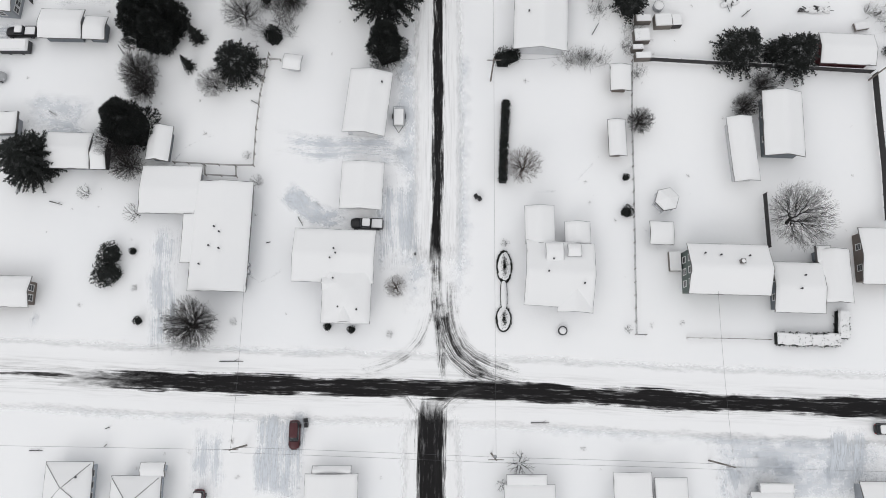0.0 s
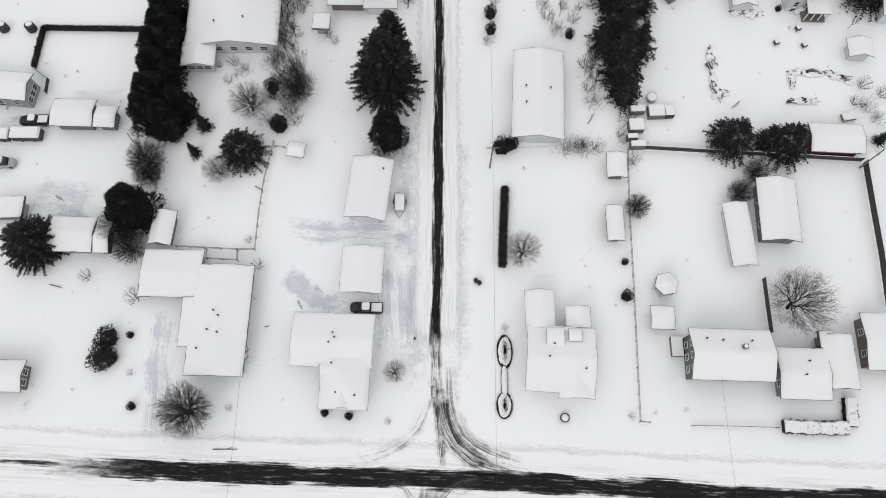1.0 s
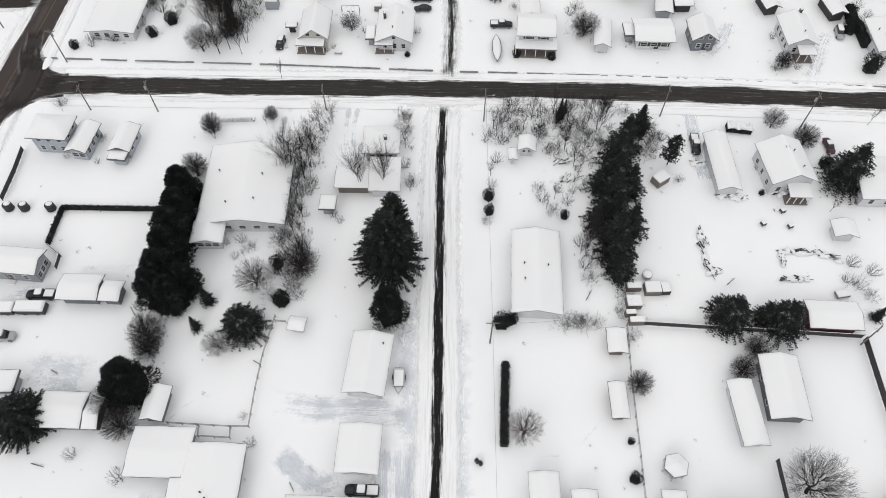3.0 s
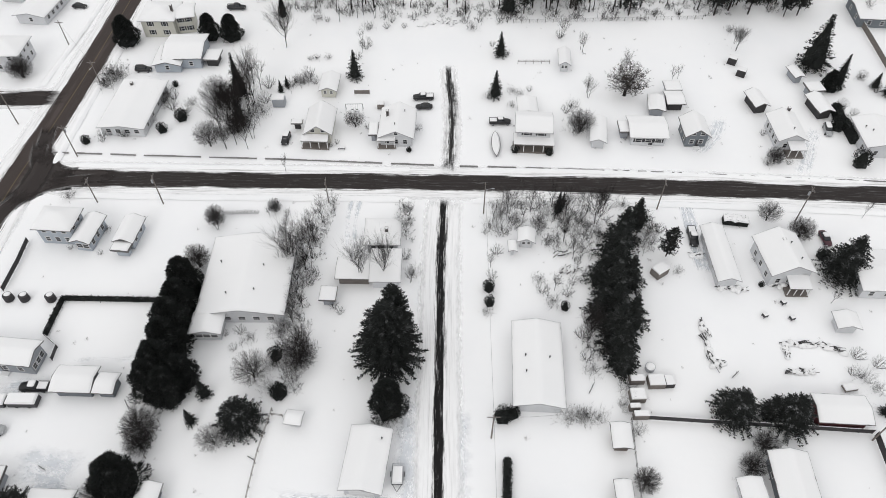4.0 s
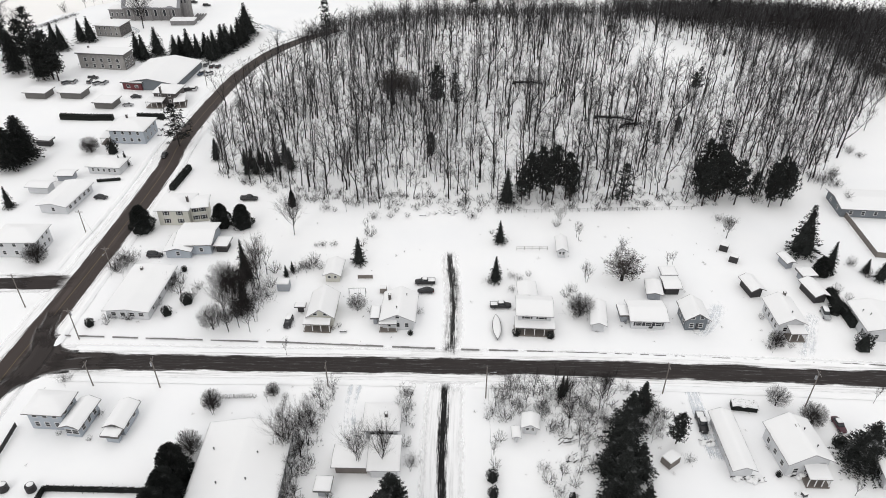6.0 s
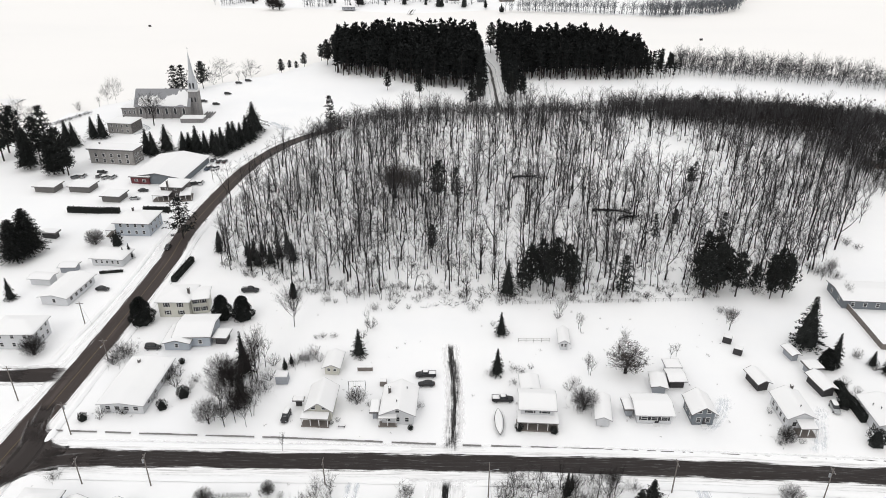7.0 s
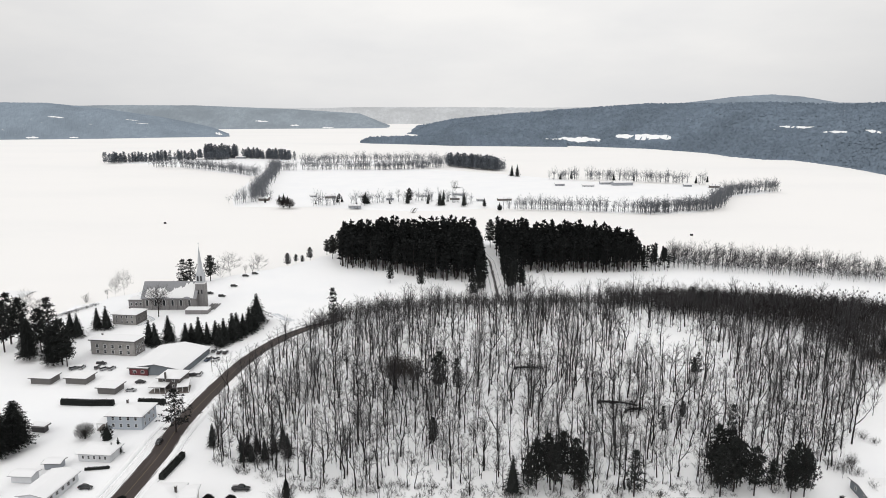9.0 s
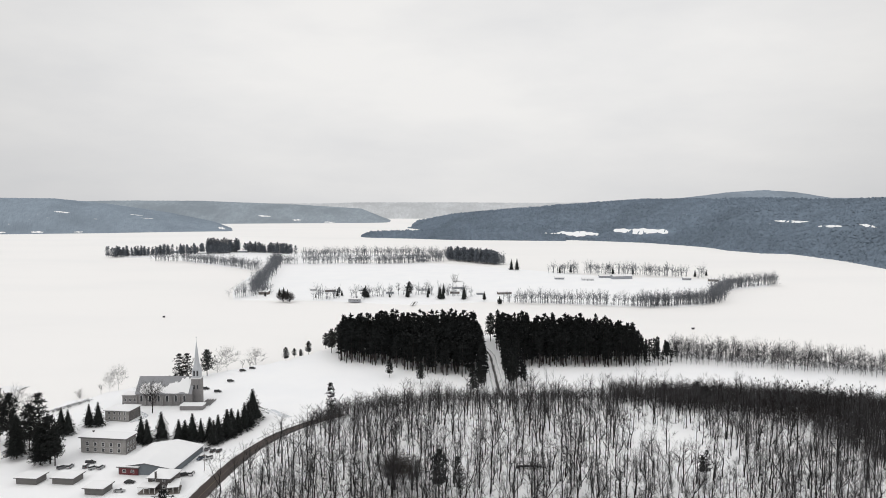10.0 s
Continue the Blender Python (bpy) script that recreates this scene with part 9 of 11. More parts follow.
plant("bare2", -56.1, 140.6, 9, "leafless tree in a yard clump")
plant("bare0", -52.2, 139.5, 9, "leafless tree in a yard clump")
plant("bare1", -59.2, 143.6, 8, "leafless tree in a yard clump")
plant("bare2", -50.0, 132.7, 7, "leafless tree in a yard clump")
plant("bare0", -54.7, 147.4, 10, "leafless tree in a yard clump")
plant("vtree", -52.8, 154.5, 11, "tall leafless tree in a yard clump", wide=0.7)
plant("vtree", -53.5, 142.5, 10, "tall leafless tree in a yard clump", wide=0.7)
plant("vtree", -52.5, 148.0, 11, "tall leafless tree in a yard clump", wide=0.7)
plant("dense", -57.9, 148.5, 8, "dense leafless tree in a yard clump", wide=0.75)
plant("dense", -53.8, 139.4, 7, "dense leafless tree in a yard clump", wide=0.75)
plant("maple", -59.6, 133.7, 7, "leafless spreading tree in a yard clump", wide=0.8)
plant("maple", -60.5, 149.1, 9, "leafless spreading tree in a yard clump", wide=0.8)
plant("brush", -52.1, 140.8, 4.5, "leafless brush below the yard clump", category='shrub', name='shrub')
plant("brush", -53.9, 138.8, 4, "leafless brush below the yard clump", category='shrub', name='shrub')
plant("brush", -51.7, 145.6, 4.5, "leafless brush below the yard clump", category='shrub', name='shrub')
plant("brush", -56.8, 138.7, 4, "leafless brush below the yard clump", category='shrub', name='shrub')
plant("brush", -51.1, 149.7, 4, "leafless brush below the yard clump", category='shrub', name='shrub')
plant("vtree", -47.2, 177.7, 11, "leafless tree with upswept limbs")
plant("cedar0", -50.6, 194.1, 6, "dark evergreen crown behind the bare tree", wide=0.6)
plant("spruce2", -45.3, 156.2, 4, "small dark spruce beside a shed")
plant("spruce2", -44.0, 158.7, 3.5, "small dark spruce beside a shed")
plant("brush", -40.4, 160.3, 4, "leafless brush in the back yard", category='shrub', name='shrub')
plant("brush", -39.1, 160.3, 4, "leafless brush in the back yard", category='shrub', name='shrub')
plant("brush", -42.0, 159.6, 3, "leafless brush in the back yard", category='shrub', name='shrub')
plant("brush", -37.3, 171.7, 2, "leafless brush in the back yard", category='shrub', name='shrub')
plant("brush", -39.3, 171.3, 1.6, "leafless brush in the back yard", category='shrub', name='shrub')
plant("spruce1", -25.5, 162.9, 9, "dark spruce dusted with snow", wide=1.0)
plant("bare0", -24.4, 175.1, 4, "leafless tree behind a spruce")
plant("maple", -23.6, 141.7, 4.5, "small spreading leafless apple tree")
plant("spruce0", 15.8, 173.8, 8, "dark pointed spruce in the field edge")
plant("spruce2", 13.5, 154.7, 8.5, "dark spruce beside the field")
plant("brush", 18.2, 156.7, 2.2, "leafless brush below the spruce", category='shrub', name='shrub')
plant("brush", 11.7, 153.9, 2.4, "leafless brush below the spruce", category='shrub', name='shrub')
plant("brush", 20.2, 155.5, 2.2, "leafless brush below the spruce", category='shrub', name='shrub')
plant("brush", 34.7, 142.8, 5, "leafless bush beside the white house", category='shrub', name='shrub')
plant("brush", 34.0, 139.8, 4, "leafless bush beside the white house", category='shrub', name='shrub')
plant("bare0", 38.8, 156.9, 4.5, "leafless tree in the open field")
plant("bare1", 34.9, 184.0, 6, "leafless tree in the open field")
plant("bare2", 39.6, 177.4, 5, "leafless tree in the open field")
plant("bare0", 65.3, 163.6, 4, "leafless tree in the open field")
plant("bare1", 85.8, 181.1, 5, "leafless tree in the open field")
plant("oak", 49.0, 155.7, 9, "oak with withered brown leaves", wide=1.75)
plant("bare1", 50.9, 167.2, 6, "leafless tree behind the oak")
plant("spruce1", 104.6, 169.5, 16.5, "tall dark spruce with dusted boughs", wide=1.2)
plant("cedar1", 106.0, 159.0, 6, "dark rounded evergreen behind the sheds", wide=1.3)
plant("spruce2", 109.0, 161.0, 10, "dark spruce behind the sheds", wide=0.9)
plant("spruce0", 119.1, 159.8, 5, "dark spruces near the board fence", wide=1.2)
plant("spruce0", 121.4, 156.4, 7, "dark spruces near the board fence", wide=1.2)
plant("bush", 102.1, 142.1, 3.5, "dark evergreen hedge bush by the garage", category='shrub', name='shrub')
plant("bush", 104.2, 148.4, 3, "dark evergreen hedge bush by the garage", category='shrub', name='shrub')
plant("bush", 103.0, 128.3, 4.5, "large dark rounded evergreen bush by the street", category='shrub', name='shrub', wide=0.9)
plant("spruce2", 26.2, 111.3, 7, "dark young spruce in the overgrown yard", wide=0.8)
plant("spruce2", 27.5, 113.1, 5, "dark young spruce in the overgrown yard", wide=0.8)
plant("dense", 82.1, 129.4, 4, "leafless bush beside the porch")
plant("shrub1", 117.2, 164.3, 3, "leafless shrub in the yard", category='shrub', name='shrub')
plant("bare0", 130.3, 210.6, 5, "leafless trees beside the dark house")
plant("bare1", 127.3, 207.6, 4, "leafless trees beside the dark house")
plant("pine0", 27.1, 199.7, 17, "dark pine at the edge of the woods", wide=0.8)
plant("pine0", 31.1, 203.4, 17, "dark pine at the edge of the woods", wide=0.8)
plant("pine0", 35.6, 202.6, 18, "dark pine at the edge of the woods", wide=0.8)
plant("pine0", 39.0, 199.9, 17, "dark pine at the edge of the woods", wide=0.8)
plant("pine0", 24.2, 196.6, 14, "dark pine at the edge of the woods", wide=0.8)
plant("pine0", 40.8, 198.6, 14, "dark pine at the edge of the woods", wide=0.8)
plant("pine0", 32.5, 198.8, 16, "dark pine at the edge of the woods", wide=0.8)
plant("spruce0", 19.4, 197.4, 13, "dark spruce at the edge of the woods")
plant("tierpine", 56.8, 196.0, 15.5, "dark pine at the edge of the woods", wide=0.95)
plant("pine1", 83.4, 196.2, 17, "dark pine at the edge of the woods", wide=0.85)
plant("pine0", 94.2, 197.0, 16, "dark pine at the edge of the woods", wide=0.9)
plant("pine1", 88.6, 199.0, 18, "dark pine at the edge of the woods", wide=0.85)
plant("pine0", 109.4, 196.5, 15, "dark pine at the edge of the woods", wide=0.85)
plant("pine1", 105.0, 195.8, 13, "dark pine at the edge of the woods", wide=0.85)
plant("pine0", 101.2, 200.5, 10, "dark pine at the edge of the woods", wide=1.0)
plant("pine0", 87.4, 209.5, 17, "dark pine at the edge of the woods", wide=0.85)
plant("pine0", 90.2, 206.0, 17, "dark pine at the edge of the woods", wide=0.85)
plant("pine0", 92.0, 202.1, 15, "dark pine at the edge of the woods", wide=0.85)
plant("pine0", 83.1, 202.8, 14, "dark pine at the edge of the woods", wide=0.85)
plant("pine1", 109.6, 202.4, 15, "dark pine at the edge of the woods", wide=0.8)
plant("pine1", 106.0, 199.5, 14, "dark pine at the edge of the woods", wide=0.8)
plant("pine1", 112.6, 202.2, 13, "dark pine at the edge of the woods", wide=0.8)
plant("oak", 40.4, 198.7, 6, "oak with withered leaves at the wood edge")
plant("spruce0", -69.6, 219.0, 9, "dark young spruce at the wood edge")
plant("spruce0", -67.3, 221.9, 8, "dark young spruce at the wood edge")
plant("spruce0", -63.2, 216.9, 9, "dark young spruce at the wood edge")
plant("spruce0", -58.6, 224.1, 10, "dark young spruce at the wood edge")
plant("spruce0", -73.0, 222.8, 7, "dark young spruce at the wood edge")
plant("spruce0", -67.4, 215.8, 7, "dark young spruce at the wood edge")
plant("spruce0", -61.3, 221.8, 8, "dark young spruce at the wood edge")
plant("spruce0", -55.7, 218.8, 9, "dark young spruce at the wood edge")
plant("spruce0", -84.5, 226.3, 8, "dark young spruce at the wood edge")
plant("spruce0", -70.6, 215.4, 6, "dark young spruce at the wood edge")
plant("bare0", -25.9, 195.6, 9, "leafless tree at the edge of the woods")
plant("bare1", -22.1, 193.6, 8, "leafless tree at the edge of the woods")
plant("bare2", -27.5, 193.6, 7, "leafless tree at the edge of the woods")
plant("bare0", -32.8, 191.5, 6, "leafless tree at the edge of the woods")
plant("bare1", -18.5, 193.4, 6, "leafless tree at the edge of the woods")
plant("bare2", -48.3, 209.8, 8, "leafless tree at the edge of the woods")
plant("bare0", -5.8, 197.1, 6, "leafless tree at the edge of the woods")
plant("bare0", 180.5, 291.3, 13, "leafless tree on the slope east of the woods", wide=1.1)
plant("bare1", 175.7, 271.1, 12, "leafless tree on the slope east of the woods", wide=1.1)
plant("bare2", 164.0, 266.1, 13, "leafless tree on the slope east of the woods", wide=1.1)
plant("bare0", 164.8, 254.4, 9, "leafless tree on the slope east of the woods", wide=1.1)
plant("bare1", 161.1, 270.3, 14, "leafless tree on the slope east of the woods", wide=1.1)
plant("bare2", 177.6, 293.2, 14, "leafless tree on the slope east of the woods", wide=1.1)
plant("bare0", 192.4, 302.8, 12, "leafless tree on the slope east of the woods", wide=1.1)
plant("brush", 127.8, 212.4, 4, "leafless brush beside the woods", category='shrub', name='shrub')
plant("brush", 131.4, 213.2, 5, "leafless brush beside the woods", category='shrub', name='shrub')
plant("brush", 133.0, 209.6, 4, "leafless brush beside the woods", category='shrub', name='shrub')
plant("brush", 126.7, 215.3, 3.5, "leafless brush beside the woods", category='shrub', name='shrub')
plant("brush", 148.6, 234.0, 4, "leafless brush beside the woods", category='shrub', name='shrub')
plant("brush", 151.5, 230.9, 3, "leafless brush beside the woods", category='shrub', name='shrub')
plant("pine1", -4.7, 260.2, 18, "dark pine among the bare woods", wide=0.8)
plant("tierpine", 2.8, 260.4, 15, "dark pine among the bare woods", wide=0.8)
plant("tierpine", 105.0, 280.0, 11, "dark pine among the bare woods", wide=0.8)
plant("tierpine", 76.0, 232.2, 11, "dark pine among the bare woods", wide=0.8)
plant("tierpine", 99.5, 228.5, 14, "dark pine among the bare woods", wide=0.8)
plant("pine1", -6.1, 224.1, 11, "dark pine among the bare woods", wide=0.8)
plant("pine1", 85.9, 240.7, 8, "dark pine among the bare woods", wide=0.8)
plant("pine1", 102.9, 278.9, 9, "dark pine among the bare woods", wide=0.8)
plant("oak", -22.3, 266.6, 14, "brown-leaved tree among the bare woods", wide=1.1)
plant("oak", -15.3, 265.6, 14, "brown-leaved tree among the bare woods", wide=1.1)
plant("oak", -19.1, 271.5, 13, "brown-leaved tree among the bare woods", wide=1.1)
plant("oak", -25.2, 272.5, 12, "brown-leaved tree among the bare woods", wide=1.1)
plant("poplar", 74.2, 260.8, 20, "bare dead trunk on the hill", wide=0.3)
plant("tierpine", -101.7, 237.6, 17, "dark pine beside the main road", wide=1.25)
plant("spruce1", -86.4, 232.6, 6, "small dark spruce by the road")
plant("bigpine", -152.8, 224.3, 18, "large dark conifer west of the road", wide=1.0)
plant("bigpine", -155.2, 219.0, 16, "large dark conifer west of the road", wide=1.15)
plant("spruce1", -142.4, 192.1, 8, "dark spruce west of the road")
plant("bush", -124.6, 231.7, 5, "dark rounded evergreen beside the blue house", category='shrub', name='shrub', wide=0.8)
plant("spruce2", -115.4, 221.3, 6, "dark small spruce near the road")
plant("spruce2", -117.1, 220.0, 5, "dark small spruce near the road")
plant("dense", -132.9, 232.1, 6, "leafless tree beside the blue house")
plant("dense", -118.7, 162.3, 6, "leafless bush before the white house")
plant("pine1", -181.5, 305.2, 22, "tall dark pine near the school", wide=1.1)
plant("bigpine", -185.3, 304.2, 20, "tall dark conifer near the school", wide=0.8)
plant("pine1", -178.2, 303.3, 18, "tall dark pine near the school", wide=1.1)
plant("bigpine", -200.6, 311.1, 21, "tall dark conifer near the school", wide=0.8)
plant("tierpine", -223.6, 334.0, 27, "tall dark evergreen by the school yard", wide=0.95)
plant("pine1", -218.1, 334.2, 24, "tall dark evergreen by the school yard", wide=0.95)
plant("pine1", -219.5, 322.1, 26, "tall dark evergreen by the school yard", wide=0.95)
plant("tierpine", -197.9, 325.2, 27, "tall dark evergreen by the school yard", wide=0.95)
plant("pine1", -201.4, 322.4, 22, "tall dark evergreen by the school yard", wide=0.95)
plant("spruce0", -199.1, 345.6, 14, "dark spruce near the presbytery", wide=1.3)
plant("spruce0", -195.4, 345.3, 13, "dark spruce near the presbytery", wide=1.3)
plant("spruce0", -191.7, 358.6, 12, "dark spruce near the presbytery", wide=1.3)
plant("spruce0", -187.0, 359.1, 13, "dark spruce near the presbytery", wide=1.3)
plant("spruce1", -152.8, 333.9, 13, "dark spruce in the churchyard row", wide=1.35, group='spruces by the churchyard')
plant("spruce1", -144.8, 338.8, 14, "dark spruce in the churchyard row", wide=1.35, group='spruces by the churchyard')
plant("spruce1", -149.5, 332.8, 12, "dark spruce in the churchyard row", wide=1.35, group='spruces by the churchyard')
plant("spruce0", -134.0, 333.5, 11.9, "dark spruce in the churchyard row", wide=1.47, group='spruces by the churchyard')
plant("spruce1", -132.1, 336.6, 10.6, "dark spruce in the churchyard row", wide=1.59, group='spruces by the churchyard')
plant("spruce2", -127.9, 335.3, 14.3, "dark spruce in the churchyard row", wide=1.40, group='spruces by the churchyard')
plant("spruce0", -123.7, 335.4, 11.7, "dark spruce in the churchyard row", wide=1.23, group='spruces by the churchyard')
plant("spruce1", -120.7, 339.3, 11.3, "dark spruce in the churchyard row", wide=1.55, group='spruces by the churchyard')
plant("spruce2", -116.1, 331.6, 12.1, "dark spruce in the churchyard row", wide=1.47, group='spruces by the churchyard')
plant("spruce0", -115.0, 334.9, 13.8, "dark spruce in the churchyard row", wide=1.40, group='spruces by the churchyard')
plant("spruce1", -112.7, 341.6, 14.6, "dark spruce in the churchyard row", wide=1.65, group='spruces by the churchyard')
plant("spruce2", -111.9, 346.1, 13.5, "dark spruce in the churchyard row", wide=1.65, group='spruces by the churchyard')
plant("spruce0", -109.4, 348.8, 12.2, "dark spruce in the churchyard row", wide=1.27, group='spruces by the churchyard')
plant("spruce1", -107.8, 354.7, 14.2, "dark spruce in the churchyard row", wide=1.31, group='spruces by the churchyard')
plant("spruce2", -107.1, 359.7, 13.1, "dark spruce in the churchyard row", wide=1.46, group='spruces by the churchyard')
plant("spruce0", -108.0, 370.4, 17.1, "dark spruce in the churchyard row", wide=1.65, group='spruces by the churchyard')
plant("tierpine", -187.0, 469.8, 20, "tall pine behind the church", wide=1.1)
plant("tierpine", -182.7, 472.1, 19, "tall pine behind the church", wide=1.1)
plant("pine0", -166.7, 465.8, 18, "tall pine behind the church")
plant("shoretree", -160.6, 489.5, 19, "leafless tree by the lake shore", wide=1.3)
plant("shoretree", -168.6, 492.4, 15, "leafless tree by the lake shore", wide=1.3)
plant("shoretree", -147.5, 516.1, 17, "leafless tree by the lake shore", wide=1.3)
plant("bare0", -149.5, 507.6, 9, "leafless tree by the lake shore", wide=1.3)
plant("bare1", -234.0, 428.0, 8, "leafless tree by the lake shore", wide=1.3)
plant("bare2", -220.5, 427.8, 6, "leafless tree by the lake shore", wide=1.3)
plant("vtree", -168.4, 381.9, 15, "leafless tree by the lake shore", wide=1.3)
plant("bare1", -249.3, 400.6, 12, "leafless tree by the lake shore", wide=1.3)
plant("bare2", -152.4, 498.7, 7, "leafless tree by the lake shore", wide=1.3)
plant("shoretree", -212.3, 433.9, 17, "broad leafless tree by the lake shore", wide=0.95)
plant("shoretree", -261.1, 407.8, 17, "broad leafless tree by the lake shore", wide=0.95)
plant("shoretree", -217.2, 432.4, 14, "broad leafless tree by the lake shore", wide=0.95)
plant("shoretree", -261.1, 400.5, 13, "broad leafless tree by the lake shore", wide=0.95)
for k in range(12):
    plant("brush", -226 + 0.85 * k + 0.6 * (k % 3), 380 + 2.1 * k, 2.2 + 0.5 * (k % 3), "leafless brush along the lake bank", category="shrub", name="shrub", group="brush on the lake bank")
for k in range(6):
    plant("brush", -234 + 1.3 * k, 342 + 2.5 * k, 2.2 + 0.6 * (k % 2), "leafless brush along the lake bank", category="shrub", name="shrub", group="brush on the lake bank")
plant("pine1", -126.9, 525.4, 11, "dark small pine on the lake shore")
plant("pine1", -113.4, 545.0, 11, "dark small pine on the lake shore")
plant("pine1", -102.2, 558.7, 13, "dark small pine on the lake shore")
plant("pine1", -98.6, 570.8, 13, "dark small pine on the lake shore")
plant("pine1", -120.2, 524.4, 7, "dark small pine on the lake shore")
plant("pine1", -118.5, 539.2, 7, "dark small pine on the lake shore")
plant("tierpine", -64.5, 365.6, 21, "lone dark pine at the bend of the road", wide=0.8)
plant("pine1", 33.8, 587.3, 24, "dark pine at the edge of the plantation", wide=0.9)
plant("pine1", -94.1, 539.1, 19, "dark pine at the edge of the plantation", wide=0.9)
plant("pine1", -91.0, 553.0, 20, "dark pine at the edge of the plantation", wide=0.9)
plant("pine1", 14.0, 420.7, 17, "dark pine at the edge of the plantation", wide=0.9)
plant("pine1", 19.5, 434.7, 15, "dark pine at the edge of the plantation", wide=0.9)
plant("pine1", 39.1, 439.4, 18, "dark pine at the edge of the plantation", wide=0.9)
plant("pine1", -19.8, 446.7, 14, "dark pine at the edge of the plantation", wide=0.9)
plant("pine1", -41.8, 463.2, 12, "dark pine at the edge of the plantation", wide=0.9)
plant("farspruce", -110, 886, 17, "dark spruce between the island cottages", ground=-3.8)
plant("farspruce", -107, 886, 12, "dark spruce between the island cottages", ground=-3.8)
plant("farspruce", -56, 887, 16, "dark spruce between the island cottages", ground=-3.8)
plant("farspruce", -30, 887, 10, "dark spruce between the island cottages", ground=-3.8)
plant("farspruce", -14, 872, 18, "dark spruce between the island cottages", ground=-3.8)
plant("farspruce", -10, 872, 14, "dark spruce between the island cottages", ground=-3.8)
plant("farspruce", 16, 867, 16, "dark spruce between the island cottages", ground=-3.8)
plant("farspruce", 42, 867, 11, "dark spruce between the island cottages", ground=-3.8)
plant("farspruce", -148, 897, 11, "dark spruce between the island cottages", ground=-3.8)
plant("farspruce", -143, 902, 9, "dark spruce between the island cottages", ground=-3.8)
plant("farspruce", -117, 855, 8, "dark spruce between the island cottages", ground=-3.8)
plant("farspruce", 60, 852, 8, "dark spruce between the island cottages", ground=-3.8)
plant("farspruce", -225, 901, 11, "dark spruce between the island cottages", ground=-3.8)
plant("farspruce", -218, 896, 13, "dark spruce between the island cottages", ground=-3.8)
plant("farspruce", -213, 896, 10, "dark spruce between the island cottages", ground=-3.8)
plant("farspruce", -242, 895, 8, "dark spruce between the island cottages", ground=-3.8)
plant("farspruce", -174, 885, 6, "dark spruce between the island cottages", ground=-3.8)
plant("farspruce", -79, 887, 7, "dark spruce between the island cottages", ground=-3.8)
plant("farspruce", 276, 1182, 14, "dark spruce between the island cottages", ground=-3.8)
plant("farspruce", 209, 1210, 15, "dark spruce between the island cottages", ground=-3.8)
plant("farspruce", 188, 1200, 12, "dark spruce between the island cottages", ground=-3.8)
plant("farspruce", 400, 1138, 13, "dark spruce between the island cottages", ground=-3.8)
plant("farspruce", 425, 1156, 12, "dark spruce between the island cottages", ground=-3.8)
plant("farspruce", 310, 1182, 12, "dark spruce between the island cottages", ground=-3.8)
plant("farspruce", 125, 1316, 14, "dark spruce between the island cottages", ground=-3.8)
plant("farspruce", 114, 1315, 12, "dark spruce between the island cottages", ground=-3.8)
plant("pine0", 146.3, 393.0, 13, "dark pine behind the hill", wide=1.1)
plant("pine0", 210.6, 353.9, 12, "dark pine behind the hill", wide=1.1)
plant("pine0", 209.2, 361.7, 10, "dark pine behind the hill", wide=1.1)
plant("pine0", 207.0, 317.2, 11, "dark pine behind the hill", wide=1.1)
plant("pine1", 224.4, 394.2, 10, "dark pine behind the hill", wide=1.0)
plant("pine1", 234.3, 392.5, 9, "dark pine behind the hill", wide=1.0)
plant("pine1", 146.0, 407.7, 12, "dark pine behind the hill", wide=1.0)

# utility poles and cables
utility_pole(-82.0, 113.7, 7.5, 90)
utility_pole(-66.3, 113.3, 9.2, 90, can=True)
utility_pole(-27.4, 114.0, 7.6, 90)
utility_pole(9.0, 110.9, 9.6, 90, lamp=True)
utility_pole(49.7, 112.7, 9.3, 90)
utility_pole(80.9, 109.1, 11.0, 90, can=True)
utility_pole(8.7, 55.2, 8.7, 0)
utility_pole(77.7, 55.3, 7.5, 45)
utility_pole(-32.3, -9.0, 9.2, 0)
utility_pole(7.9, -10.3, 11.0, 0, can=True)
utility_pole(43.5, -11.4, 10.5, 0)
utility_pole(-96.2, 159.4, 7.5, 0, lamp=True)
utility_pole(-92.2, 129.5, 9.9, 0, can=True)
utility_pole(-112.1, 141.9, 11.0, 0)
utility_pole(-111.7, 178.2, 7.9, 0)
utility_pole(-108.9, 298.2, 7.5, 0)
cable((-82.0, 112.8, 7.0), (-66.3, 112.4, 8.8))
cable((-82.0, 113.7, 7.0), (-66.3, 113.3, 8.8))
cable((-82.0, 114.6, 7.0), (-66.3, 114.2, 8.8))
cable((-66.3, 112.4, 8.8), (-27.4, 113.1, 7.1))
cable((-66.3, 113.3, 8.8), (-27.4, 114.0, 7.1))
cable((-66.3, 114.2, 8.8), (-27.4, 114.9, 7.1))
cable((-27.4, 113.1, 7.1), (9.0, 110.0, 9.2))
cable((-27.4, 114.0, 7.1), (9.0, 110.9, 9.2))
cable((-27.4, 114.9, 7.1), (9.0, 111.8, 9.2))
cable((9.0, 110.0, 9.2), (49.7, 111.8, 8.9))
cable((9.0, 110.9, 9.2), (49.7, 112.7, 8.9))
cable((9.0, 111.8, 9.2), (49.7, 113.6, 8.9))
cable((49.7, 111.8, 8.9), (80.9, 108.2, 10.6))
cable((49.7, 112.7, 8.9), (80.9, 109.1, 10.6))
cable((49.7, 113.6, 8.9), (80.9, 110.0, 10.6))
cable((8.7, 55.2, 8.2), (7.9, -10.3, 10.6))
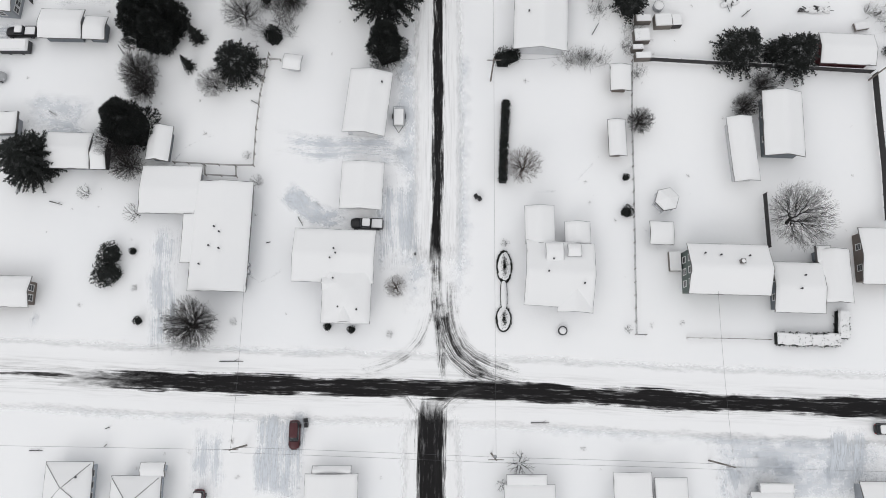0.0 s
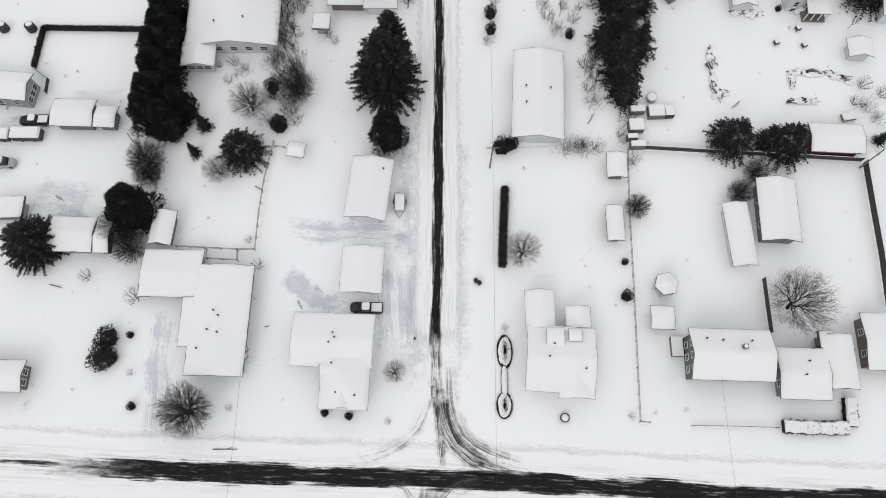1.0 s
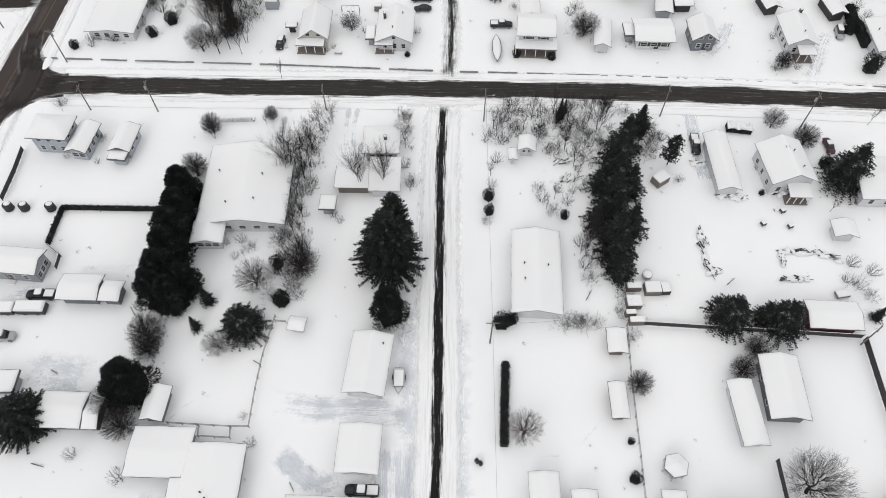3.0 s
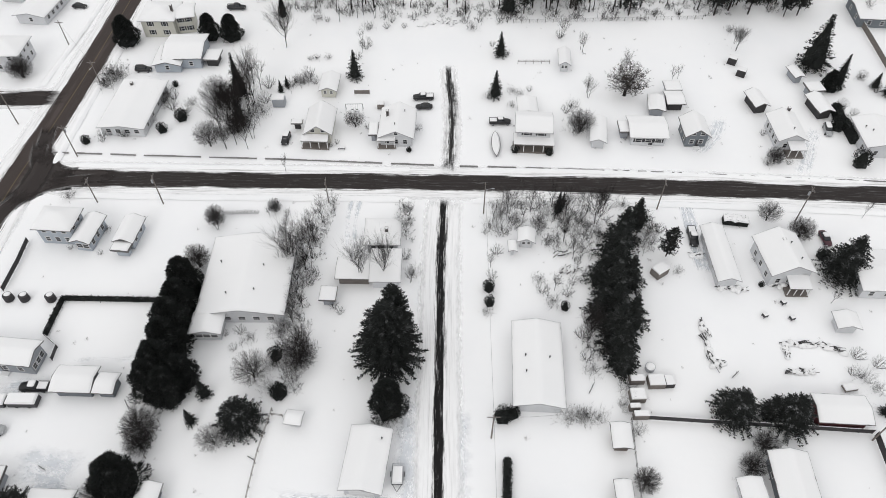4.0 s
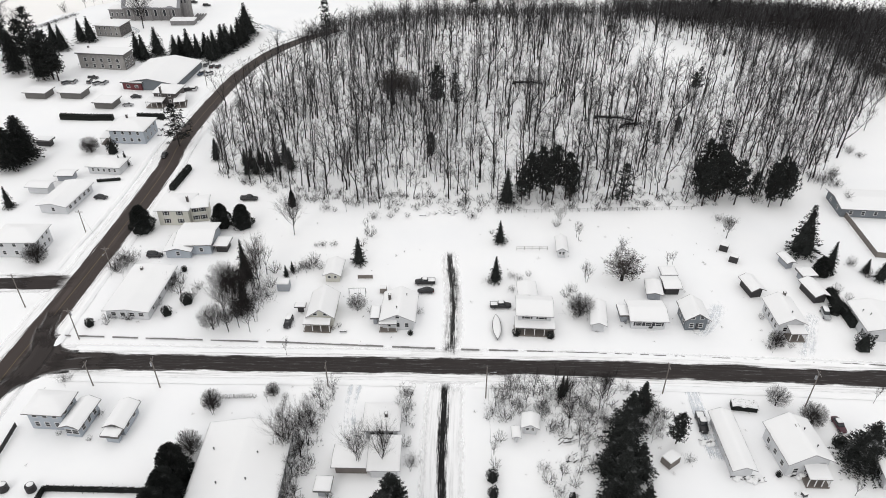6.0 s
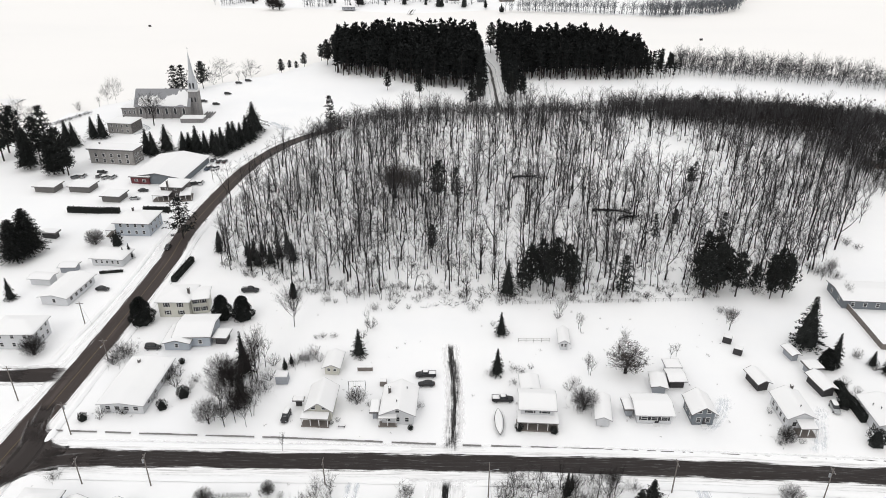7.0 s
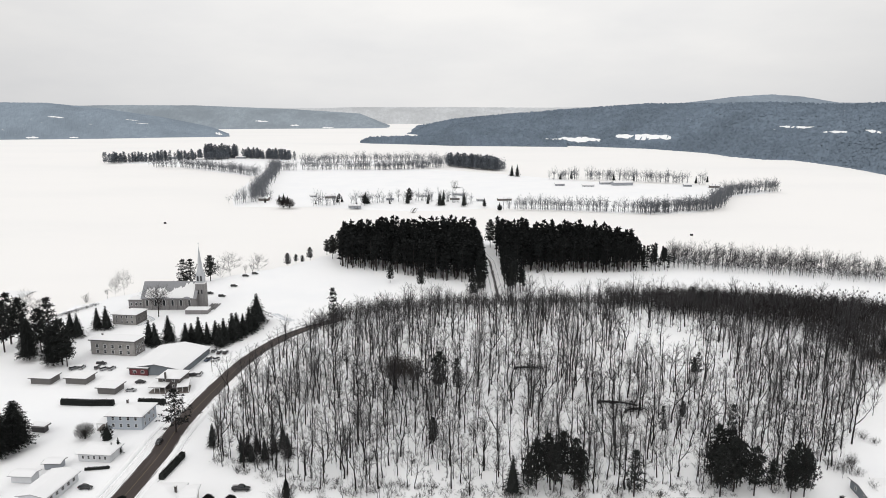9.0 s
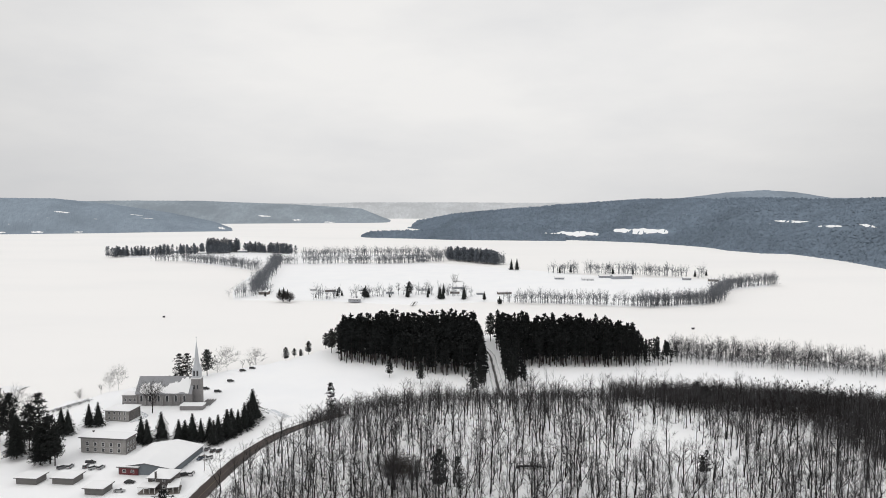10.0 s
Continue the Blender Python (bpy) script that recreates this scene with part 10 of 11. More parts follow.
cable((8.7, 55.2, 8.2), (9.0, 110.9, 9.2))
cable((-32.3, -9.4, 8.7), (7.9, -10.7, 10.6))
cable((-32.3, -8.6, 8.7), (7.9, -9.9, 10.6))
cable((7.9, -10.7, 10.6), (43.5, -11.8, 10.0))
cable((7.9, -9.9, 10.6), (43.5, -11.0, 10.0))
cable((-92.2, 129.5, 9.4), (-96.2, 159.4, 7.0))
cable((-112.1, 141.9, 10.6), (-92.2, 129.5, 9.4))
cable((-96.2, 159.4, 7.0), (-111.7, 178.2, 7.5))
cable((43.5, -11.4, 10.0), (45.0, 17.0, 5.5))
cable((43.5, -11.4, 10.0), (103.5, -13.4, 9.0))
cable((-32.3, -9.0, 8.7), (-92.3, -8.0, 9.0))
cable((-32.3, -9.0, 8.7), (-33.0, 17.0, 4.0))
cable((80.9, 108.2, 10.6), (140.9, 105.2, 9.0))
cable((80.9, 109.1, 10.6), (140.9, 106.1, 9.0))
cable((80.9, 110.0, 10.6), (140.9, 107.0, 9.0))
cable((8.7, 55.2, 8.2), (22.0, 58.0, 4.0))

# fences, hedges and low walls
fence([(34.6, 58.9), (33.9, 47.9), (33.5, 34.1), (32.9, 18.0), (32.6, 9.1), (34.2, 9.0)], 1.1, "wire", "thin wire fence between yards")
fence([(35.6, 59.2), (48.3, 58.4), (63.7, 57.5), (78.1, 56.6)], 1.5, "board", "dark board fence, snow on its top", material=DARK_SIDING)
fence([(78.4, 56.1), (78.1, 46.8), (77.9, 38.3), (77.3, 29.0)], 1.8, "board", "dark board fence beside the road", material=DARK_SIDING)
fence([(56.4, 33.6), (56.3, 24.0)], 1.6, "board", "dark board fence beside the maple", material=DARK_SIDING)
fence([(41.2, 8.5), (48.3, 8.4), (55.2, 8.2)], 0.8, "rail", "low rail fence in the snow")
fence([(-33.5, 38.8), (-33.4, 45.7), (-33.0, 52.2), (-31.8, 60.2)], 1.2, "rail", "weathered rail fence, snow caught on it")
fence([(-47.7, 39.4), (-42.6, 39.1), (-36.8, 38.8), (-33.5, 38.8)], 1.2, "rail", "weathered rail fence behind the bungalow")
fence([(-52.8, 48.4), (-52.5, 55.6), (-52.1, 60.0)], 1.2, "wire", "wire fence between yards")
fence([(-93.2, 87.4), (-93.1, 95.0), (-93.4, 101.3)], 1.4, "board", "dark board fence beside the hip-roofed house", material=DARK_SIDING)
fence([(127.4, 193.9), (126.8, 181.9), (126.0, 167.7), (129.2, 167.2)], 1.9, "board", "grey weathered board fence round a yard", gap=2.0)
fence([(20.7, 170.2), (29.8, 170.3)], 1.2, "rail", "short rail fence in the field")
fence([(-25.0, 155.4), (-20.9, 155.5)], 1.3, "board", "short weathered board screen")
fence([(-42.1, 38.9), (-41.9, 37.1), (-36.4, 36.8), (-36.6, 38.7)], 1.2, "rail", "railing round a small deck")
fence([(-79.6, 75.8), (-76.7, 73.6), (-76.6, 70.6)], 1.2, "board", "dark fence round a small yard", material=DARK_SIDING)
fence([(-31.7, 59.2), (-29.7, 59.0)], 1.0, "rail", "short rail fence beside the shed")
fence([(20.6, 191.1), (52.6, 192.6), (79.4, 194.0)], 1.2, "wire", "thin wire fence along the edge of the woods")
hedge([(11.4, 50.9), (10.9, 43.6), (10.5, 35.7)], 1.5, 1.6, "dark clipped hedge beside the street", density=40)
shrub_bed([(10.55, 20.7, 1.35, 2.9), (10.4, 15.6, 0.6, 3.6), (10.3, 11.7, 1.35, 2.2)], 0.9)
hedge([(56.0, 8.4), (61.7, 8.1), (66.5, 8.2)], 2.3, 1.3, "clipped hedge laden with snow", snow=True)
hedge([(67.1, 8.4), (67.6, 12.9)], 2.2, 1.3, "clipped hedge laden with snow", snow=True)
hedge([(-80.0, 76.2), (-79.9, 80.8), (-79.7, 85.2)], 0.7, 1.2, "dark clipped hedge on a boundary", density=40)
hedge([(-79.7, 85.3), (-73.0, 85.2), (-66.1, 85.1), (-58.6, 85.0)], 0.7, 1.2, "dark clipped hedge on a boundary", density=40)
hedge([(-157.9, 261.8), (-145.7, 260.9), (-136.2, 261.1)], 2.2, 2.4, "dark clipped evergreen hedge, thin snow on top", density=30)
hedge([(-126.9, 262.8), (-115.8, 262.4)], 2.0, 2.2, "dark clipped evergreen hedge by the house", density=30)
hedge([(-93.5, 204.0), (-92.8, 211.4), (-92.1, 219.1)], 2.0, 2.2, "dark clipped hedge along a drive", density=30)
hedge([(-121.4, 209.8), (-113.8, 211.1)], 1.0, 0.8, "low dark hedge before the white house")
hedge([(104.3, 150.1), (103.8, 144.7), (104.7, 141.0), (104.6, 136.0)], 2.4, 2.6, "dark tall hedge between houses", density=30)
plant("shrub0", -51.0, 110.0, 1.3, "thin leafless hedge plant behind the hall", category='shrub', name='shrub', group='leafless hedge behind the hall')
plant("shrub1", -50.2, 110.0, 1.3, "thin leafless hedge plant behind the hall", category='shrub', name='shrub', group='leafless hedge behind the hall')
plant("shrub0", -49.4, 110.0, 1.3, "thin leafless hedge plant behind the hall", category='shrub', name='shrub', group='leafless hedge behind the hall')
plant("shrub1", -48.6, 110.1, 1.3, "thin leafless hedge plant behind the hall", category='shrub', name='shrub', group='leafless hedge behind the hall')
plant("shrub0", -47.7, 110.1, 1.3, "thin leafless hedge plant behind the hall", category='shrub', name='shrub', group='leafless hedge behind the hall')
plant("shrub1", -46.9, 110.2, 1.3, "thin leafless hedge plant behind the hall", category='shrub', name='shrub', group='leafless hedge behind the hall')
plant("shrub0", -46.1, 110.2, 1.3, "thin leafless hedge plant behind the hall", category='shrub', name='shrub', group='leafless hedge behind the hall')
plant("shrub1", -45.3, 110.2, 1.3, "thin leafless hedge plant behind the hall", category='shrub', name='shrub', group='leafless hedge behind the hall')
plant("shrub0", -44.5, 110.3, 1.3, "thin leafless hedge plant behind the hall", category='shrub', name='shrub', group='leafless hedge behind the hall')
plant("shrub1", -43.6, 110.3, 1.3, "thin leafless hedge plant behind the hall", category='shrub', name='shrub', group='leafless hedge behind the hall')
plant("shrub0", -36.6, 110.5, 1.5, "thin leafless hedge plant behind the hall", category='shrub', name='shrub', group='leafless hedge behind the hall')
plant("shrub1", -36.6, 109.3, 1.5, "thin leafless hedge plant behind the hall", category='shrub', name='shrub', group='leafless hedge behind the hall')
plant("shrub0", -36.7, 108.1, 1.5, "thin leafless hedge plant behind the hall", category='shrub', name='shrub', group='leafless hedge behind the hall')
plant("shrub1", -36.8, 107.0, 1.5, "thin leafless hedge plant behind the hall", category='shrub', name='shrub', group='leafless hedge behind the hall')
plant("shrub0", -36.8, 105.8, 1.5, "thin leafless hedge plant behind the hall", category='shrub', name='shrub', group='leafless hedge behind the hall')
plant("shrub1", -36.9, 104.7, 1.5, "thin leafless hedge plant behind the hall", category='shrub', name='shrub', group='leafless hedge behind the hall')
plant("shrub0", -36.9, 103.5, 1.5, "thin leafless hedge plant behind the hall", category='shrub', name='shrub', group='leafless hedge behind the hall')
hedge([(64.0, 108.9), (69.5, 108.1)], 2.5, 1.5, "snow-covered shrub bed beside the garage", snow=True)
low_wall([(-99.0, 130.7), (-65.6, 129.6), (-38.3, 128.7), (-2.8, 127.0)])
low_wall([(3.6, 126.7), (29.5, 126.0), (39.2, 125.5)])
low_wall([(41.2, 125.5), (64.0, 124.5), (87.0, 123.2), (111.2, 122.1)])
snowbank([(-90, 116), (-60, 115.5), (-30, 115.5), (-8, 115.3)], 2.0, 0.35, 1)
snowbank([(6, 115), (40, 114.6), (70, 113.5), (110, 111.5)], 2.0, 0.35, 2)
snowbank([(-92, 126.5), (-50, 126), (-8, 125.6)], 1.8, 0.45, 3)
snowbank([(8, 125.6), (50, 125), (105, 122.5)], 1.8, 0.45, 4)
snowbank([(-97, 126), (-96, 160), (-95, 200), (-96.5, 240), (-93, 290)], 2.0, 0.5, 12)
snowbank([(-112, 158), (-109.5, 200), (-110, 240), (-106, 295), (-97, 340)], 2.0, 0.5, 13)

# parked vehicles
car(-13.2, 28.2, 178, "black", "black pickup truck with snow on its cab", "pickup", 0.7, "")
car(-24.3, -7.3, -90, "red", "dark red car parked on a driveway", "suv", 0.1, "")
car(-39.3, -18.1, -93, "maroon", "maroon car parked on a driveway", "suv", 0.3, "")
car(-77.5, 64.5, -180, "black", "black pickup truck beside the row garage", "pickup", 0.7, "")
covered_vehicle(-78.2, 61.4, 0, 5.4, 2.2, 2.2, "camping trailer buried under a smooth snow cover")
covered_vehicle(-83.7, 61.3, 0, 4.6, 2.2, 2.0, "car buried under a smooth snow cover", "covered_car")
car(-82.0, 55.6, 3, "silver", "silver van with snow on its roof", "van", 0.6, "")
trailer(-7.9, 47.8, -90, "small utility trailer filled with snow")
car(73.0, -6.4, -0, "black", "black car at the edge of the street", "suv", 0.3, "")
car(55.9, 103.5, -92, "black", "black pickup truck beside the garage", "pickup", 0.3, "")
car(85.7, 103.4, -86, "maroon", "maroon car with snow on it", "sedan", 0.6, "")
car(-6.1, 153.5, -179, "black", "black pickup truck in the back yard", "pickup", 0.5, "")
car(-5.8, 149.5, -179, "black", "black car beside a pickup truck", "sedan", 0.2, "")
car(14.3, 143.4, 1, "black", "dark pickup truck with snow in its bed", "pickup", 0.5, "")
car(-40.8, 136.0, -95, "black", "black and white car parked by the cottage", "suv", 0.5, "")
car(-85.7, 165.4, 1, "black", "black car on a drive by the grey house", "suv", 0.1, "")
car(-65.8, 198.2, 1, "black", "dark pickup truck in the open yard", "pickup", 0.1, "")
car(-115.3, 198.5, -3, "black", "dark car beside the white bungalow", "sedan", 0.1, "")
car(-135.6, 284.2, 7, "black", "black car by the hall", "sedan", 0.1, "cars by the hall")
car(-135.7, 275.3, 7, "silver", "silver car with snow on its roof", "sedan", 0.5, "cars by the hall")
car(99.4, 140.9, -98, "silver", "silver car with snow on its roof by the garage", "suv", 0.6, "")
car(-123.2, 323.2, 87, "black", "car parked in the row beside the hall", "sedan", 0.5, "cars by the hall")
car(-120.0, 323.3, 86, "black", "car parked in the row beside the hall", "sedan", 0.5, "cars by the hall")
car(-116.8, 324.1, 86, "grey", "car parked in the row beside the hall", "sedan", 0.5, "cars by the hall")
car(-113.3, 321.9, 85, "black", "car parked in the row beside the hall", "sedan", 0.5, "cars by the hall")
car(-110.4, 322.0, 85, "black", "car parked in the row beside the hall", "sedan", 0.5, "cars by the hall")
car(-115.4, 311.8, -114, "blue", "car parked in the school yard, snow on its roof", "suv", 0.5, "cars in the school yard")
car(-112.0, 311.8, -135, "white", "car parked in the school yard, snow on its roof", "suv", 0.5, "cars in the school yard")
car(-115.5, 292.4, 21, "black", "car parked in the school yard, snow on its roof", "suv", 0.5, "cars in the school yard")
car(-112.9, 293.7, 92, "white", "car parked in the school yard, snow on its roof", "suv", 0.5, "cars in the school yard")
car(-173.1, 299.9, 44, "grey", "car parked in the school yard, snow on its roof", "suv", 0.5, "cars in the school yard")
car(-170.2, 301.3, 93, "silver", "car parked in the school yard, snow on its roof", "suv", 0.5, "cars in the school yard")
car(-163.2, 301.4, 97, "grey", "car parked in the school yard, snow on its roof", "suv", 0.5, "cars in the school yard")
car(-163.6, 306.1, 1, "black", "car parked in the school yard, snow on its roof", "suv", 0.5, "cars in the school yard")
car(-158.9, 299.5, 48, "silver", "car parked in the school yard, snow on its roof", "suv", 0.5, "cars in the school yard")
car(-155.9, 300.2, 81, "silver", "car parked in the school yard, snow on its roof", "suv", 0.5, "cars in the school yard")
car(-104.6, 229.1, -87, "black", "dark car on the main road", "sedan", 0.0, "")
car(-155.6, 431.8, 1, "black", "dark car parked near the church", "suv", 0.4, "cars near the church")
car(-145.7, 425.2, 1, "black", "dark car parked near the church", "suv", 0.4, "cars near the church")
car(-145.8, 450.7, 1, "black", "dark car parked near the church", "suv", 0.4, "cars near the church")
car(-146.3, 479.3, 1, "black", "dark car parked near the church", "suv", 0.4, "cars near the church")
car(-141.5, 486.2, 1, "black", "dark car parked near the church", "suv", 0.4, "cars near the church")
boat(12.8, 134.5, -90, 9.7, 2.2)

# yard gear and clutter
box_thing("crate", 36.9, 66.9, 2, 2.8, 1.4, 1.5, WEATHERED, "weathered storage box under snow in the yard", "crate", snow=0.25)
box_thing("crate", 40.5, 66.5, 2, 3.1, 2.4, 1.5, WEATHERED, "weathered storage box under snow in the yard", "crate", snow=0.25)
box_thing("crate", 36.4, 63.5, 2, 2.8, 2.4, 1.5, WEATHERED, "weathered storage box under snow in the yard", "crate", snow=0.25)
box_thing("crate", 35.5, 61.1, 2, 2.0, 1.0, 1.5, WEATHERED, "weathered storage box under snow in the yard", "crate", snow=0.25)
box_thing("crate", 36.4, 59.5, 2, 2.8, 1.2, 1.5, WEATHERED, "weathered storage box under snow in the yard", "crate", snow=0.25)
box_thing("crate", 43.0, 66.6, 4, 1.7, 2.2, 1.4, DARK_SIDING, "dark storage box in the yard", "crate", snow=0.05)
round_tank(40.0, 69.7, 1.0, 1.0)
box_thing("animal_hutch", 46.4, 93.4, 35, 3.2, 2.4, 1.8, WEATHERED, "snow-topped hutch beside the pine", "hutch", snow=0.25)
box_thing("garden_chair", 66.0, 82.3, 20, 1.0, 0.9, 0.9, DARK_TRIM, "dark garden seat half buried in snow", "chair", legs=True)
box_thing("garden_chair", 71.4, 81.7, 20, 1.0, 0.9, 0.9, DARK_TRIM, "dark garden seat half buried in snow", "chair", legs=True)
box_thing("garden_chair", 70.8, 85.6, 20, 1.0, 0.9, 0.9, DARK_TRIM, "dark garden seat half buried in snow", "chair", legs=True)
box_thing("picnic_table", 77.2, 65.7, 10, 2.6, 1.5, 0.75, WEATHERED, "picnic table capped with snow", "table", legs=True)
log_pile(52.8, 79.1, -80, 3, 1.2, 0.6, 0)
log_pile(52.3, 75.0, -80, 4, 1.0, 0.7, 1)
log_pile(52.6, 71.3, -75, 3.5, 1.4, 0.6, 2)
log_pile(70.0, 75.7, 0, 5, 0.8, 0.6, 3)
log_pile(73.4, 75.4, 0, 4, 0.8, 0.6, 4)
log_pile(77.7, 74.5, -25, 4.5, 1.2, 0.7, 5)
log_pile(67.9, 74.0, 80, 2.5, 0.8, 0.5, 6)
log_pile(68.2, 69.2, 0, 2.5, 0.7, 0.4, 7)
log_pile(70.7, 69.3, 0, 2.0, 0.9, 0.5, 8)
log_pile(53.8, 71.1, 20, 2, 1, 0.4, 9)
log_pile(26.3, 98.9, 10, 4, 2, 0.8, 10)
log_pile(27.2, 94.2, 30, 4, 2, 0.9, 11)
log_pile(55.8, 98.3, 5, 2.2, 1.6, 0.7, 12)
log_pile(60.2, 89.5, 0, 4, 1.2, 0.7, 13)
log_pile(62.5, 89.2, 0, 2.5, 1.2, 0.7, 14)
log_pile(71.8, 90.4, 0, 4, 1, 0.7, 15)
log_pile(-1.2, 190.2, 5, 14, 2, .9, 31, "felled limbs at the edge of the woods")
stick(-68.0, 32.1, -15, 2.4)
stick(-34.0, 50.9, -30, 1.6)
stick(28.2, 65.4, 60, 2.6)
stick(-24.9, 28.8, -60, 1.8)
stick(-70.3, 48.8, -30, 1.8)
stick(-59.1, 61.1, -55, 2.6)
stick(-35.5, 4.6, 0, 4)
stick(16.0, -5.4, 0, 3.0)
stick(-30.3, 25.0, 10, 0.8)
stick(56.4, 68.6, 40, 2.2)
stick(-66.6, -9.8, 0, 2.2)
stick(-55.2, -6.2, 20, 0.8)
stick(-55.3, -9.0, 40, 0.6)
box_thing("waste_bin", -22.6, -5.0, 0, 0.6, 0.7, 1.0, BLACK_PLASTIC, "black wheeled waste bin by the driveway", "bin", snow=0.0)
box_thing("waste_bin", -22.5, -5.8, 0, 0.6, 0.7, 1.0, BLACK_PLASTIC, "black wheeled waste bin by the driveway", "bin", snow=0.0)
box_thing("waste_bin", 5.8, 33.2, 30, 0.6, 0.7, 1.0, BLACK_PLASTIC, "black waste bin beside the lane", "bin", snow=0.0)
box_thing("waste_bin", 6.4, 32.8, 30, 0.6, 0.7, 1.0, BLACK_PLASTIC, "black waste bin beside the lane", "bin", snow=0.0)
box_thing("mailbox", -4.8, 22.9, 0, 0.3, 0.3, 1.1, BLACK_PLASTIC, "dark roadside box on a post", "mailbox", snow=0.0)
planter(20.2, 9.7, .75)
round_tank(-33.6, 21.0, .45, 1.0)
round_tank(-33.5, 19.8, .45, 1.0)
box_thing("deck", 39.9, 21.6, 0, 2.0, 3.4, 0.8, WEATHERED, "weathered wooden deck beside the green house", "deck", snow=0.2)
round_bale(-91.0, 85.3)
round_bale(-87.7, 85.3)
round_bale(-82.2, 85.3)
plant("snowbush", 17.6, 132.4, 1.8, "round snow-capped shrub in front of the white house", category='shrub', name='shrub', wide=1.1)
plant("snowbush", 26.1, 131.6, 1.8, "round snow-capped shrub in front of the white house", category='shrub', name='shrub', wide=1.1)
plant("snowbush", -9.2, 132.3, 1.2, "round snow-capped shrub in front of the house", category='shrub', name='shrub', wide=1.1)
swing_frame(-24.3, 148.0, 4.5, 2.4)
box_thing("play_house", 82.4, 171.0, -30, 2.4, 2.0, 2.0, DARK_SIDING, "small dark play house under snow", "play house", snow=0.25)
box_thing("play_house", 83.4, 165.2, -30, 2.4, 2.0, 2.0, DARK_SIDING, "small dark play house under snow", "play house", snow=0.25)
plant("bush", -50.9, 89.6, 1.2, "small dark evergreen by the hall", category='shrub', name='shrub')
box_thing("garden_bench", -26.3, 133.0, -3, 1.8, 0.6, 0.5, DARK_TRIM, "dark low bench by the street", "bench", snow=0.05, legs=True)
box_thing("trellis", -17.4, 149.7, 0, 1.8, 1.6, 1.5, WEATHERED, "snow-dusted wooden trellis box", "trellis", snow=0.2)
box_thing("shelter", -44.8, 150.7, 0, 3.2, 2.6, 2.4, GREY_SIDING, "small shelter with a snow cap", "shelter", snow=0.3)
fallen_tree(34.6, 284.3, -4, 13, 935)
fallen_tree(64.9, 251.7, -12, 15, 1085)
fallen_tree(69.9, 247.0, 10, 7, 1112)

# the church, the cemetery and the island
church(-167.5, 403.0, 0.7, 33.1)
headstones()
house("dark cottage at the island corner under snow", -249, 917, 14, 9, -8, 3.5, 1.5, "gx", BROWN_SIDING, ground=-3.7, windows=(("s", 3, 1, 1.4, 1.2),))
house("white cottage on the island under snow", -191, 954, 10, 8, 5, 3, 1.2, "gx", WHITE_SIDING, ground=-3.7, windows=(("s", 3, 1, 1.4, 1.2),))
house("long dark-roofed cottage on the island under snow", -165, 942, 16, 9, 12, 3.5, 1.5, "gx", BROWN_SIDING, ground=-3.7, windows=(("s", 3, 1, 1.4, 1.2),))
house("grey cottage on the island shore under snow", -119, 850, 16, 8, -3, 3.5, 1, "gx", GREY_SIDING, ground=-3.7, windows=(("s", 3, 1, 1.4, 1.2),))
house("white cottage on the island under snow", -123, 949, 10, 8, -8, 3, 1.2, "gx", WHITE_SIDING, ground=-3.7, windows=(("s", 3, 1, 1.4, 1.2),))
house("grey cottage on the island under snow", -82, 925, 12, 8, 5, 3.2, 1.3, "gx", GREY_SIDING, ground=-3.7, windows=(("s", 3, 1, 1.4, 1.2),))
house("white cottage on the island under snow", -39, 956, 18, 9, 12, 3.6, 1.6, "gx", WHITE_SIDING, ground=-3.7, windows=(("s", 3, 1, 1.4, 1.2),))
house("dark cottage among trees under snow", 5, 926, 14, 9, -3, 3.5, 1.6, "gx", BROWN_SIDING, ground=-3.7, windows=(("s", 3, 1, 1.4, 1.2),))
house("cottage with a snowy roof under snow", 11, 975, 16, 9, -8, 3.6, 1.5, "gx", GREY_SIDING, ground=-3.7, windows=(("s", 3, 1, 1.4, 1.2),))
house("cottage on the island under snow", 39, 915, 12, 8, 5, 3.2, 1.3, "gx", GREY_SIDING, ground=-3.7, windows=(("s", 3, 1, 1.4, 1.2),))
house("long low cottage on the island under snow", 71, 921, 20, 8, 12, 3.2, 0.8, "gx", BROWN_SIDING, ground=-3.7, windows=(("s", 3, 1, 1.4, 1.2),))
house("cottage on the island under snow", 172, 1100, 16, 9, -3, 3.5, 1.4, "gx", GREY_SIDING, ground=-3.7, windows=(("s", 3, 1, 1.4, 1.2),))
house("white cottage on the island under snow", 214, 1085, 20, 9, -8, 3.5, 1.4, "gx", WHITE_SIDING, ground=-3.7, windows=(("s", 3, 1, 1.4, 1.2),))
house("cottage on the island under snow", 250, 1126, 20, 9, 5, 3.5, 1.4, "gx", GREY_SIDING, ground=-3.7, windows=(("s", 3, 1, 1.4, 1.2),))
house("long pale barn on the island under snow", 273, 1110, 34, 12, 12, 5, 2, "gx", GREY_SIDING, ground=-3.7, windows=(("s", 3, 1, 1.4, 1.2),))
house("cottage on the island under snow", 372, 1095, 14, 8, -3, 3.3, 1.3, "gx", GREY_SIDING, ground=-3.7, windows=(("s", 3, 1, 1.4, 1.2),))
house("dark cottage near the point under snow", 408, 1079, 16, 9, -8, 3.4, 1.3, "gx", BROWN_SIDING, ground=-3.7, windows=(("s", 3, 1, 1.4, 1.2),))
house("cottage on the far shore under snow", -63, 1454, 24, 10, 5, 4, 1.8, "gx", GREY_SIDING, ground=-3.7, windows=(("s", 3, 1, 1.4, 1.2),))
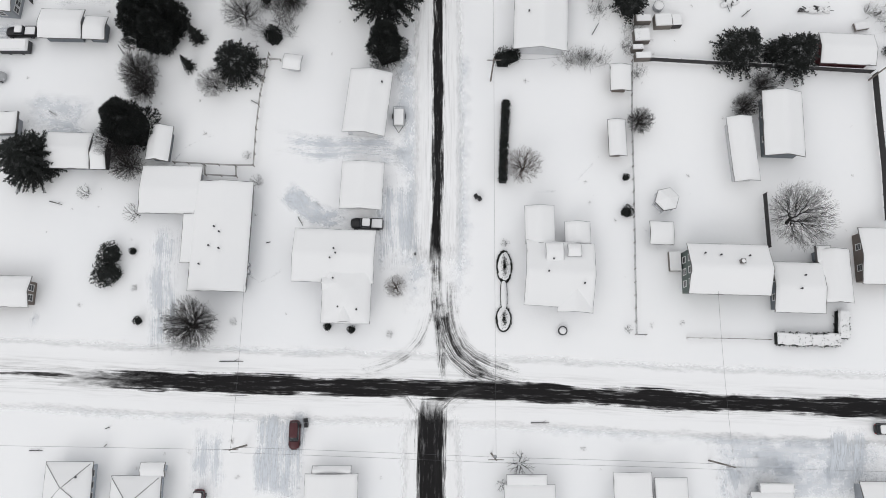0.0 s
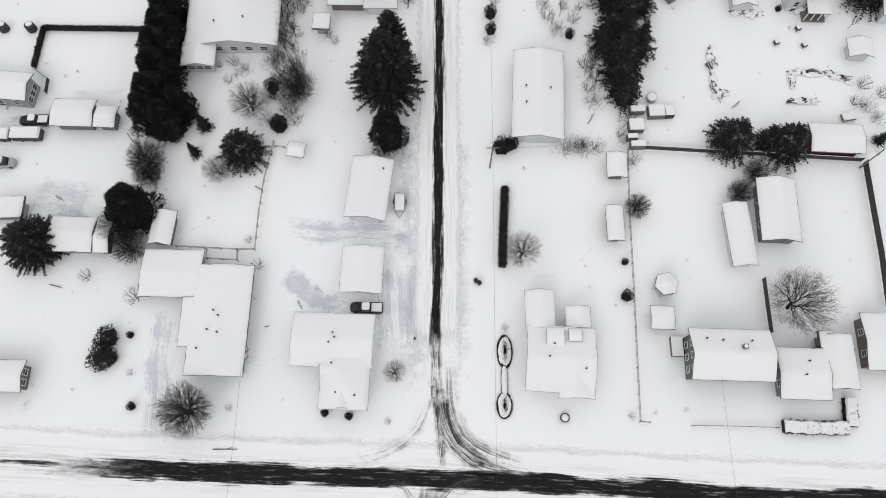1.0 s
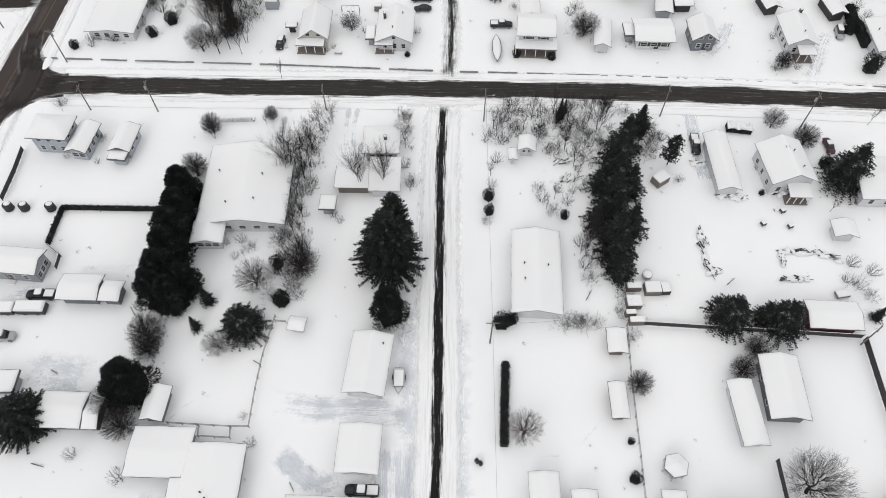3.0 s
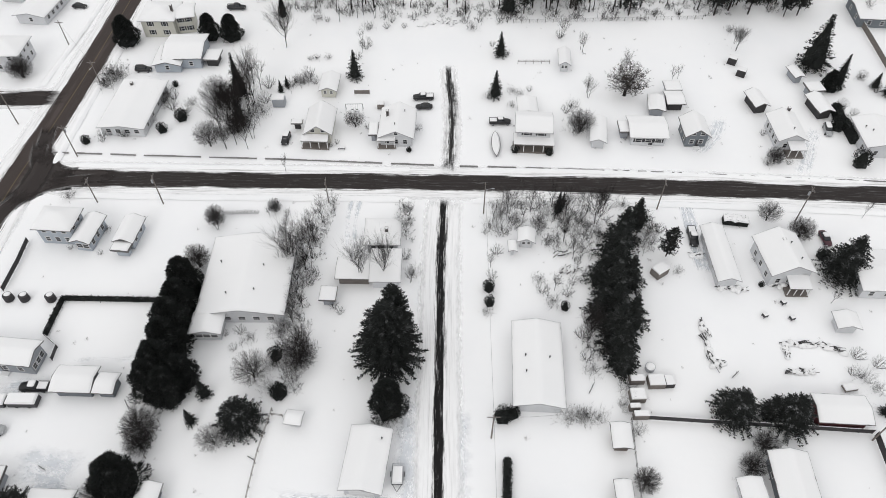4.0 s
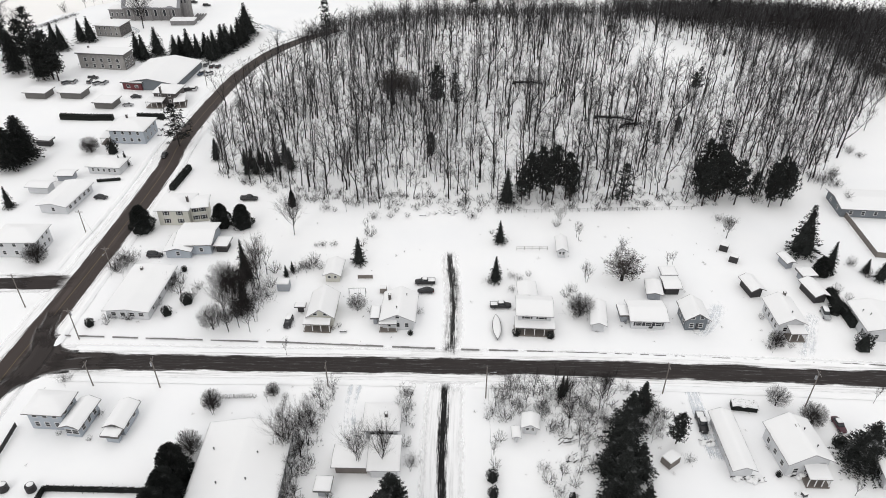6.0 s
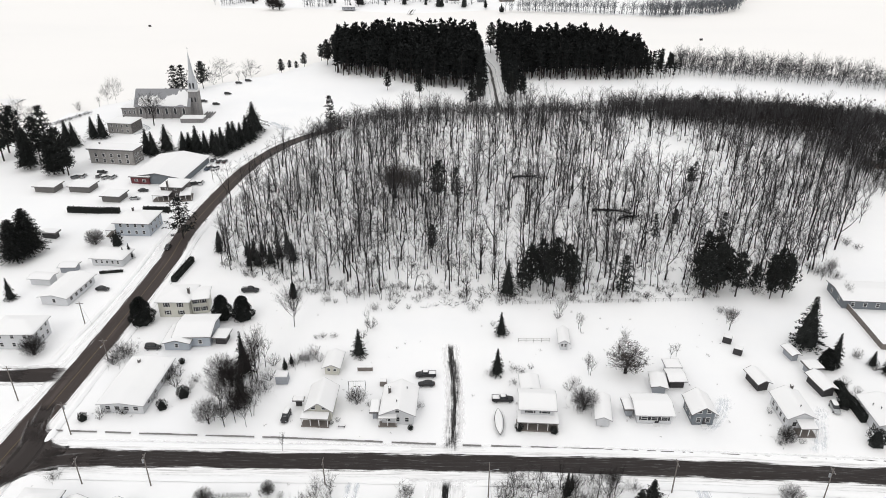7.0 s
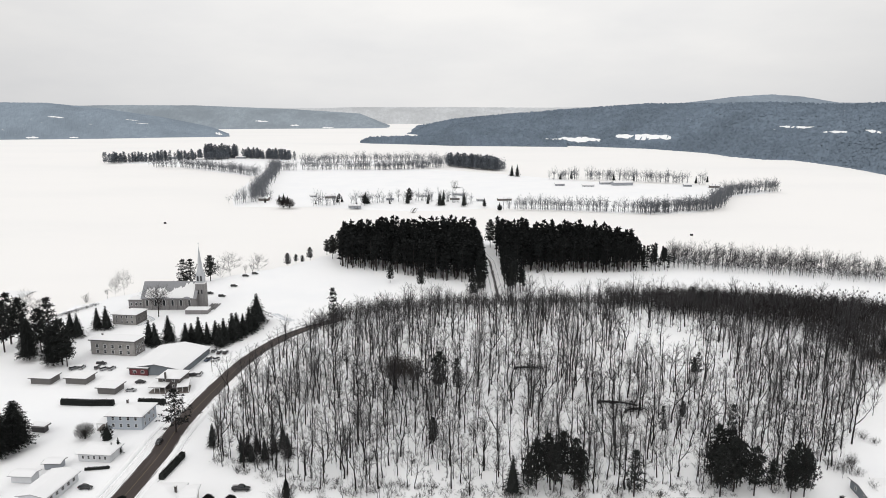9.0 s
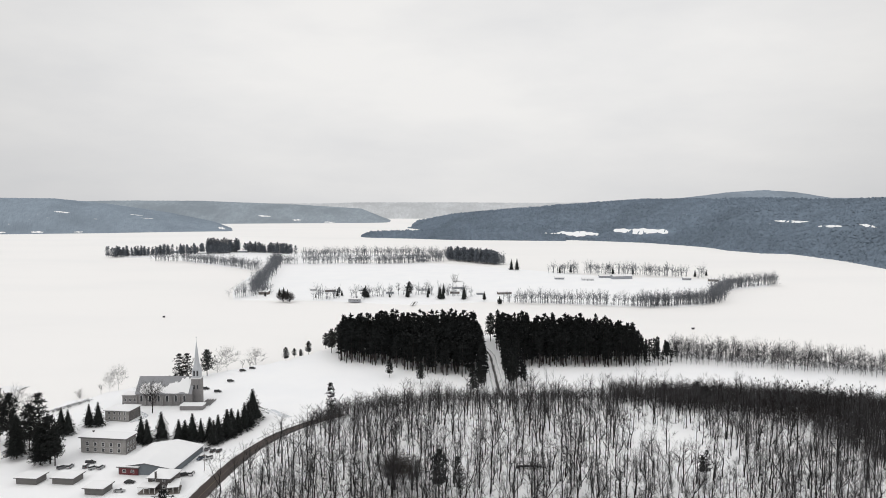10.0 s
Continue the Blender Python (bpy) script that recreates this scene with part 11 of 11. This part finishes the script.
house("white cottage between firs under snow", -590, 1641, 24, 10, 12, 4, 1.6, "gx", WHITE_SIDING, ground=-3.7, windows=(("s", 3, 1, 1.4, 1.2),))
house("cottage between firs under snow", -672, 1678, 20, 10, -3, 5, 1.6, "gx", GREY_SIDING, ground=-3.7, windows=(("s", 3, 1, 1.4, 1.2),))
house("cottage between firs under snow", -513, 1699, 26, 10, -8, 4, 1.5, "gx", GREY_SIDING, ground=-3.7, windows=(("s", 3, 1, 1.4, 1.2),))
house("white cottage between firs under snow", -548, 1679, 20, 10, 5, 4, 1.6, "gx", WHITE_SIDING, ground=-3.7, windows=(("s", 3, 1, 1.4, 1.2),))
plant("pine0", -54, 893, 20, "tree standing beside island cottages", ground=-3.8)
plant("spruce0", -14, 874, 17, "tree standing beside island cottages", ground=-3.8)
plant("spruce1", -10, 930, 14, "tree standing beside island cottages", ground=-3.8)
plant("spruce1", 17, 881, 15, "tree standing beside island cottages", ground=-3.8)
plant("pine1", -110, 871, 14, "tree standing beside island cottages", ground=-3.8)
plant("dense", -209, 854, 14, "tree standing beside island cottages", ground=-3.8)
plant("dense", -200, 850, 12, "tree standing beside island cottages", ground=-3.8)
plant("pine1", -149, 917, 10, "tree standing beside island cottages", ground=-3.8)
plant("pine0", 41, 856, 9, "tree standing beside island cottages", ground=-3.8)
plant("bush", 59, 835, 6, "tree standing beside island cottages", ground=-3.8)
plant("spruce0", 119, 1252, 22, "tree standing beside island cottages", ground=-3.8)
plant("spruce1", 110, 1261, 20, "tree standing beside island cottages", ground=-3.8)
plant("pine0", -29, 907, 10, "tree standing beside island cottages", ground=-3.8)
plant("bare0", -69, 905, 16, "tree standing beside island cottages", ground=-3.8)
plant("bare1", 5, 996, 18, "tree standing beside island cottages", ground=-3.8)
box_thing("fishing_hut", -309, 737, 10, 2.4, 1.8, 1.9, DARK_SIDING, "small dark fishing hut on the ice", "hut", z=-5.0)
box_thing("fishing_hut", 236, 673, 10, 2.4, 1.8, 1.9, DARK_SIDING, "small dark fishing hut on the ice", "hut", z=-5.0)

# brush and small shrubs round the houses
plant("brush", -86.3, 137.7, 2, "leafless shrub poking out of the snow near a house", category='shrub', name='shrub')
plant("shrub0", -82.1, 137.1, 2.4, "leafless shrub poking out of the snow near a house", category='shrub', name='shrub')
plant("shrub1", -80.3, 139.6, 2, "leafless shrub poking out of the snow near a house", category='shrub', name='shrub')
plant("brush", -77.5, 142.7, 3, "leafless shrub poking out of the snow near a house", category='shrub', name='shrub')
plant("shrub0", -73.7, 152.5, 3.5, "leafless shrub poking out of the snow near a house", category='shrub', name='shrub')
plant("shrub1", -68.8, 146.5, 3, "leafless shrub poking out of the snow near a house", category='shrub', name='shrub')
plant("brush", -68.4, 150.2, 3, "leafless shrub poking out of the snow near a house", category='shrub', name='shrub')
plant("shrub0", -93.8, 157.8, 3, "leafless shrub poking out of the snow near a house", category='shrub', name='shrub')
plant("shrub1", -87.5, 135.0, 2, "leafless shrub poking out of the snow near a house", category='shrub', name='shrub')
plant("brush", -48.8, 146.2, 4, "leafless shrub poking out of the snow near a house", category='shrub', name='shrub')
plant("shrub0", -48.6, 151.2, 4, "leafless shrub poking out of the snow near a house", category='shrub', name='shrub')
plant("shrub1", -48.8, 157.8, 4, "leafless shrub poking out of the snow near a house", category='shrub', name='shrub')
plant("brush", -43.3, 157.6, 3, "leafless shrub poking out of the snow near a house", category='shrub', name='shrub')
plant("shrub0", -38.4, 162.6, 4, "leafless shrub poking out of the snow near a house", category='shrub', name='shrub')
plant("shrub1", -36.4, 159.8, 3, "leafless shrub poking out of the snow near a house", category='shrub', name='shrub')
plant("brush", -34.0, 171.9, 2, "leafless shrub poking out of the snow near a house", category='shrub', name='shrub')
plant("shrub0", -25.7, 143.8, 2, "leafless shrub poking out of the snow near a house", category='shrub', name='shrub')
plant("shrub1", -20.2, 140.8, 2, "leafless shrub poking out of the snow near a house", category='shrub', name='shrub')
plant("brush", -7.2, 140.5, 2, "leafless shrub poking out of the snow near a house", category='shrub', name='shrub')
plant("shrub0", -27.6, 134.8, 1.5, "leafless shrub poking out of the snow near a house", category='shrub', name='shrub')
plant("shrub1", -29.0, 133.7, 1.5, "leafless shrub poking out of the snow near a house", category='shrub', name='shrub')
plant("brush", 17.8, 150.5, 2, "leafless shrub poking out of the snow near a house", category='shrub', name='shrub')
plant("shrub0", 23.0, 157.1, 2, "leafless shrub poking out of the snow near a house", category='shrub', name='shrub')
plant("shrub1", 32.1, 147.7, 3, "leafless shrub poking out of the snow near a house", category='shrub', name='shrub')
plant("brush", 34.0, 150.2, 3, "leafless shrub poking out of the snow near a house", category='shrub', name='shrub')
plant("shrub0", 35.6, 142.7, 3.5, "leafless shrub poking out of the snow near a house", category='shrub', name='shrub')
plant("shrub1", 46.2, 137.0, 1.2, "leafless shrub poking out of the snow near a house", category='shrub', name='shrub')
plant("brush", 53.8, 141.5, 1.5, "leafless shrub poking out of the snow near a house", category='shrub', name='shrub')
plant("shrub0", 67.4, 137.1, 1.5, "leafless shrub poking out of the snow near a house", category='shrub', name='shrub')
plant("shrub1", 82.0, 139.3, 2, "leafless shrub poking out of the snow near a house", category='shrub', name='shrub')
plant("brush", 80.2, 128.1, 2.5, "leafless shrub poking out of the snow near a house", category='shrub', name='shrub')
plant("shrub0", 85.3, 128.4, 2, "leafless shrub poking out of the snow near a house", category='shrub', name='shrub')
plant("shrub1", 106.9, 151.1, 3, "leafless shrub poking out of the snow near a house", category='shrub', name='shrub')
plant("brush", 105.7, 144.9, 3, "leafless shrub poking out of the snow near a house", category='shrub', name='shrub')
plant("shrub0", 108.5, 147.6, 2.5, "leafless shrub poking out of the snow near a house", category='shrub', name='shrub')
plant("shrub1", 118.5, 157.7, 3, "leafless shrub poking out of the snow near a house", category='shrub', name='shrub')
plant("brush", 116.4, 163.4, 2.5, "leafless shrub poking out of the snow near a house", category='shrub', name='shrub')
plant("shrub0", 104.9, 159.1, 2.5, "leafless shrub poking out of the snow near a house", category='shrub', name='shrub')
plant("shrub1", 90.2, 185.7, 2.5, "leafless shrub poking out of the snow near a house", category='shrub', name='shrub')
plant("brush", 86.1, 187.0, 3, "leafless shrub poking out of the snow near a house", category='shrub', name='shrub')
plant("shrub0", 34.0, 183.1, 3, "leafless shrub poking out of the snow near a house", category='shrub', name='shrub')
plant("shrub1", 13.7, 178.6, 2, "leafless shrub poking out of the snow near a house", category='shrub', name='shrub')
plant("brush", 17.7, 174.1, 2, "leafless shrub poking out of the snow near a house", category='shrub', name='shrub')
plant("shrub0", -25.5, 171.4, 3, "leafless shrub poking out of the snow near a house", category='shrub', name='shrub')
plant("shrub1", -23.4, 176.9, 4, "leafless shrub poking out of the snow near a house", category='shrub', name='shrub')
plant("brush", -39.4, 192.2, 3, "leafless shrub poking out of the snow near a house", category='shrub', name='shrub')
plant("shrub0", -36.5, 191.1, 2, "leafless shrub poking out of the snow near a house", category='shrub', name='shrub')
plant("shrub1", -16.6, 191.0, 2.5, "leafless shrub poking out of the snow near a house", category='shrub', name='shrub')
plant("brush", 7.8, 187.7, 3, "leafless shrub poking out of the snow near a house", category='shrub', name='shrub')
plant("shrub0", -12.8, 188.0, 2, "leafless shrub poking out of the snow near a house", category='shrub', name='shrub')
plant("shrub1", -18.1, 187.6, 2.5, "leafless shrub poking out of the snow near a house", category='shrub', name='shrub')
plant("brush", -23.5, 187.3, 3, "leafless shrub poking out of the snow near a house", category='shrub', name='shrub')
plant("shrub0", -75.9, 97.7, 1.5, "leafless shrub in a snowy yard", category='shrub', name='shrub')
plant("brush", -76.9, 104.7, 2, "leafless shrub in a snowy yard", category='shrub', name='shrub')
plant("shrub1", -83.0, 99.2, 1.5, "leafless shrub in a snowy yard", category='shrub', name='shrub')
plant("shrub0", -41.0, 77.2, 2.5, "leafless shrub in a snowy yard", category='shrub', name='shrub')
plant("brush", -39.1, 75.8, 2.5, "leafless shrub in a snowy yard", category='shrub', name='shrub')
plant("shrub1", -43.9, 76.7, 1.6, "leafless shrub in a snowy yard", category='shrub', name='shrub')
plant("shrub0", -41.6, 73.3, 2, "leafless shrub in a snowy yard", category='shrub', name='shrub')
plant("brush", -32.6, 78.6, 2.5, "leafless shrub in a snowy yard", category='shrub', name='shrub')
plant("shrub1", -22.8, 83.7, 2, "leafless shrub in a snowy yard", category='shrub', name='shrub')
plant("shrub0", -21.5, 82.3, 2, "leafless shrub in a snowy yard", category='shrub', name='shrub')
plant("brush", -6.7, 92.4, 2.5, "leafless shrub in a snowy yard", category='shrub', name='shrub')
plant("shrub1", -8.6, 96.9, 3, "leafless shrub in a snowy yard", category='shrub', name='shrub')
plant("shrub0", 10.1, 91.8, 2.5, "leafless shrub in a snowy yard", category='shrub', name='shrub')
plant("brush", 8.7, 82.5, 2, "leafless shrub in a snowy yard", category='shrub', name='shrub')
plant("shrub1", 11.5, 98.5, 3, "leafless shrub in a snowy yard", category='shrub', name='shrub')
plant("shrub0", 20.6, 88.0, 3, "leafless shrub in a snowy yard", category='shrub', name='shrub')
plant("brush", 22.7, 85.1, 3, "leafless shrub in a snowy yard", category='shrub', name='shrub')
plant("shrub1", 24.3, 90.4, 2.5, "leafless shrub in a snowy yard", category='shrub', name='shrub')
plant("shrub0", 25.8, 87.3, 3, "leafless shrub in a snowy yard", category='shrub', name='shrub')
plant("brush", 20.2, 91.1, 2.5, "leafless shrub in a snowy yard", category='shrub', name='shrub')
plant("shrub1", 27.3, 90.4, 2.5, "leafless shrub in a snowy yard", category='shrub', name='shrub')
plant("shrub0", 27.9, 71.5, 3, "leafless shrub in a snowy yard", category='shrub', name='shrub')
plant("brush", 28.7, 68.9, 3, "leafless shrub in a snowy yard", category='shrub', name='shrub')
plant("shrub1", 27.7, 76.7, 3.5, "leafless shrub in a snowy yard", category='shrub', name='shrub')
plant("shrub0", 33.6, 67.9, 2, "leafless shrub in a snowy yard", category='shrub', name='shrub')
plant("brush", 50.5, 93.7, 2, "leafless shrub in a snowy yard", category='shrub', name='shrub')
plant("shrub1", 68.2, 97.1, 1.5, "leafless shrub in a snowy yard", category='shrub', name='shrub')
plant("shrub0", 73.0, 91.8, 1.5, "leafless shrub in a snowy yard", category='shrub', name='shrub')
plant("brush", 79.0, 94.7, 2, "leafless shrub in a snowy yard", category='shrub', name='shrub')
plant("shrub1", 83.5, 93.2, 2, "leafless shrub in a snowy yard", category='shrub', name='shrub')
plant("shrub0", 82.1, 80.0, 2.5, "leafless shrub in a snowy yard", category='shrub', name='shrub')
plant("brush", 80.8, 67.9, 3, "leafless shrub in a snowy yard", category='shrub', name='shrub')
plant("shrub1", 79.0, 68.7, 2.5, "leafless shrub in a snowy yard", category='shrub', name='shrub')
plant("shrub0", 84.4, 70.5, 3, "leafless shrub in a snowy yard", category='shrub', name='shrub')
plant("brush", 82.5, 65.5, 2.5, "leafless shrub in a snowy yard", category='shrub', name='shrub')
plant("shrub1", 46.2, 101.9, 3, "leafless shrub in a snowy yard", category='shrub', name='shrub')
plant("shrub0", 48.5, 105.2, 3, "leafless shrub in a snowy yard", category='shrub', name='shrub')
plant("brush", 41.4, 113.5, 3, "leafless shrub in a snowy yard", category='shrub', name='shrub')
plant("shrub1", 9.2, 104.5, 2, "leafless shrub in a snowy yard", category='shrub', name='shrub')
bpy.context.view_layer.update()
